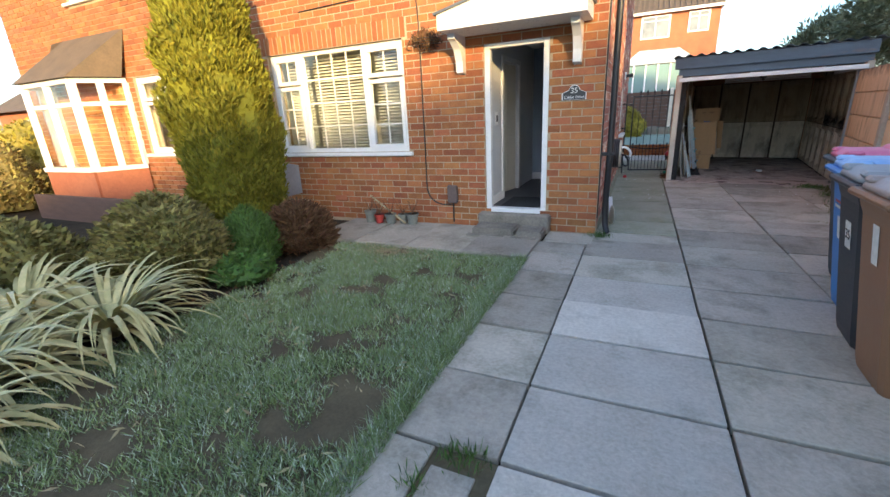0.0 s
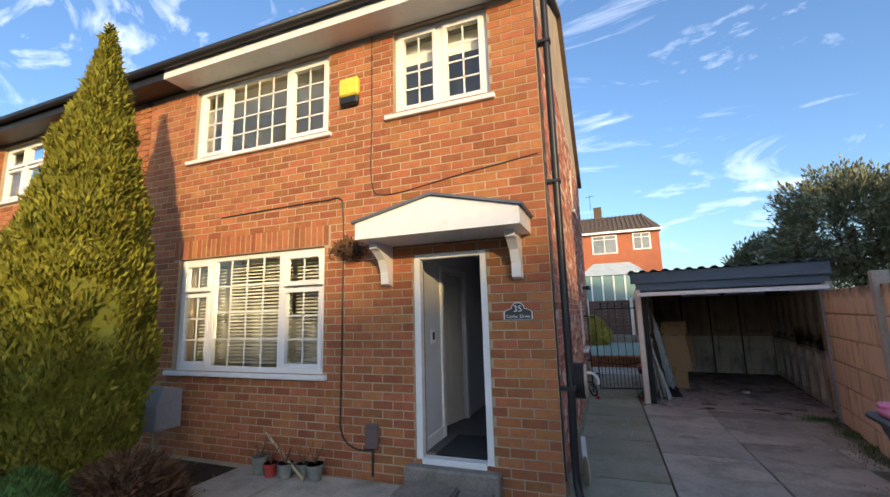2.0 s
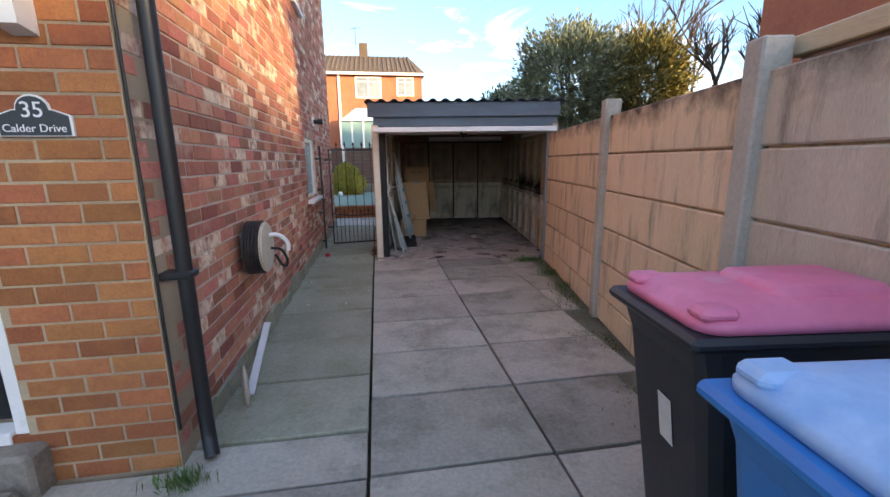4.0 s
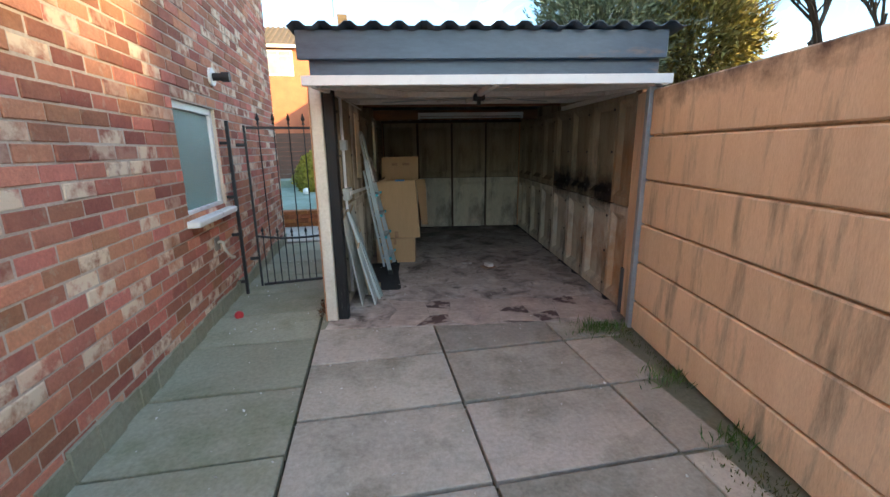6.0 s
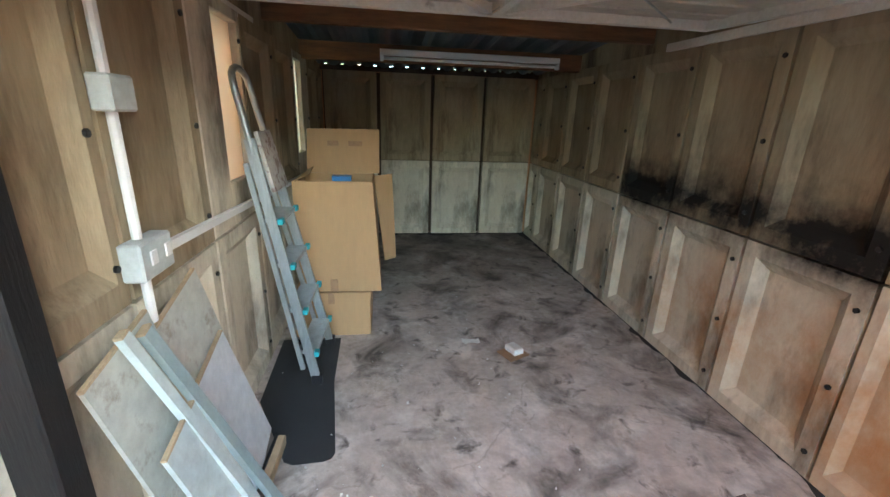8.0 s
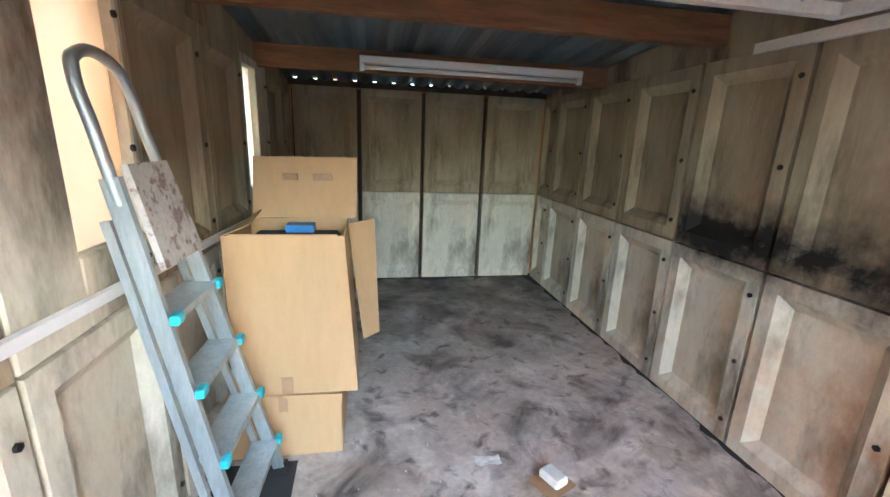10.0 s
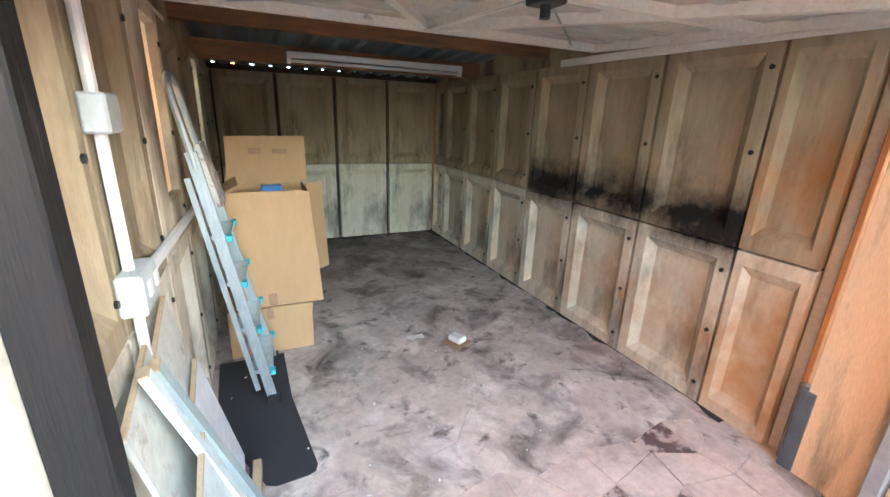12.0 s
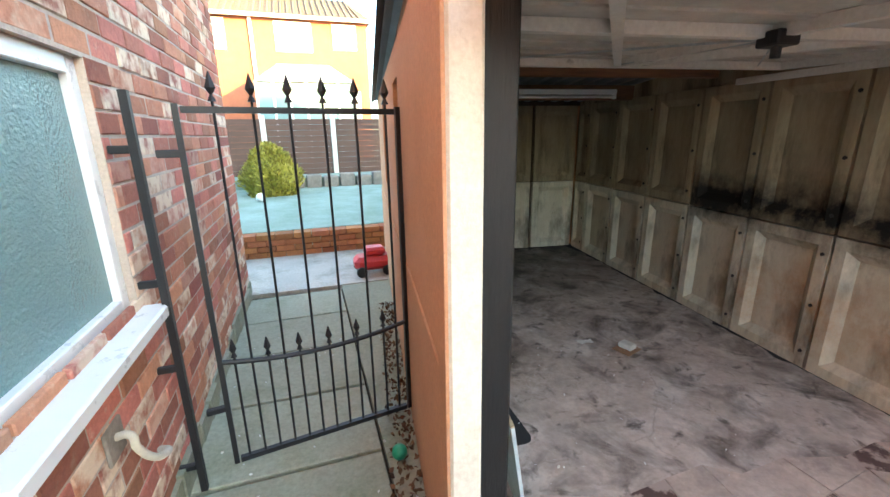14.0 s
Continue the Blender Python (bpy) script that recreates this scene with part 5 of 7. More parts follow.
def wheelie_bin(name, x, y, body, lid, label, sticker, tilt=0.0, w=0.48):
    """x: front rim; y: near side. The front faces -x."""
    b = empty(name, pose(x, y, 0, 0, 0, tilt) @ Matrix.Diagonal((1, 1, 1.035, 1)))
    tagged(b, label, "wheelie bin", group="bins along the fence")
    bm = bmesh.new()
    prof = [(0.0, 0.19, 0.62, 0.045, w - 0.045), (0.06, 0.175, 0.63, 0.04, w - 0.04), (0.86, 0.055, 0.66, 0.015, w - 0.015), (0.9, 0.04, 0.66, 0.01, w - 0.01), (0.97, 0.02, 0.67, 0.0, w)]
    rings = []
    c = 0.05
    for z, x0, x1, y0, y1 in prof:
        pts = [(x0 + c, y0), (x1 - c, y0), (x1, y0 + c), (x1, y1 - c), (x1 - c, y1), (x0 + c, y1), (x0 + c * 0.3, y1 - c * 0.3), (x0, y1 - c), (x0, y0 + c), (x0 + c * 0.3, y0 + c * 0.3)]
        rings.append([bm.verts.new((px, py, z)) for px, py in pts])
    n = len(rings[0])
    for a, d in zip(rings, rings[1:]):
        for i in range(n):
            bm.faces.new((a[i], a[(i + 1) % n], d[(i + 1) % n], d[i]))
    bm.faces.new(rings[0][::-1])
    bm.faces.new(rings[-1])
    part("body", bm, body, b)
    part("rim", boxed(-0.01, 0.70, -0.012, w + 0.012, 0.945, 0.985, bevel=0.014), body, b)
    # lid with raised middle and grips
    part("lid", stepped([(0, 0.988), (0, 1.006), (0.010, 1.018), (0.028, 1.022), (0.045, 1.040), (0.07, 1.049), (0.12, 1.054)], 0.025, 0.72, 0.006, w - 0.006, 0.07), lid, b, "", True)
    l = b.children[-1]
    part("lid_panel", stepped([(0, 1.040), (0.004, 1.056), (0.02, 1.074), (0.035, 1.079)], 0.30, 0.68, 0.10, w - 0.10, 0.05), lid, l, "", True)
    for y0 in (0.02, w - 0.12):
        part("lid_grip", boxed(0.03, 0.14, y0, y0 + 0.085, 1.012, 1.052, bevel=0.016), lid, l)
    bm = bmesh.new()
    rod(bm, (0.77, 0.03, 0.985), (0.77, w - 0.03, 0.985), 0.017, 10)
    for yy in (0.06, w / 2, w - 0.06):
        block(bm, 0.67, 0.785, yy - 0.02, yy + 0.02, 0.965, 1.0, bevel=0.006)
    part("handle", bm, body, b)
    for yy in (-0.02, w - 0.03):
        wh = empty("wheel", pose(0, 0, 0))
        wh.parent = b
        bm = bmesh.new()
        rod(bm, (0.62, yy, 0.10), (0.62, yy + 0.05, 0.10), 0.10, 24)
        part("tyre", bm, M_BLACK, wh)
        bm = bmesh.new()
        rod(bm, (0.62, yy - 0.006, 0.10), (0.62, yy + 0.056, 0.10), 0.055, 16)
        part("hub", bm, M_DKGREY, wh)
    # sticker and moulded grip on the front
    fx = lambda z: 0.175 - (z - 0.06) * 0.15
    if sticker:
        zc, ww, hh = sticker
        m = Matrix.Translation((fx(zc) - 0.004, w / 2 - 0.02, zc)) @ pose(0, 0, 0, 0, -8.5, 0)
        part("sticker", boxed(-0.001, 0.001, -ww / 2, ww / 2, -hh / 2, hh / 2, m=m), M_LABEL, b, "white paper number label")
    return b


b1 = wheelie_bin("wheelie_bin", 2.61, -0.75, M_DKGREY, M_PINKLID, "dark grey wheelie bin with a faded pink lid", (0.62, 0.07, 0.16), -6)
b2 = wheelie_bin("wheelie_bin", 2.43, -1.40, M_BLUE, M_BLUELID, "blue wheelie bin with a pale frosty blue lid", (0.58, 0.10, 0.15), -6)
b3 = wheelie_bin("wheelie_bin", 2.31, -1.91, M_DKGREY, M_GREYLID, "black wheelie bin with a grey lid numbered 35", (0.66, 0.10, 0.16), -5)
b4 = wheelie_bin("wheelie_bin", 2.25, -2.43, M_BROWN, M_BROWNLID, "brown wheelie bin with a frosted brown lid", (0.74, 0.07, 0.2), -3)
words("number", "35", 0.085, Matrix.Translation((0.175 - 0.60 * 0.15 - 0.006, 0.22, 0.66)) @ pose(0, 0, 0, 0, -8.5, 0) @ pose(0, 0, 0, 90, 0, -90), M_BLACK, b3)
part("slogan", boxed(-0.002, 0.0, 0.12, 0.34, -0.01, 0.01, m=pose(0.071, 0, 0.72, 0, -8.5, 0)), M_LABEL, b2, "white printed lettering bar")
part("slogan", boxed(-0.002, 0.0, 0.16, 0.34, -0.008, 0.008, m=pose(0.066, 0, 0.755, 0, -8.5, 0)), M_RED, b2, "red printed lettering bar")


def bin_bag():
    bm = bmesh.new()
    bmesh.ops.create_grid(bm, x_segments=14, y_segments=10, size=0.5)
    for v in bm.verts:
        v.co = Vector((v.co.x * 0.44, v.co.y * 0.22, 0.03 + 0.04 * noise.noise(v.co * 6) + 0.025 * noise.noise(v.co * 14)))
    bmesh.ops.solidify(bm, geom=bm.faces[:], thickness=0.01)
    bmesh.ops.transform(bm, matrix=pose(2.75, -2.20, 1.09, 0, 0, 8), verts=bm.verts)
    tagged(part("black_sack", bm, M_BLACK), "crumpled black plastic sack lying on the brown bin lid", "plastic sack")


bin_bag()

# ---- house front fittings ----
def downpipe():
    p = empty("downpipe")
    tagged(p, "black plastic downpipe at the house corner", "downpipe")
    tube("pipe", [(0.90, F + 0.09, EAVES + 0.1), (0.90, F + 0.09, 4), (0.90, F + 0.09, 1), (0.90, F + 0.09, 0.12), (0.93, F + 0.03, 0.02)], 0.036, M_BLACK, p)
    for z in (0.95, 2.9, 4.4):
        part("clip", boxed(0.802, 0.945, F + 0.045, F + 0.135, z, z + 0.035, bevel=0.006), M_BLACK, p)


downpipe()


def plaque():
    q = empty("house_sign", pose(0.475, F - 0.014, 1.645))
    tagged(q, "black slate house sign numbered 35 on the brick pier", "house sign")
    for s, y, mt, nm in ((1.0, 0.0, M_WHITE, "border"), (0.93, -0.003, M_SLATE, "face")):
        w, h, r = 0.135 * s, 0.052 * s, 0.062 * s
        pts = [(-w, -h), (w, -h), (w, h * 0.55), (w * 0.55, h)]
        for k in range(9):
            a = math.pi * k / 8
            pts.append((r * math.cos(a), h + r * math.sin(a) * 0.95))
        pts += [(-w * 0.55, h), (-w, h * 0.55)]
        bm = bmesh.new()
        a = [bm.verts.new((x, y, z)) for x, z in pts]
        b = [bm.verts.new((x, 0.012, z)) for x, z in pts]
        bm.faces.new(a)
        bm.faces.new(b[::-1])
        for i in range(len(pts)):
            j = (i + 1) % len(pts)
            bm.faces.new((a[i], a[j], b[j], b[i]))
        part(nm, bm, mt, q)
    words("number", "35", 0.085, pose(0, -0.006, 0.048, 90), M_WHITE, q)
    words("street_name", "Calder Drive", 0.043, pose(0, -0.006, -0.022, 90), M_WHITE, q)


plaque()


def alarm():
    a = empty("alarm_box", pose(-1.40, F, 4.32))
    tagged(a, "yellow and black burglar alarm box under the eaves", "alarm box")
    part("case", boxed(-0.13, 0.13, -0.08, 0.0, -0.06, 0.17, bevel=0.02), M_YELLOW, a, "yellow cover")
    part("base", boxed(-0.125, 0.125, -0.075, 0.0, -0.17, -0.061, bevel=0.02), M_BLACK, a)


alarm()


M_COVER = material("brown_cover", (0.13, 0.095, 0.085), (0.09, 0.065, 0.06), rough=0.6, grain=30, bump=0.05)


def cables():
    c = empty("wall_cable")
    tagged(c, "thin brown cables clipped to the house front", "cable")
    tube("cable", [(-1.50, F - 0.008, 0.50), (-1.49, F - 0.008, 1.5), (-1.50, F - 0.008, 2.9), (-1.53, F - 0.008, 3.02), (-1.7, F - 0.008, 3.03), (-3.4, F - 0.008, 3.0)], 0.008, M_BLACK, c)
    tube("cable", [(-1.50, F - 0.008, 0.50), (-1.44, F - 0.01, 0.38), (-1.3, F - 0.012, 0.30), (-1.12, F - 0.01, 0.30)], 0.009, M_BLACK, c)
    tube("cable", [(-1.11, F - 0.007, 4.98), (-1.11, F - 0.007, 4.0), (-1.10, F - 0.007, 3.1), (-1.05, F - 0.007, 3.02), (0.1, F - 0.007, 3.12), (0.76, F - 0.007, 3.2)], 0.006, M_BLACK, c)
    tube("cable", [(CX + 0.008, F + 0.02, 4.9), (CX + 0.008, F + 0.02, 2), (CX + 0.008, F + 0.02, 0.2)], 0.007, M_BLACK, c)
    b = empty("cable_cover", pose(-1.10, F, 0.45))
    tagged(b, "grey-brown plastic cable entry cover on the brickwork", "cable cover")
    part("cover", boxed(-0.075, 0.075, -0.05, 0, -0.13, 0.12, bevel=0.015), M_COVER, b)
    part("tail", boxed(-0.008, 0.008, -0.02, -0.004, -0.4, -0.131), M_BLACK, b)
    v = empty("air_brick", pose(-3.05, F, 0.33))
    tagged(v, "red clay air brick low in the front wall", "air brick")
    part("plate", boxed(-0.11, 0.11, -0.008, 0.01, -0.035, 0.035, bevel=0.002), M_FARBRICK, v)


cables()


def hanging_basket():
    h = empty("hanging_basket", pose(-1.36, F, 2.44))
    tagged(h, "rusty wire wall basket with dead plants", "wall basket")
    for k in range(6):
        z, r = -0.02 - 0.03 * k, 0.18 * math.cos(k / 6 * 1.3)
        tube("wire", [(-r, -0.01, z), (-r * 0.75, -r * 0.7, z), (0, -r, z), (r * 0.75, -r * 0.7, z), (r, -0.01, z)], 0.004, M_IRON, h, res=1)
    rng = np.random.default_rng(2)
    pts = rng.normal(0, 1, (500, 3)) * (0.08, 0.04, 0.05) + (0, -0.085, -0.04)
    pts[:, 1] = np.minimum(pts[:, 1], -0.01)
    V, Fc = leaf_cloud(rng, pts, np.tile([0, 0, 1.0], (500, 1)), 0.06, 0.02, 0.2)
    raw("dead_plant", V, Fc, M_DEAD, h)
    tube("hook", [(-0.2, -0.01, 0.06), (-0.26, -0.03, -0.02), (-0.30, -0.02, -0.1), (-0.24, -0.02, -0.12)], 0.005, M_IRON, h, res=1)


hanging_basket()


def postbox():
    p = empty("post_box", pose(-3.86, 0.0, 0))
    tagged(p, "grey metal post box on a wooden post", "post box")
    prof = [(-0.16, 0.42), (0.16, 0.42), (0.16, 0.86), (-0.09, 0.92), (-0.16, 0.70)]
    bm = bmesh.new()
    a = [bm.verts.new((-0.21, y, z)) for y, z in prof]
    b = [bm.verts.new((0.21, y, z)) for y, z in prof]
    bm.faces.new(a)
    bm.faces.new(b[::-1])
    for i in range(5):
        j = (i + 1) % 5
        bm.faces.new((a[i], a[j], b[j], b[i]))
    bmesh.ops.bevel(bm, geom=bm.edges[:], offset=0.008, segments=1, affect="EDGES")
    part("box", bm, M_GREYPL, p)
    part("flap", boxed(-0.17, 0.17, -0.172, -0.161, 0.52, 0.66, bevel=0.003), M_GREYPL, p)
    part("post", boxed(-0.03, 0.03, -0.02, 0.04, -0.05, 0.42, bevel=0.004), M_RAWWOOD, p)


postbox()


def pots():
    rng = random.Random(8)
    for x, y, r, h, mt, lb in ((-2.36, 0.12, 0.085, 0.17, M_POTGREY, "grey-green plastic plant pot of dead stems"), (-2.18, 0.08, 0.07, 0.13, M_POTRED, "small red plant pot by the wall"), (-2.0, 0.1, 0.08, 0.14, M_POTGREY, "grey plastic plant pot of dead stems"), (-1.66, 0.14, 0.085, 0.15, M_POTGREY, "grey plastic plant pot of dead stems"), (-1.83, 0.17, 0.07, 0.13, M_POTGREY, "grey plastic plant pot of dead stems")):
        p = empty("plant_pot", pose(x, y, 0.035))
        tagged(p, lb, "plant pot", group="pots along the front wall")
        bm = bmesh.new()
        rod(bm, (0, 0, 0), (0, 0, h), r * 0.75, 16, r)
        rod(bm, (0, 0, h - 0.02), (0, 0, h), r * 1.08, 16)
        part("pot", bm, mt, p)
        for k in range(7):
            a = rng.uniform(0, 6.28)
            l = rng.uniform(0.08, 0.24)
            bm = bmesh.new()
            rod(bm, (0, 0, h - 0.005), (0.1 * math.cos(a) * l * 6, 0.1 * math.sin(a) * l * 3, h + l), 0.006, 5, 0.002)
            part("stem", bm, M_DEAD, p)
    s = bmesh.new()
    rod(s, (-2.42, 0.25, 0.40), (-1.72, 0.04, 0.06), 0.014, 7)
    tagged(part("stick", s, M_STRAW), "bare pale stick leaning across the pots", "stick")


pots()

# ---- side wall fittings ----
def hose_reel():
    h = empty("hose_reel", pose(CX, 1.60, 0.86))
    tagged(h, "wall-mounted garden hose reel with beige disc", "hose reel")
    for k in range(5):
        bm = bmesh.new()
        rod(bm, (0.05 + 0.022 * k, 0, 0), (0.068 + 0.022 * k, 0, 0), 0.20, 28)
        part("hose_coil", bm, M_BLACK, h)
    bm = bmesh.new()
    rod(bm, (0.16, 0, 0), (0.185, 0, 0), 0.19, 28)
    bmesh.ops.bevel(bm, geom=[e for e in bm.edges if abs(e.verts[0].co.x - e.verts[1].co.x) < 1e-4], offset=0.01, segments=2, affect="EDGES")
    part("disc", bm, M_HOSE, h, "weathered beige side disc")
    bm = bmesh.new()
    rod(bm, (0.0, 0, 0), (0.05, 0, 0), 0.03, 10)
    part("bracket", bm, M_BLACK, h)
    tube("handle", [(0.18, 0.05, 0.08), (0.24, 0.10, 0.07), (0.30, 0.13, 0.0), (0.30, 0.13, -0.06)], 0.016, M_WHITE, h)
    tube("hose_end", [(0.18, 0.06, -0.02), (0.25, 0.14, -0.06), (0.25, 0.2, -0.2), (0.18, 0.2, -0.1)], 0.011, M_BLACK, h)


hose_reel()


def wall_light():
    w = empty("wall_light", pose(CX, 5.72, 2.13))
    tagged(w, "black outside lamp on a round white wall plate", "wall light")
    bm = bmesh.new()
    rod(bm, (0, 0, 0), (0.025, 0, 0), 0.08, 24)
    part("plate", bm, M_WHITE, w)
    bm = bmesh.new()
    rod(bm, (0.02, 0, 0), (0.10, 0, 0), 0.035, 14)
    rod(bm, (0.10, 0, 0), (0.17, 0, 0.0), 0.045, 14)
    part("lamp_head", bm, M_BLACK, w)


wall_light()


def side_bits():
    t = empty("outside_tap", pose(CX, 5.28, 0.60))
    tagged(t, "old hose tail on a wall tap below the side window", "tap")
    tube("pipe", [(0.0, 0, 0.05), (0.05, 0, 0.05), (0.06, 0, 0.0), (0.09, 0.05, -0.09), (0.10, 0.12, -0.12), (0.06, 0.16, -0.14)], 0.013, M_HOSE, t)
    part("plate", boxed(0, 0.012, -0.06, 0.06, -0.02, 0.10, bevel=0.004), M_STEP, t)
    w = bmesh.new()
    bar(w, (0.95, 0.95, 0.02), (0.88, 1.75, 0.20), 0.05, 0.012)
    tagged(part("white_strip", w, M_WHITE), "length of white plastic trim leaning on the wall foot", "plastic trim")
    bm = bmesh.new()
    bmesh.ops.create_uvsphere(bm, u_segments=16, v_segments=8, radius=1, matrix=pose(0.955, 0.88, 0.13, 0, 0, 20) @ Matrix.Diagonal((0.02, 0.10, 0.13, 1)))
    tagged(part("wooden_paddle", bm, M_HOSE, None, "", True), "pale oval board leaning behind the downpipe", "board")
    bm = bmesh.new()
    for k in range(40):
        y = 0.6 + 7.8 * k / 40
        h = 0.10 + 0.09 * noise.noise(Vector((y * 1.7, 0, 3)))
        block(bm, CX, CX + 0.014 + 0.008 * (k % 3), y, y + 0.195, 0, h + 0.03)
    structure(part("wall_base_render", bm, M_SLABG), "ragged cement fillet along the foot of the wall", "trim")
    for nm, p, mt, lb in (("bottle_cap", (0.98, 5.05, 0.02), M_RED, "small red plastic cap lying by the wall"), ("green_ball", (1.78, 5.60, 0.045), M_GREENPL, "green plastic cup on the passage slabs")):
        q = bmesh.new()
        bmesh.ops.create_uvsphere(q, u_segments=12, v_segments=8, radius=0.04, matrix=Matrix.Translation(p))
        tagged(part(nm, q, mt, None, "", True), lb, "litter")


side_bits()


# ---- gate ----
def gate():
    A, B = Vector((1.01, 5.775, 0)), Vector((1.92, 5.915, 0))
    d = (B - A).normalized()
    g = empty("garden_gate", pose(A.x, A.y, 0, 0, 0, math.degrees(math.atan2(d.y, d.x))))
    tagged(g, "tall black wrought iron garden gate with spear finials", "gate")
    L, H, z0, mid = (B - A).length, 1.69, 0.06, 0.60

    def sag(u):
        return mid - 0.05 * (1 - (2 * u / L - 1) ** 2)

    def spear(u, z, s=1.0):
        bm = bmesh.new()
        rod(bm, (u, 0, z), (u, 0, z + 0.03 * s), 0.006, 6)
        rod(bm, (u, 0, z + 0.02 * s), (u, 0, z + 0.045 * s), 0.018 * s, 6, 0.006)
        rod(bm, (u, 0, z + 0.045 * s), (u, 0, z + 0.07 * s), 0.006, 6, 0.022 * s)
        rod(bm, (u, 0, z + 0.07 * s), (u, 0, z + 0.13 * s), 0.022 * s, 6, 0.002)
        part("finial", bm, M_IRON, g)

    for u in (0.012, L - 0.012):
        part("stile", boxed(u - 0.011, u + 0.011, -0.012, 0.012, z0, H + 0.01), M_IRON, g)
    part("top_rail", boxed(0.03, L - 0.03, -0.012, 0.012, H - 0.025, H), M_IRON, g)
    part("bottom_rail", boxed(0.03, L - 0.03, -0.012, 0.012, z0, z0 + 0.025), M_IRON, g)
    tube("middle_rail", [(u, 0, sag(u)) for u in np.linspace(0.02, L - 0.02, 7)], 0.012, M_IRON, g)
    n = 13
    for k in range(1, n):
        u = L * k / n
        tall = k % 2 == 0
        bm = bmesh.new()
        rod(bm, (u, 0, z0 + 0.02), (u, 0, H if tall else sag(u)), 0.0062, 6)
        part("bar", bm, M_IRON, g)
        spear(u, H if tall else sag(u) + 0.01, 1.0 if tall else 0.8)
    for z in (0.35, 1.5):
        part("hinge", boxed(-0.075, 0.02, -0.012, 0.012, z, z + 0.03, bevel=0.004), M_IRON, g)
    p = empty("gate_post", pose(0.885, 5.72, 0))
    tagged(p, "black iron gate stile bolted to the house wall", "gate post")
    part("upright", boxed(-0.014, 0.014, -0.014, 0.014, 0, 1.74), M_IRON, p)
    for z in (0.12, 0.62, 1.0, 1.52):
        part("wall_tie", boxed(-0.083, -0.015, -0.012, 0.012, z, z + 0.03, bevel=0.004), M_IRON, p)


gate()

# ---- garage contents ----
def ginside(name, label, category, u, v, z=0.008, turn=0.0, group=""):
    t = empty(name, GM @ pose(u, v, z, 0, 0, turn))
    return tagged(t, label, category, group)


def sheet(name, quad, thick, mat, parent, label=""):
    """A flat board through four corners, with its thickness on the far side."""
    q = [Vector(p) for p in quad]
    nrm = (q[1] - q[0]).cross(q[3] - q[0]).normalized() * thick
    bm = bmesh.new()
    vs = [bm.verts.new(p) for p in q] + [bm.verts.new(p + nrm) for p in q]
    for f in ((0, 1, 2, 3), (7, 6, 5, 4), (0, 4, 5, 1), (1, 5, 6, 2), (2, 6, 7, 3), (3, 7, 4, 0)):
        bm.faces.new([vs[i] for i in f])
    return part(name, bm, mat, parent, label)


def step_ladder():
    l = ginside("step_ladder", "worn aluminium step ladder leaning on the garage wall", "step ladder", 0, 0)

    def near(z, du=0.0):
        return Vector((0.32 - 0.1646 * z + du, 1.29 - 0.018 * z, z))

    def far(z, du=0.0):
        return Vector((0.34 - 0.177 * z + du, 1.72 - 0.155 * z, z))

    for side in (near, far):
        bm = bmesh.new()
        bar(bm, side(0.04), side(1.33), 0.022, 0.046, up=(1, 0, 0))
        part("stile", bm, M_ALU, l)
        f = side(0.0)
        part("foot", boxed(f.x - 0.032, f.x + 0.028, f.y - 0.016, f.y + 0.016, 0, 0.06, bevel=0.005), M_BLACK, l)
        bm = bmesh.new()
        bar(bm, side(0.10, -0.055), side(1.22, -0.045), 0.018, 0.024, up=(1, 0, 0))
        part("rear_stile", bm, M_ALU, l)
    mid = 0.022
    tube("hand_rail", [near(1.26), near(1.45), near(1.575), near(1.612) + Vector((0, mid, 0)), far(1.612) - Vector((0, mid, 0)), far(1.575), far(1.45), far(1.26)], 0.0155, M_ALU, l)
    for z in (0.21, 0.465, 0.72, 0.955):
        a, b = near(z), far(z)
        sheet("tread", [(a.x + 0.045, a.y + 0.012, z), (a.x - 0.06, a.y + 0.012, z), (b.x - 0.06, b.y - 0.012, z), (b.x + 0.045, b.y - 0.012, z)], 0.022, M_ALU, l)
        for e, g in ((a, -1), (b, 1)):
            part("tread_cap", boxed(e.x + 0.03, e.x + 0.056, e.y - 0.022, e.y + 0.022, z - 0.026, z + 0.004, bevel=0.004), M_CYAN, l, "turquoise plastic tread cap")
    bm = bmesh.new()
    bar(bm, near(0.34, -0.05), far(0.34, -0.05), 0.02, 0.02)
    part("rear_brace", bm, M_ALU, l)
    p = sheet("platform", [near(1.08, 0.03) + Vector((0, 0.02, 0)), far(1.08, 0.03) - Vector((0, 0.02, 0)), far(1.36, 0.02) - Vector((0, 0.02, 0)), near(1.36, 0.02) + Vector((0, 0.02, 0))], 0.018, M_SPATTER, l, "paint-spattered folded platform")


step_ladder()


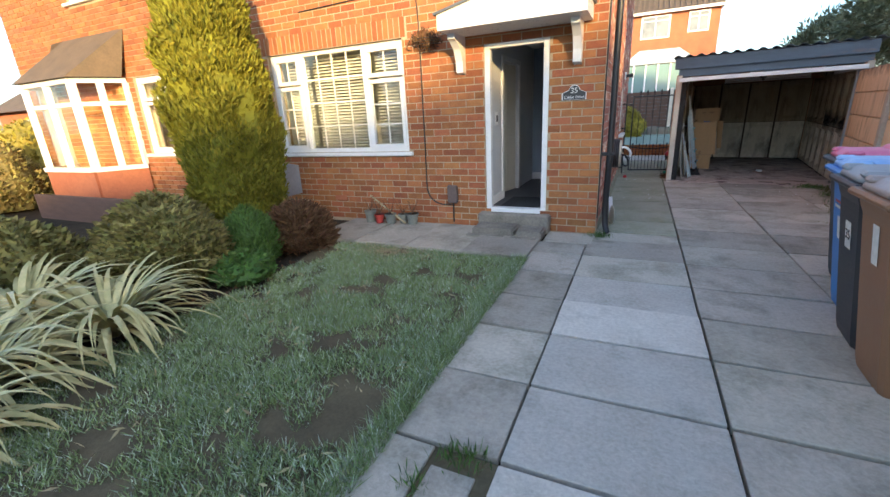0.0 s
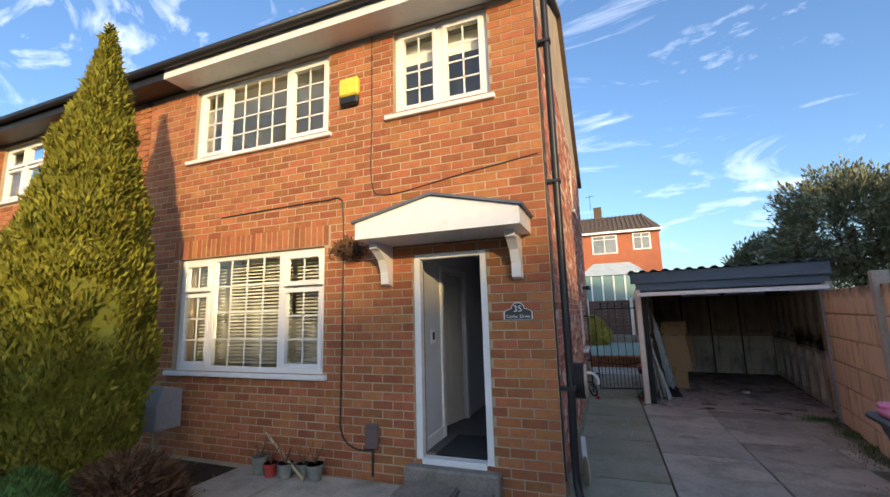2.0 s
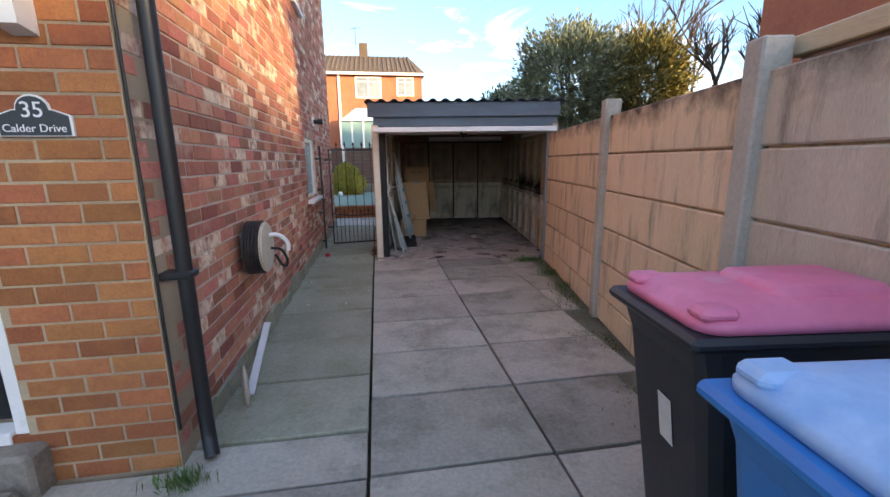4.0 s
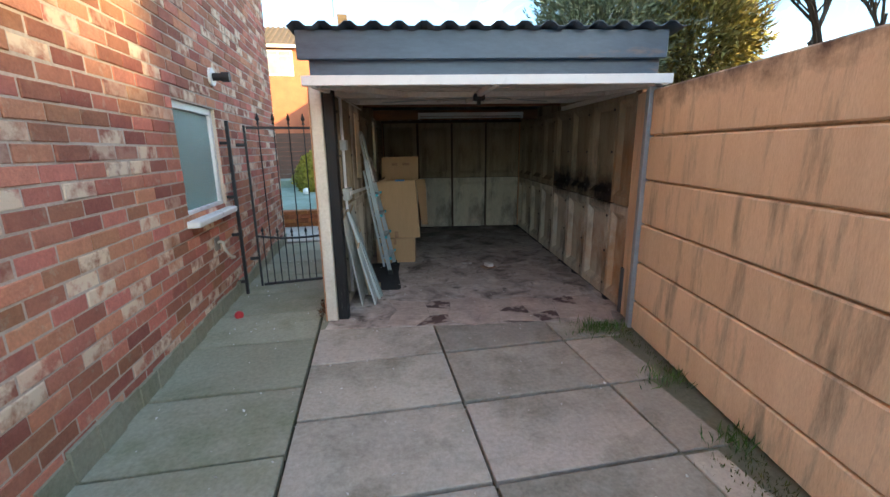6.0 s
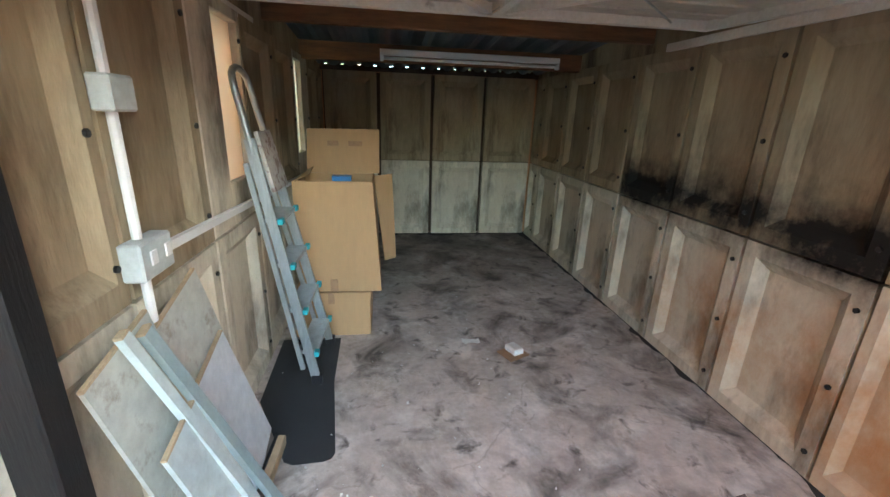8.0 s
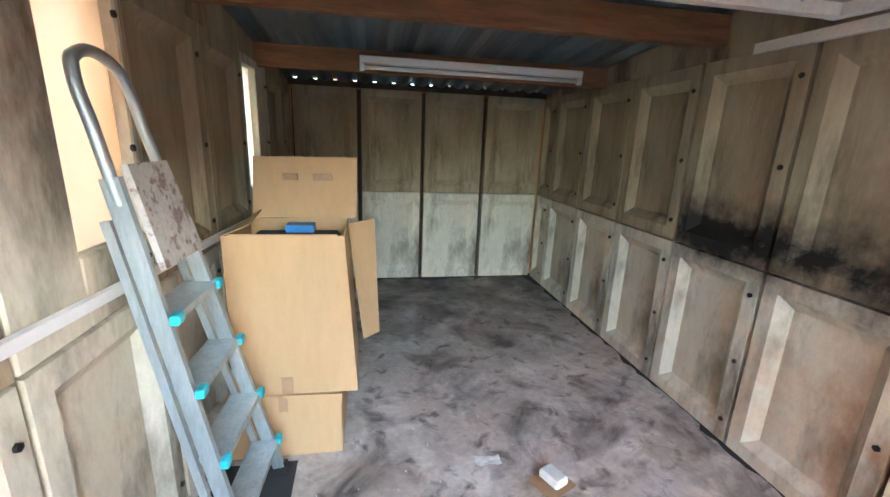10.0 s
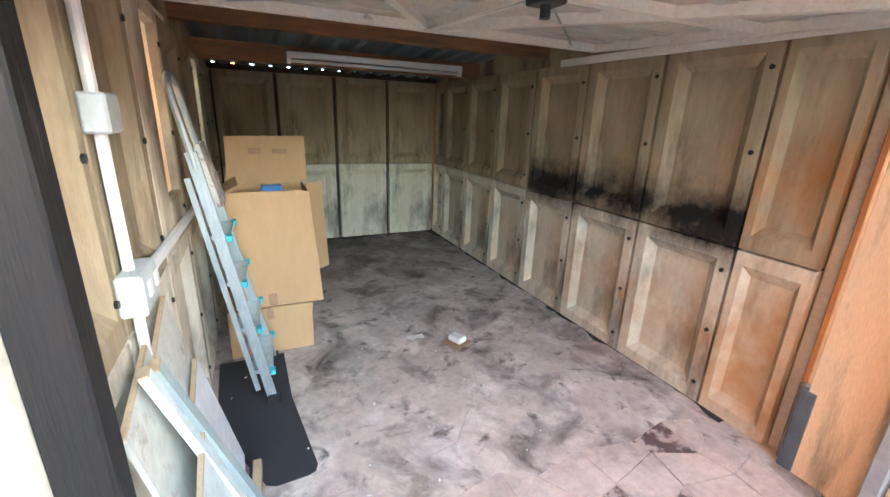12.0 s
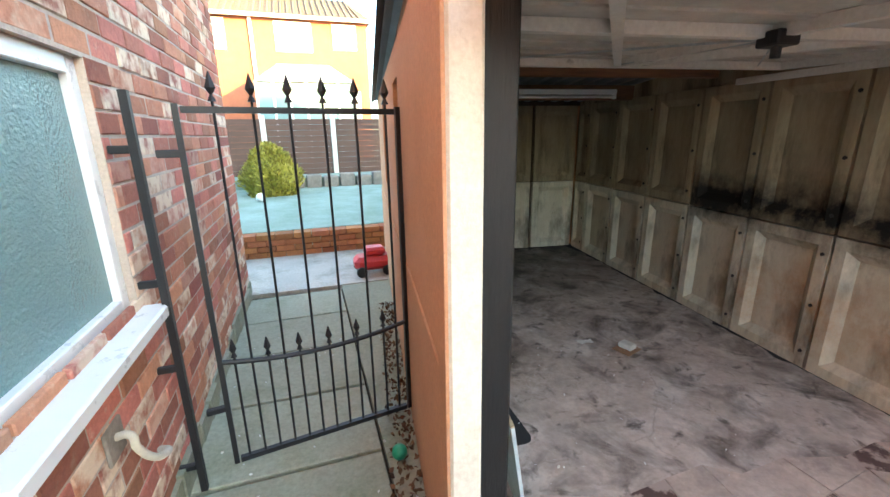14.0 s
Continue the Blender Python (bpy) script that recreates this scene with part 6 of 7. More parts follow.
def card_box():
    low = ginside("cardboard_box", "low closed cardboard box under the tall one", "cardboard box", 0.10, 1.815)
    bm = bmesh.new()
    block(bm, 0, 0.50, 0, 0.42, 0, 0.322, bevel=0.006)
    part("carton", bm, M_CARD, low)
    sheet("lid_flap", [(0.24, -0.004, 0.324), (0.505, -0.012, 0.322), (0.50, -0.016, 0.27), (0.30, -0.008, 0.29)], 0.005, M_CARD, low)
    part("tape", boxed(0.225, 0.265, -0.003, -0.0005, 0.24, 0.318), M_CARDDK, low, "brown packing tape")
    b = ginside("cardboard_box", "tall brown cardboard box with open flaps", "cardboard box", 0, 0)
    zb, zt = 0.332, 1.05
    lo = [(0.155, 1.815), (0.675, 1.805), (0.665, 2.24), (0.15, 2.25)]
    hi = [(0.145, 1.835), (0.628, 1.83), (0.628, 2.24), (0.15, 2.24)]
    for i in range(4):
        j = (i + 1) % 4
        sheet("side", [(*lo[j], zb), (*lo[i], zb), (*hi[i], zt), (*hi[j], zt)], 0.006, M_CARD, b)
    sheet("base", [(*p, zb + 0.006) for p in lo], 0.006, M_CARD, b)
    part("crease", boxed(0.16, 0.64, 1.828, 1.8285, 0.60, 0.604), M_CARDDK, b)
    part("tape", boxed(0.345, 0.395, 1.809, 1.8105, zb + 0.0, zb + 0.085), M_CARDDK, b, "brown packing tape")
    sheet("flap", [(0.665, 2.245, zt), (0.165, 2.245, zt), (0.178, 2.275, 1.345), (0.668, 2.275, 1.352)], 0.006, M_CARD, b)
    for u0, u1 in ((0.313, 0.384), (0.455, 0.55)):
        part("hand_hole", boxed(u0, u1, 2.252, 2.262, 1.235, 1.268), M_CARDDK, b)
    sheet("flap", [(0.635, 2.05, 1.06), (0.755, 2.20, 1.055), (0.78, 2.20, 0.43), (0.70, 2.08, 0.45)], 0.006, M_CARD, b)
    sheet("flap", [(0.146, 1.85, zt), (0.146, 2.22, zt), (0.22, 2.19, 1.10), (0.24, 1.90, 1.085)], 0.005, M_CARD, b)
    sheet("flap", [(0.17, 1.842, zt), (0.60, 1.838, zt), (0.56, 1.90, 1.035), (0.22, 1.90, 1.03)], 0.005, M_CARD, b)
    part("packing", boxed(0.19, 0.59, 1.88, 2.20, 0.86, 1.0, bevel=0.02), M_BITUMEN, b, "dark packing inside")
    part("blue_wrap", boxed(0.40, 0.52, 1.98, 2.06, 1.03, 1.062, m=pose(0, 0, 0, 0, 0, 1)), M_BLUE, b, "scrap of blue packaging")


card_box()


def boards():
    specs = (
        ("stained pale green board leaning on the garage wall", (0.035, 0.10, 0.84), (0.13, 0.27, 0), 0.30, 0.012, M_BOARDST),
        ("short white board leaning on the other boards", (0.135, 0.16, 0.58), (0.25, 0.27, 0), 0.22, 0.014, M_BOARDW),
        ("narrow grey-green strip leaning on the wall", (0.055, 0.215, 0.905), (0.27, 0.43, 0), 0.035, 0.022, M_BOARDW),
        ("narrow grey-green strip leaning on the wall", (0.058, 0.295, 0.87), (0.285, 0.50, 0), 0.045, 0.022, M_STRIP),
        ("stained cabinet back leaning on the wall", (0.03, 0.375, 0.816), (0.13, 0.575, 0), 0.36, 0.012, M_BOARDST),
        ("bare timber edge strip leaning on the wall", (0.05, 0.355, 0.812), (0.16, 0.555, 0), 0.032, 0.018, M_RAWWOOD),
        ("white cabinet panel leaning on the garage wall", (0.085, 0.465, 0.58), (0.178, 0.60, 0), 0.28, 0.014, M_BOARDWH),
    )
    for lb, top, foot, w, th, mt in specs:
        b = ginside("wall_board", lb, "board", foot[0], foot[1], group="boards leaning together")
        top = Vector(top) - Vector((foot[0], foot[1], 0))
        across = Vector((0, 1, 0)) - top.normalized() * top.normalized().y
        across.normalize()
        lift = Vector((0, 0, max(0.0, -across.z * w) + 0.004))
        body = sheet("panel", [lift, lift + across * w, top + lift + across * w, top + lift], th, mt, b)
        up = top.normalized() * 0.008
        sheet("edge", [top + lift, top + lift + across * w, top + lift + across * w + up, top + lift + up], th, M_RAWWOOD, b)
    t = ginside("timber_offcut", "short offcut of bare timber on the garage floor", "timber", 0.205, 0.60, turn=-2)
    part("offcut", boxed(0, 0.035, 0, 0.25, 0, 0.05, bevel=0.004), M_RAWWOOD, t)
    part("painted_face", boxed(-0.012, -0.001, 0.01, 0.25, 0, 0.052), M_BLACK, t, "black painted face")


boards()


def floor_bits():
    bm = bmesh.new()
    edge = [(0.30, 0.715), (0.43, 0.722), (0.462, 0.735), (0.475, 0.77), (0.41, 1.30), (0.40, 1.78), (0.03, 1.78), (0.05, 1.15), (0.26, 0.735)]
    lower, upper = ([bm.verts.new((u, v, z)) for u, v in edge] for z in (0.0075, 0.012))
    bm.faces.new(upper)
    bm.faces.new(lower[::-1])
    for i in range(len(edge)):
        j = (i + 1) % len(edge)
        bm.faces.new((lower[i], lower[j], upper[j], upper[i]))
    tagged(gpart("floor_felt", bm, M_BITUMEN, None), "sheet of black roofing felt on the garage floor", "felt sheet")
    p = ginside("paint_carton", "torn food carton on the garage floor", "litter", 1.52, 1.50, turn=25)
    part("flat", boxed(-0.08, 0.08, -0.07, 0.07, 0, 0.006), M_CARDDK, p)
    part("carton", boxed(-0.03, 0.05, -0.05, 0.06, 0.007, 0.05, bevel=0.01), M_LABEL, p)
    q = bmesh.new()
    bmesh.ops.create_grid(q, x_segments=6, y_segments=4, size=0.5)
    for v in q.verts:
        v.co = Vector((v.co.x * 0.12, v.co.y * 0.06, 0.012 + 0.008 * noise.noise(v.co * 9)))
    bmesh.ops.transform(q, matrix=GM @ pose(1.27, 1.66, 0.006), verts=q.verts)
    tagged(part("paper_scrap", q, M_LABEL), "crumpled scrap of white paper on the floor", "litter")
    # ragged near-black strips laid on the floor along two wall feet
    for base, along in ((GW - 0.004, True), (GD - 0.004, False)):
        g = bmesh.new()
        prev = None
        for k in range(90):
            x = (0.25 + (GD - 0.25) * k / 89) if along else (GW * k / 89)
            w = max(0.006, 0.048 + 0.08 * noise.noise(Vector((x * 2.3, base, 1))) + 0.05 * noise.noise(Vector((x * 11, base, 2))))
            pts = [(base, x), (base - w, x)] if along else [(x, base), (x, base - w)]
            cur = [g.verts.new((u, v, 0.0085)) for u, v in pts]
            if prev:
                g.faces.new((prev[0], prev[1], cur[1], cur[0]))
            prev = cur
        tagged(gpart("floor_grime", g, M_EDGEDARK, None), "ragged black strip along the foot of the wall", "grime", kind="stuff")
    # broken painted screed at the threshold
    rng = random.Random(3)
    s = empty("floor_screed", GM)
    tagged(s, "cracked reddish painted screed at the garage threshold", "floor patch")
    grid = {}
    for i in range(9):
        for j in range(4):
            grid[i, j] = (0.45 + 0.24 * i + rng.uniform(-0.085, 0.085), -0.20 + 0.19 * j + rng.uniform(-0.06, 0.06))
    for i in range(8):
        for j in range(3):
            gone = rng.random() < 0.15
            pts = [grid[i, j], grid[i + 1, j], grid[i + 1, j + 1], grid[i, j + 1]]
            cx, cy = sum(p[0] for p in pts) / 4, sum(p[1] for p in pts) / 4
            pts = [(cx + (x - cx) * 0.975, cy + (y - cy) * 0.965) for x, y in pts]
            bm = bmesh.new()
            a = [bm.verts.new((x, y, 0.0065)) for x, y in pts]
            b = [bm.verts.new((x, y, 0.008 if gone else 0.012)) for x, y in pts]
            bm.faces.new(b)
            for k in range(4):
                bm.faces.new((a[k], a[(k + 1) % 4], b[(k + 1) % 4], b[k]))
            part("screed_piece", bm, M_BAREPATCH if gone else M_REDFLOOR, s)


floor_bits()


def electrics():
    e = empty("socket_conduit", GM)
    tagged(e, "grey metal socket boxes on white conduit", "electric socket")
    for z0, z1 in ((0.1, 1.0), (1.11, 1.45), (1.54, 1.9)):
        bm = bmesh.new()
        rod(bm, (0.02, 0.45, z0), (0.02, 0.45, z1), 0.014, 8)
        part("conduit", bm, M_PAINT, e)
    bm = bmesh.new()
    bar(bm, (0.02, 0.55, 1.045), (0.02, 3.2, 0.93), 0.022, 0.03)
    part("trunking", bm, M_PAINT, e)
    part("socket_box", boxed(0.0, 0.06, 0.38, 0.55, 1.0, 1.11, bevel=0.006), M_SWITCH, e)
    for v in (0.5, 0.58):
        part("switch", boxed(0.061, 0.066, v - 0.08, v - 0.05, 1.04, 1.08), M_PAINT, e)
    part("junction_box", boxed(0.0, 0.055, 0.40, 0.51, 1.45, 1.54, bevel=0.006), M_SWITCH, e)


electrics()


def garage_windows():
    for k, o0, o1 in ((5, 0.25, 0.58), (2, 0.04, 0.32)):
        v0 = GD - 0.31 - 0.61 * k
        w = empty("garage_window", GM)
        structure(w, "narrow glazed opening high in the garage wall", "window")
        for dims in ((-0.07, 0.0, v0 + 0.002, v0 + o0, 0.935, GH), (-0.07, 0.0, v0 + o1, v0 + 0.608, 0.935, GH), (-0.07, 0.0, v0 + o0, v0 + o1, 0.935, 1.13), (-0.07, 0.0, v0 + o0, v0 + o1, 1.86, GH)):
            part("window_frame", boxed(*dims, bevel=0.006), M_CONC, w)
        p = part("pane", boxed(-0.045, -0.041, v0 + o0, v0 + o1, 1.13, 1.86), M_CREAMGLASS, w)
        p.visible_shadow = False


garage_windows()


def bolts():
    b = empty("panel_bolts", GM)
    tagged(b, "rusty bolt heads holding the garage panels together", "bolts")
    n = 0
    for k in range(7):
        for z in (0.12, 0.45, 0.8, 1.05, 1.4, 1.78):
            v = GD - 0.31 - 0.61 * k + 0.045
            bm = bmesh.new()
            rod(bm, (GW, v, z), (GW - 0.009, v, z), 0.012, 6)
            part("bolt", bm, M_IRON, b)
            bm = bmesh.new()
            rod(bm, (0, v - 0.09, z), (0.009, v - 0.09, z), 0.011, 6)
            part("bolt", bm, M_IRON, b)


bolts()

# rust, soot and track on the right side of the mouth
gbox("track_foot", (GW - 0.06, GW - 0.02, -0.09, -0.03, 0.0, 0.42), M_SHEET, shell, "bent galvanised door guide", bevel=0.003)


# ---- back garden ----
def back_garden():
    structure(part("patio", boxed(-4, 5.5, 8.3, 9.72, -0.06, 0.004), M_SLAB), "pale paved patio behind the house", "patio")
    structure(part("garden_lawn", boxed(-6, 5.5, 9.94, 15.2, -0.06, 0.32), M_FROSTLAWN), "frost covered raised back lawn", "lawn")
    w = empty("garden_wall")
    structure(w, "low red brick retaining wall of the back lawn", "wall")
    for c in range(4):
        for k in range(28):
            x = -1.0 + 0.235 * k + (0.117 if c % 2 else 0)
            if x > 4.6:
                continue
            ob = part("brick", boxed(x, x + 0.225, 9.72, 9.93, 0.08 * c + 0.003, 0.08 * c + 0.074, bevel=0.003), M_BRICK, w)
    f = empty("back_fence")
    tagged(f, "brown timber panel fence with concrete posts", "fence")
    for k in range(6):
        x = -5.0 + 1.83 * k
        part("fence_post", boxed(x - 0.06, x + 0.06, 16.4, 16.52, 0.3, 2.15, bevel=0.008), M_CREAM, f)
        for j in range(10):
            part("slat", boxed(x + 0.07, x + 1.76, 16.44 + 0.01 * (j % 2), 16.47 + 0.01 * (j % 2), 0.55 + 0.15 * j, 0.695 + 0.15 * j), M_FENCEWOOD, f)
    structure(part("garden_terrace", boxed(-9, 14, 15.2, 40, -0.06, 0.55), M_FROSTLAWN), "rising frosty ground behind the back lawn", "ground")
    for k in range(9):
        bm = bmesh.new()
        x = 0.2 + 0.42 * k
        block(bm, x, x + 0.38, 15.0, 15.25, 0.25, 0.62 + 0.05 * math.sin(k * 3), bevel=0.03)
        tagged(part("edging_stone", bm, M_STEP), "rough stone block edging the raised bed", "edging stone", group="stones edging the bed")
    bush("golden_bush", "round yellow-green evergreen bush on the back lawn", 0.72, 14.0, dome(0.60), 1.15, 6500, 0.085, 0.035, M_GOLD, 21, z0=0.3, lift=0.45, amt=0.42, scale=3.4, depth=0.35)
    b = bmesh.new()
    bmesh.ops.create_uvsphere(b, u_segments=14, v_segments=9, radius=0.09, matrix=Matrix.Translation((0.55, 13.0, 0.40)))
    tagged(part("white_ball", b, M_WHITE, None, "", True), "white play ball lying on the frosty lawn", "ball")
    toy = empty("red_toy_car", pose(2.12, 8.6, 0.005))
    tagged(toy, "red plastic ride-on toy on the patio", "toy")
    part("body", boxed(-0.22, 0.22, -0.14, 0.14, 0.06, 0.22, bevel=0.05), M_RED, toy)
    part("seat", boxed(-0.1, 0.14, -0.1, 0.1, 0.221, 0.32, bevel=0.03), M_RED, toy)
    for s in (-0.15, 0.15):
        for t in (-0.15, 0.15):
            bm = bmesh.new()
            rod(bm, (s, t - 0.02, 0.06), (s, t + 0.02, 0.06), 0.06, 14)
            part("wheel", bm, M_BLACK, toy)
    rng = np.random.default_rng(31)
    n = 600
    x, y = rng.uniform(1.62, 1.86, n), rng.uniform(4.9, 7.6, n)
    x = 1.79 + 0.139 * (y - 4.8) - rng.uniform(0.02, 0.16, n)
    V, Fc = leaf_cloud(rng, np.stack([x, y, rng.uniform(0.005, 0.03, n)], 1), np.tile([0, 0, 0.1], (n, 1)), 0.035, 0.022, 0.0)
    tagged(raw("dry_leaves", V, Fc, M_DEAD), "dry russet leaves swept along the garage wall", "leaf litter", kind="stuff")
    n = 260
    x, y = rng.uniform(0.9, 3.6, n), rng.uniform(2.5, 7.2, n)
    V, Fc = leaf_cloud(rng, np.stack([x, y, np.full(n, 0.008)], 1), np.tile([0, 0, 0.05], (n, 1)), 0.018, 0.012, 0.0)
    tagged(raw("pale_petals", V, Fc, M_LABEL), "pale scattered specks on the slabs", "litter", kind="stuff")


back_garden()


M_FARPANE = material("curtained_pane", (0.26, 0.29, 0.31), (0.13, 0.15, 0.17), rough=0.15, grain=3, blotch=1.2, bump=0)


def far_house():
    h = empty("far_house", pose(0, 25, 0))
    tagged(h, "orange brick house with brown tiled roof beyond the gardens", "house")
    x0, x1, ze = -6.5, 4.75, 6.6
    part("wall", boxed(x0, x1, 0, 7, 0.5, ze), M_FARBRICK, h)
    bm = bmesh.new()
    vs = [bm.verts.new(p) for p in ((x0 - 0.3, -0.3, ze), (x1 + 0.2, -0.3, ze), (x1 + 0.2, 7.3, ze), (x0 - 0.3, 7.3, ze), (x0 - 0.3, 3.5, ze + 1.75), (x1 - 0.5, 3.5, ze + 1.75))]
    for f in ((0, 1, 5, 4), (2, 3, 4, 5), (1, 2, 5), (0, 4, 3), (0, 3, 2, 1)):
        bm.faces.new([vs[i] for i in f])
    part("roof", bm, M_TILE, h)
    for k in range(40):
        x = x0 + (x1 - x0) * k / 40
        bm = bmesh.new()
        bar(bm, (x, -0.28, ze + 0.03), (min(x, x1 - 0.6), 3.45, ze + 1.78), 0.08, 0.05)
        part("tile_roll", bm, M_TILE, h)
    part("fascia", boxed(x0 - 0.3, x1 + 0.2, -0.36, -0.3, ze - 0.12, ze + 0.02), M_WHITE, h)
    part("chimney", boxed(1.0, 1.55, 3.2, 3.8, ze + 1.2, ze + 2.5), M_BARK, h)
    bm = bmesh.new()
    rod(bm, (0.8, 3.5, ze + 2.4), (0.8, 3.5, ze + 3.6), 0.02, 6)
    rod(bm, (0.5, 3.5, ze + 3.4), (1.1, 3.5, ze + 3.5), 0.015, 6)
    part("aerial", bm, M_IRON, h)
    part("drain_pipe", boxed(-0.25, -0.12, -0.12, -0.01, 1.0, ze - 0.1), M_WHITE, h)
    for a, b, c, d in ((0.75, 2.3, 5.2, 6.42), (3.2, 4.25, 5.35, 6.42), (-2.6, -1.2, 5.2, 6.42), (3.2, 4.3, 2.2, 3.6)):
        w = part("window", boxed(a, b, -0.05, 0.02, c, d), M_WHITE, h)
        n = 2
        for k in range(n):
            ww = (b - a - 0.12) / n
            part("pane", boxed(a + 0.06 + ww * k + 0.03, a + 0.06 + ww * (k + 1) - 0.03, -0.056, -0.051, c + 0.08, d - 0.3), M_FARPANE, w)
            part("pane", boxed(a + 0.06 + ww * k + 0.03, a + 0.06 + ww * (k + 1) - 0.03, -0.056, -0.051, d - 0.25, d - 0.06), M_FARPANE, w)
    c = empty("conservatory", pose(1.8, 22.4, 0))
    tagged(c, "white framed conservatory behind the far house", "conservatory")
    bm = bmesh.new()
    vs = [bm.verts.new(p) for p in ((-1.8, -1.2, 3.55), (1.8, -1.2, 3.55), (1.8, 2.5, 3.55), (-1.8, 2.5, 3.55), (-1.0, 0.6, 4.4), (1.0, 0.6, 4.4))]
    for f in ((0, 1, 5, 4), (2, 3, 4, 5), (1, 2, 5), (0, 4, 3), (0, 3, 2, 1)):
        bm.faces.new([vs[i] for i in f])
    part("roof", bm, M_BOARDW, c)
    for k in range(7):
        x = -1.75 + 0.58 * k
        part("post", boxed(x - 0.04, x + 0.04, -1.2, -1.1, 0.5, 3.55), M_WHITE, c)
    part("glazing", boxed(-1.7, 1.7, -1.15, -1.13, 0.5, 3.5), M_FROST, c)


far_house()

# ---- trees beyond the fence ----
def big_tree(cx, cy, r, zc, rz, n, mat, seed, label):
    rng = np.random.default_rng(seed)
    t = empty("evergreen_tree", pose(cx, cy, -0.1))
    tagged(t, label, "tree", group="evergreens behind the fence")
    u = rng.normal(0, 1, (n, 3))
    u /= np.linalg.norm(u, axis=1, keepdims=True)
    lump = 0.98 + bumpy(u * 2.2, 1.0, 0.35, seed) + bumpy(u * 7, 1.0, 0.26, seed + 3)
    p = u * (r, r, rz) * lump[:, None] * (1 - rng.uniform(0, 0.4, n)[:, None]) + (0, 0, zc)
    V, Fc = leaf_cloud(rng, p, u, 0.15, 0.045, 0.25)
    raw("crown", V, Fc, mat, t)
    bm = bmesh.new()
    rod(bm, (0, 0, 0), (0, 0, zc), 0.2, 8, 0.1)
    for k in range(5):
        a = k * 1.3
        rod(bm, (0, 0, zc * 0.6), (r * 0.6 * math.cos(a), r * 0.6 * math.sin(a), zc + 0.3 * rz), 0.07, 6, 0.02)
    part("trunk", bm, M_BARK, t)


big_tree(7.8, 11.0, 1.8, 3.8, 1.7, 26000, M_LEAF, 41, "dark green evergreen tree behind the concrete fence")
big_tree(9.6, 10.4, 1.5, 3.75, 1.5, 21000, M_MIXLEAF, 42, "yellowish evergreen tree behind the concrete fence")
big_tree(6.2, 13.0, 1.0, 2.8, 1.15, 9000, M_LEAF, 43, "dark green evergreen tree behind the concrete fence")


def bare_tree(cx, cy, h, seed):
    rng = random.Random(seed)
    t = empty("bare_tree", pose(cx, cy, -0.1))
    tagged(t, "leafless winter tree with fine pale twigs", "tree", group="bare trees behind the fence")
    bm = bmesh.new()

    def grow(p, d, l, r, k):
        q = p + d * l
        rod(bm, p, q, r, 5, r * 0.65)
        if k == 0:
            return
        for i in range(3):
            e = (d + Vector((rng.uniform(-1, 1), rng.uniform(-1, 1), rng.uniform(-0.2, 0.6))) * 0.65).normalized()
            grow(p + d * l * rng.uniform(0.5, 1.0), e, l * rng.uniform(0.55, 0.8), r * 0.6, k - 1)

    grow(Vector((0, 0, 0)), Vector((0, 0, 1)), h * 0.38, 0.13, 5)
    part("trunk", bm, M_BARK, t)


bare_tree(12.2, 12.5, 8.5, 5)
bare_tree(10.5, 7.5, 7.0, 7)


M_TANBOARD = material("tan_board", (0.62, 0.50, 0.33), (0.50, 0.39, 0.25), rough=0.75, grain=30, blotch=3, bump=0.1, stretch=(0.5, 4, 4))


# ---- neighbours ----
def right_neighbour():
    n = empty("neighbour_house", pose(7.4, 0, 0))
    tagged(n, "dark red brick gable wall of the next house", "house")
    part("wall", boxed(0, 6, -4.6, 4.1, -0.1, 5.4), M_FARBRICK, n)
    bm = bmesh.new()
    vs = [bm.verts.new(p) for p in ((-0.15, -4.95, 5.35), (6, -4.95, 5.35), (6, 4.45, 5.35), (-0.15, 4.45, 5.35), (-0.15, -0.25, 7.7), (6, -0.25, 7.7))]
    for f in ((0, 1, 5, 4), (2, 3, 4, 5), (1, 2, 5), (0, 4, 3), (0, 3, 2, 1)):
        bm.faces.new([vs[i] for i in f])
    part("roof", bm, M_TILE, n)
    # low outbuilding right behind the fence
    g = empty("neighbour_outbuilding", FM)
    tagged(g, "roughcast outbuilding wall with a cream coping behind the fence", "outbuilding")
    part("wall", boxed(-9.5, -4.16, -2.4, -0.12, -0.1, 1.90), M_ROUGHCAST, g)
    part("coping", boxed(-9.55, -4.12, -2.45, -0.09, 1.901, 1.985, bevel=0.006), M_TANBOARD, g, "cream painted coping board")


right_neighbour()


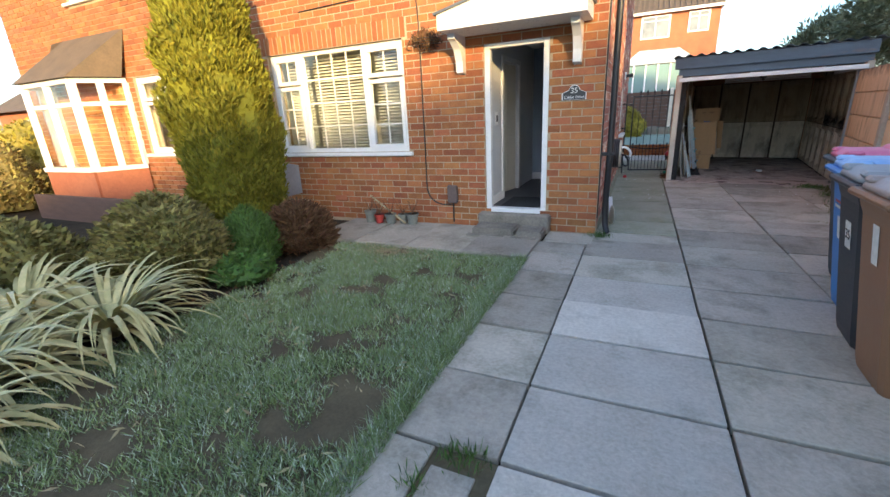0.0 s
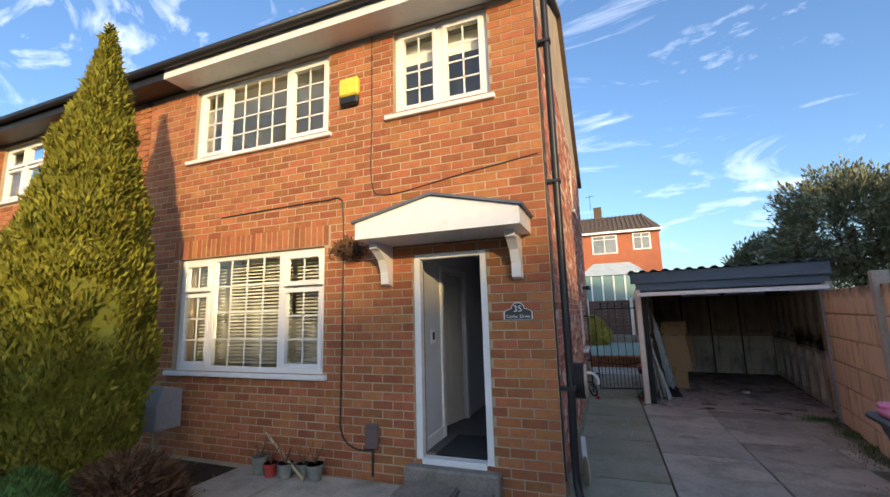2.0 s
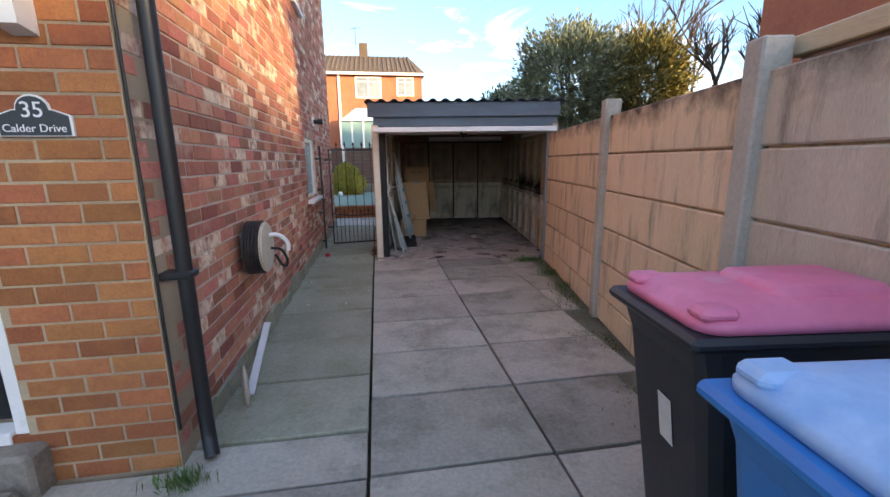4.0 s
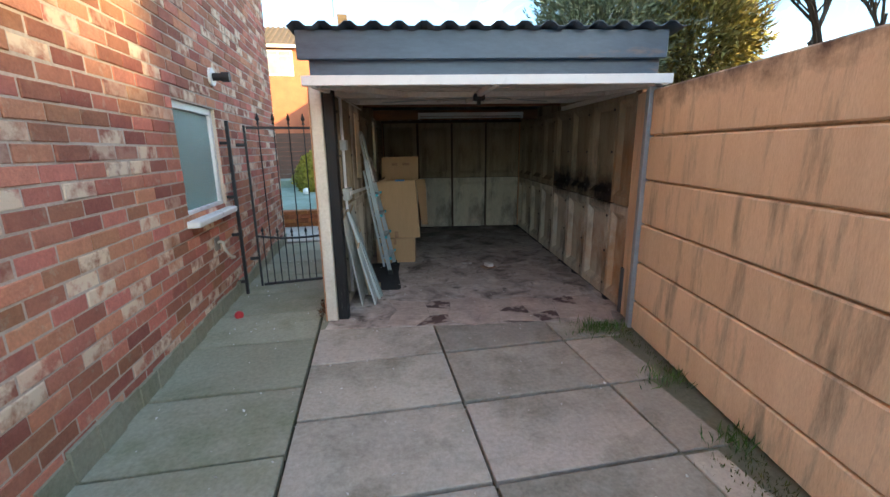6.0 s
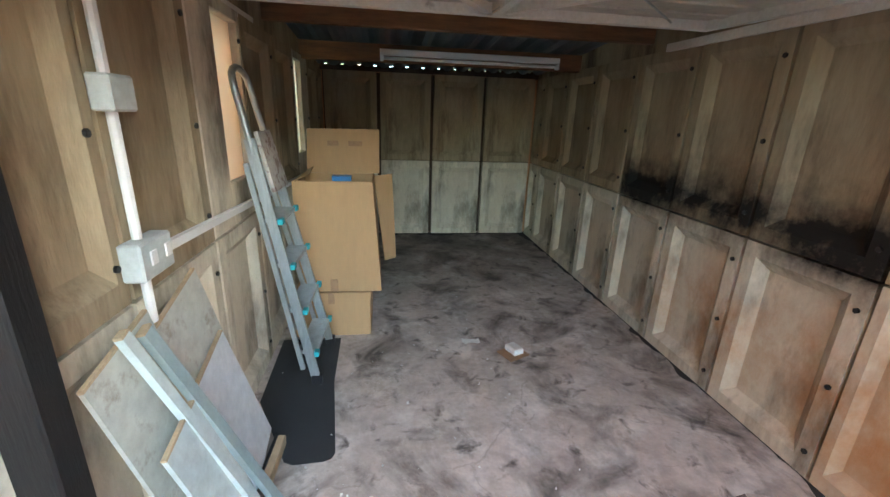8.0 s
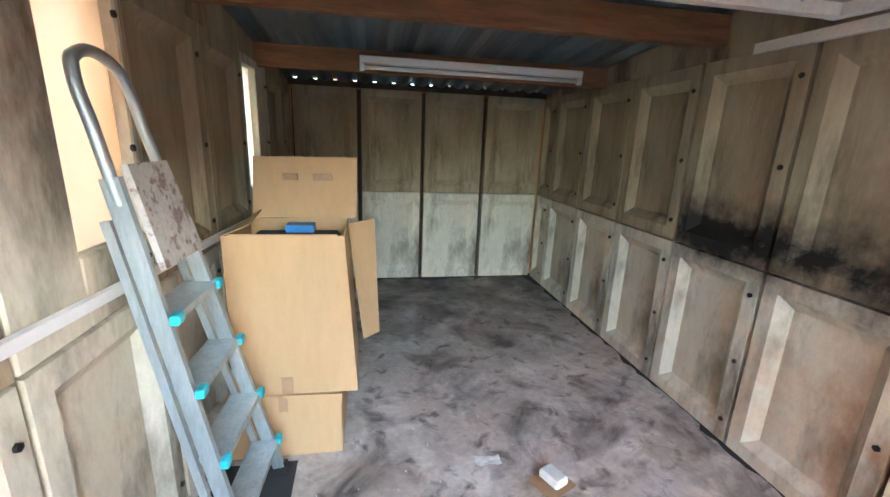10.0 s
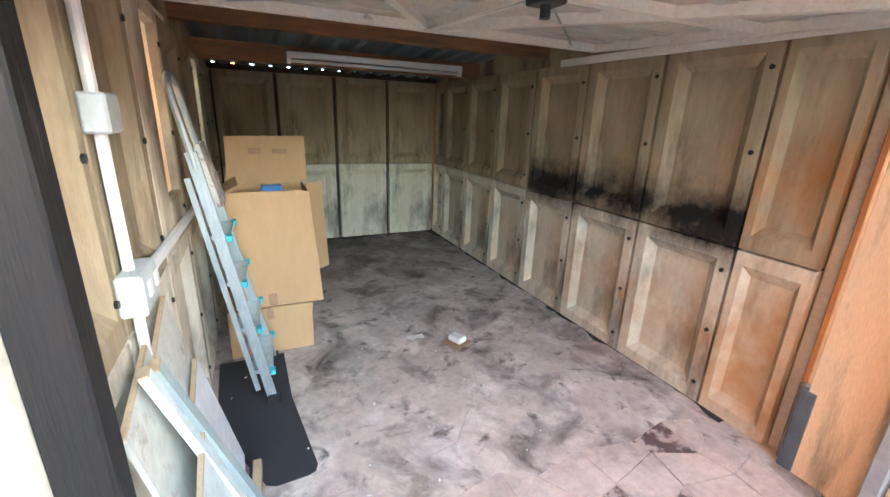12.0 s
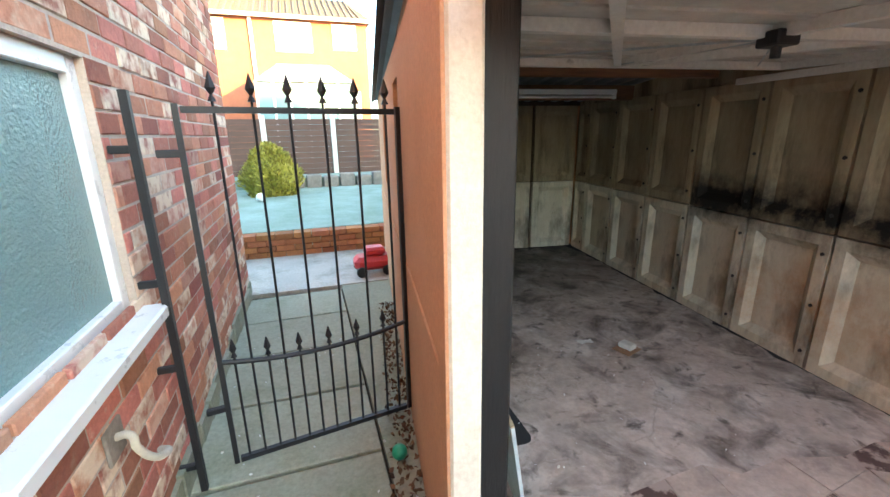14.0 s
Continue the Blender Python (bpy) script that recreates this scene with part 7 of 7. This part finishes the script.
def left_neighbour():
    w = pierced("wall_neighbour", "y", F + 0.012, 0.28, -11.6, HOUSE_L, -0.05, EAVES, [(-7.6, -5.9, 1.05, 2.45), (-9.0, -7.7, 3.88, 4.95), (-6.4, -5.4, 3.92, 4.95)], M_MORTAR, "red brick front of the attached house")
    window("window_6", "y", F, -7.6, -5.9, 1.05, 2.45, (-6.75,), [[(1.11, 2.0, 1, 1, True), (2.03, 2.39, 1, 1, True)], [(1.11, 2.0, 1, 1, True), (2.03, 2.39, 1, 1, True)]], "white window of the attached house", bars=False)
    window("window_7", "y", F, -9.0, -7.7, 3.88, 4.95, (-8.35,), [[(3.94, 4.5, 1, 1, True), (4.53, 4.89, 1, 1, True)], [(3.94, 4.5, 1, 1, True), (4.53, 4.89, 1, 1, True)]], "white upstairs window of the attached house", bars=False)
    window("window_8", "y", F, -6.4, -5.4, 3.92, 4.95, (), [[(3.98, 4.89, 1, 1, True)]], "small upstairs window of the attached house", bars=False)
    structure(part("wall_neighbour_side", boxed(-11.6, -11.32, F + 0.3, HOUSE_B, -0.05, EAVES), M_MORTAR), "brick end wall of the attached house", "wall")
    structure(part("wall_neighbour_inner", boxed(-11.3, HOUSE_L - 0.13, 3.4, 3.5, -0.05, EAVES), M_WALLIN), "pale inner wall of the attached house", "wall")
    b = empty("bay_window", pose(0, 0, 0))
    structure(b, "canted bay window with white frames and tiled roof", "bay window")
    P = [(-10.4, F), (-9.95, -0.35), (-8.25, -0.35), (-7.80, F)]
    for (xa, ya), (xb, yb) in zip(P, P[1:]):
        for z0, z1, mt, nm, th in ((-0.05, 0.78, M_FARBRICK, "bay_wall", 0.12), (0.78, 0.86, M_WHITE, "window_sill", 0.2), (1.98, 2.05, M_WHITE, "transom", 0.07), (2.38, 2.47, M_WHITE, "head", 0.09)):
            bm = bmesh.new()
            bar(bm, (xa, ya, (z0 + z1) / 2), (xb, yb, (z0 + z1) / 2), th, z1 - z0)
            part(nm, bm, mt, b)
        bm = bmesh.new()
        bar(bm, (xa, ya, 1.62), (xb, yb, 1.62), 0.01, 1.52)
        part("pane", bm, M_GLASS, b).visible_shadow = False
        for t in (0.02, 0.5, 0.98):
            x, y = xa + (xb - xa) * t, ya + (yb - ya) * t
            part("mullion", boxed(x - 0.045, x + 0.045, y - 0.045, y + 0.045, 0.86, 2.38), M_WHITE, b)
    bm = bmesh.new()
    lo = [bm.verts.new((x + (0.1 if x > -9 else -0.1), y - 0.12, 2.47)) for x, y in P]
    hi = [bm.verts.new((x, F + 0.0, 3.28)) for x in (-9.95, -9.5, -8.0, -7.5)]
    for i in range(3):
        bm.faces.new((lo[i], lo[i + 1], hi[i + 1], hi[i]))
    bm.faces.new((lo[0], hi[0], hi[3], lo[3]))
    bm.faces.new(lo)
    part("bay_roof", bm, M_TILE, b)
    f = bmesh.new()
    block(f, -9.4, -5.1, -0.95, -0.88, -0.05, 0.42)
    structure(part("garden_divider", f, M_FENCEWOOD), "low dark timber divider between the gardens", "fence")


left_neighbour()


def left_distance():
    for i, (x, y, r, h) in enumerate(((-11.2, -0.8, 0.9, 1.5), (-12.8, 0.6, 1.2, 1.9), (-11.0, -3.4, 0.9, 1.3), (-14.5, 3.0, 1.6, 2.6), (-13.5, -5.5, 1.2, 1.7), (-9.2, -4.6, 0.8, 1.0))):
        bush("garden_hedge_bush", "yellow-green garden shrub beyond the next plot", x, y, dome(r), h, 3500, 0.10, 0.05, M_GOLD if i % 2 else M_MIXLEAF, 60 + i, lift=0.3, depth=0.3)
    h = empty("distant_house", pose(-21, 5, 0))
    tagged(h, "pale roofed house some plots away", "house")
    part("wall", boxed(-5, 4, 0, 7, -0.1, 2.6), M_FARBRICK, h)
    bm = bmesh.new()
    vs = [bm.verts.new(p) for p in ((-5.3, -0.4, 2.55), (4.3, -0.4, 2.55), (4.3, 7.4, 2.55), (-5.3, 7.4, 2.55), (-5.3, 3.5, 4.9), (4.3, 3.5, 4.9))]
    for f in ((0, 1, 5, 4), (2, 3, 4, 5), (1, 2, 5), (0, 4, 3), (0, 3, 2, 1)):
        bm.faces.new([vs[i] for i in f])
    part("roof", bm, M_TILE, h)
    for x in (-3.5, 0.5):
        part("window", boxed(x, x + 1.6, -0.05, 0.02, 1.0, 2.2), M_WHITE, h)


left_distance()


def street():
    structure(part("road", boxed(-60, 60, -16, -10, -0.09, -0.02), M_BITUMEN), "plain asphalt road beyond the drive", "road")
    # unseen row; its angle and ridge height are set to shade the lower house
    h = empty("opposite_houses", pose(18.4, -23.9, 0, 0, 0, 62.7) @ pose(0, 4, 0))
    structure(h, "plain unseen terrace of houses over the road", "backdrop")
    part("wall", boxed(-55, 10, -8, 0, -0.1, 5.0), M_FARBRICK, h)
    bm = bmesh.new()
    vs = [bm.verts.new(p) for p in ((-55, 0.3, 4.9), (10, 0.3, 4.9), (10, -8.3, 4.9), (-55, -8.3, 4.9), (-55, -4, 8.2), (10, -4, 8.2))]
    for q in ((0, 1, 5, 4), (2, 3, 4, 5), (1, 2, 5), (0, 4, 3), (0, 3, 2, 1)):
        bm.faces.new([vs[i] for i in q])
    part("roof", bm, M_TILE, h)
    for k in range(9):
        x = -30 + 4 * k
        for z in (1.0, 3.6):
            part("window", boxed(x, x + 1.8, 0.0, 0.05, z, z + 1.2), M_WHITE, h)


street()

# ---- drive slabs ----
def drive():
    d = structure(part("drive", boxed(0.20, 4.5, -12, 8.3, -0.09, -0.046), M_GROUND), "drive of large grey concrete slabs with open joints", "drive")
    rng = random.Random(12)
    shared = {}

    def slab(x0, x1, y0, y1, z, mt=M_SLAB):
        key = (round(x1 - x0, 2), round(y1 - y0, 2), mt.name)
        if key not in shared:
            w, l = key[:2]
            bm = bmesh.new()
            block(bm, -w / 2 + 0.003, w / 2 - 0.003, -l / 2 + 0.0125, l / 2 - 0.0125, -0.05, 0.0, bevel=0.004)
            me = bpy.data.meshes.new("slab")
            bmesh.ops.recalc_face_normals(bm, faces=bm.faces)
            bm.to_mesh(me)
            bm.free()
            me.materials.append(mt)
            shared[key] = me
        ob = new("slab", shared[key])
        ob.parent = d
        ob.matrix_world = pose((x0 + x1) / 2, (y0 + y1) / 2, z + rng.uniform(-0.004, 0.005), rng.uniform(-0.6, 0.6), rng.uniform(-0.4, 0.4), rng.uniform(-0.25, 0.25))

    # rows of joints: the south drive, the passage, and the strip before the garage
    south = [-7.2, -6.55, -5.95, -5.32, -4.72, -4.11, -3.50, -2.90, -2.28, -1.70, -1.11, -0.50]
    passage = south + [0.12, 0.49, 1.13, 1.80, 2.48, 3.14, 3.76, 4.46, 5.08, 5.70, 6.32, 6.94, 7.56, 8.18]
    mid = south + [0.13, 0.81, 1.44, 2.09, 2.77, 3.39, 4.02, 4.64]
    for ci, (x0, x1, ys) in enumerate(((0.20, 0.74, south), (0.75, 1.705, passage), (1.72, 2.66, mid), (2.67, 3.60, mid), (3.61, 4.6, mid))):
        for k, (ya, yb) in enumerate(zip(ys, ys[1:])):
            if ci == 0 and -4.3 < ya < -4.0:
                slab(0.07, 0.44, ya, yb, 0.004)
                slab(0.46, 0.68, ya, yb - 0.10, -0.004)
                continue
            if x0 > 1.7 and yb > 4.6 - 0.139 * (x0 - 1.9) + 0.3:
                continue
            fx = FX((ya + yb) / 2) - 0.12
            if x0 > 1.72 and x1 > fx:
                if fx - x0 > 0.14:
                    slab(x0, round(fx - 0.05, 1), ya, yb, -0.004)
                continue
            slab(x0, x1, ya, yb, 0.008 if ci == 1 and yb < -1.6 else 0.0, M_SLABG if ci == 1 and ya > 0.4 else M_SLABF if ci == 1 and ya < -1.65 else M_SLAB)
    slab(0.24, 0.80, -0.10, 0.33, 0.0)
    slab(0.20, 0.74, -0.50, -0.10, 0.0)
    structure(part("broken_corner", boxed(0.05, 0.745, -4.11, -3.50, -0.045, -0.014), M_LAWN), "bare soil where a drive slab has broken away", "soil")
    structure(part("passage_edge", boxed(1.722, 2.4, 4.6, 8.3, -0.05, -0.006), M_SLABG), "mossy concrete strip beside the garage wall", "pavement")
    # path slabs along the front wall
    for k in range(4):
        slab(-2.75 + 0.74 * k, -2.01 + 0.74 * k, -0.80, 0.30, 0.03)


def FX(y):
    return 4.27 + (y - 4.13) * math.tan(radians(FA))


drive()


def paving_edge():
    """Old concrete edging that fills the strip between the slabs and the fence."""
    bm = bmesh.new()
    rows = []
    for k in range(60):
        y = -4.6 + 8.85 * k / 59
        rows.append([bm.verts.new((FX(y) - 0.46 + 0.53 * i / 4, y, -0.014 + 0.006 * noise.noise(Vector((k * 0.7, i * 0.9, 3))))) for i in range(5)])
    for a, d in zip(rows, rows[1:]):
        for i in range(4):
            bm.faces.new((a[i], a[i + 1], d[i + 1], d[i]))
    bmesh.ops.solidify(bm, geom=bm.faces[:], thickness=0.02)
    structure(part("pavement_edge", bm, M_SLABG), "mossy concrete edging between the drive slabs and the fence", "pavement")


paving_edge()


def verge():
    rng = np.random.default_rng(17)
    n = 5000
    y = rng.uniform(-4.5, 4.2, n)
    x = FX(y) - 0.05 - np.abs(rng.normal(0, 0.16, n))
    m = bumpy(np.stack([x, y, 0 * x], 1), 1.5, 1.0, 9) > 0.0
    x, y = x[m], y[m]
    V, Fc = leaf_cloud(rng, np.stack([x, y, np.full(len(x), -0.01)], 1), np.tile([0, 0, 1.0], (len(x), 1)), 0.03, 0.006, 0.9)
    tagged(raw("moss_verge", V, Fc, M_MOSS), "moss and tufts of grass along the fence foot", "moss", kind="stuff")
    for cx, cy, s, n in ((3.95, 4.12, 0.10, 300), (4.0, 3.35, 0.10, 160), (3.93, 2.75, 0.08, 120), (0.86, 0.22, 0.06, 160), (0.58, -3.55, 0.06, 150), (0.45, -3.75, 0.04, 60)):
        x, y = rng.normal(cx, s, n), rng.normal(cy, s * 0.6, n)
        V, Fc = leaf_cloud(rng, np.stack([x, y, np.full(n, 0.0)], 1), np.tile([0, 0, 1.0], (n, 1)), 0.07, 0.006, 0.8)
        tagged(raw("grass_tuft", V, Fc, M_GREENLEAF), "tuft of green grass growing from a joint", "grass tuft", kind="stuff")


verge()

# ---- brickwork ----
PF = Matrix.Translation((0, F, 0))
SOLD = (W1[0] - 0.1, W1[1] + 0.08, W1[3], W1[3] + 0.25)
holes_f = [W1, (W1[0] - 0.15, W1[1] + 0.06, W1[2] - 0.06, W1[2]), W2, W3, (DR[0], DR[1], DR[2] - 0.02, DR[3]), SOLD]
lay_bricks(brick_slots(HOUSE_L, CX, 0.0, EAVES - 0.03, holes_f), front, PF, lambda u, z: u > -0.62 - 1.0 and z < 2.6, 1)
sold = [(SOLD[0] + 0.0425 + 0.085 * k, (SOLD[2] + SOLD[3]) / 2, 0.074, 0.238) for k in range(int((SOLD[1] - SOLD[0]) / 0.085))]
lay_bricks(sold, front, PF, lambda u, z: True, 2)
PS = Matrix.Translation((CX, 0, 0)) @ pose(0, 0, 0, 0, 0, 90)
lay_bricks(brick_slots(F + 0.02, HOUSE_B, 0.0, EAVES + 0.05, [SW, SW2]), side, PS, lambda u, z: 3.0 < u < 6.0 and z < 2.4, 3, (M_SBRICK, M_SBRICKS), 1.8)
nb = bpy.data.objects["wall_neighbour"]
lay_bricks(brick_slots(-11.6, HOUSE_L, 0.0, EAVES - 0.03, [(-7.6, -5.9, 1.0, 2.45), (-9.0, -7.7, 3.82, 4.95), (-6.4, -5.4, 3.86, 4.95)]), nb, PF, lambda u, z: False, 4)
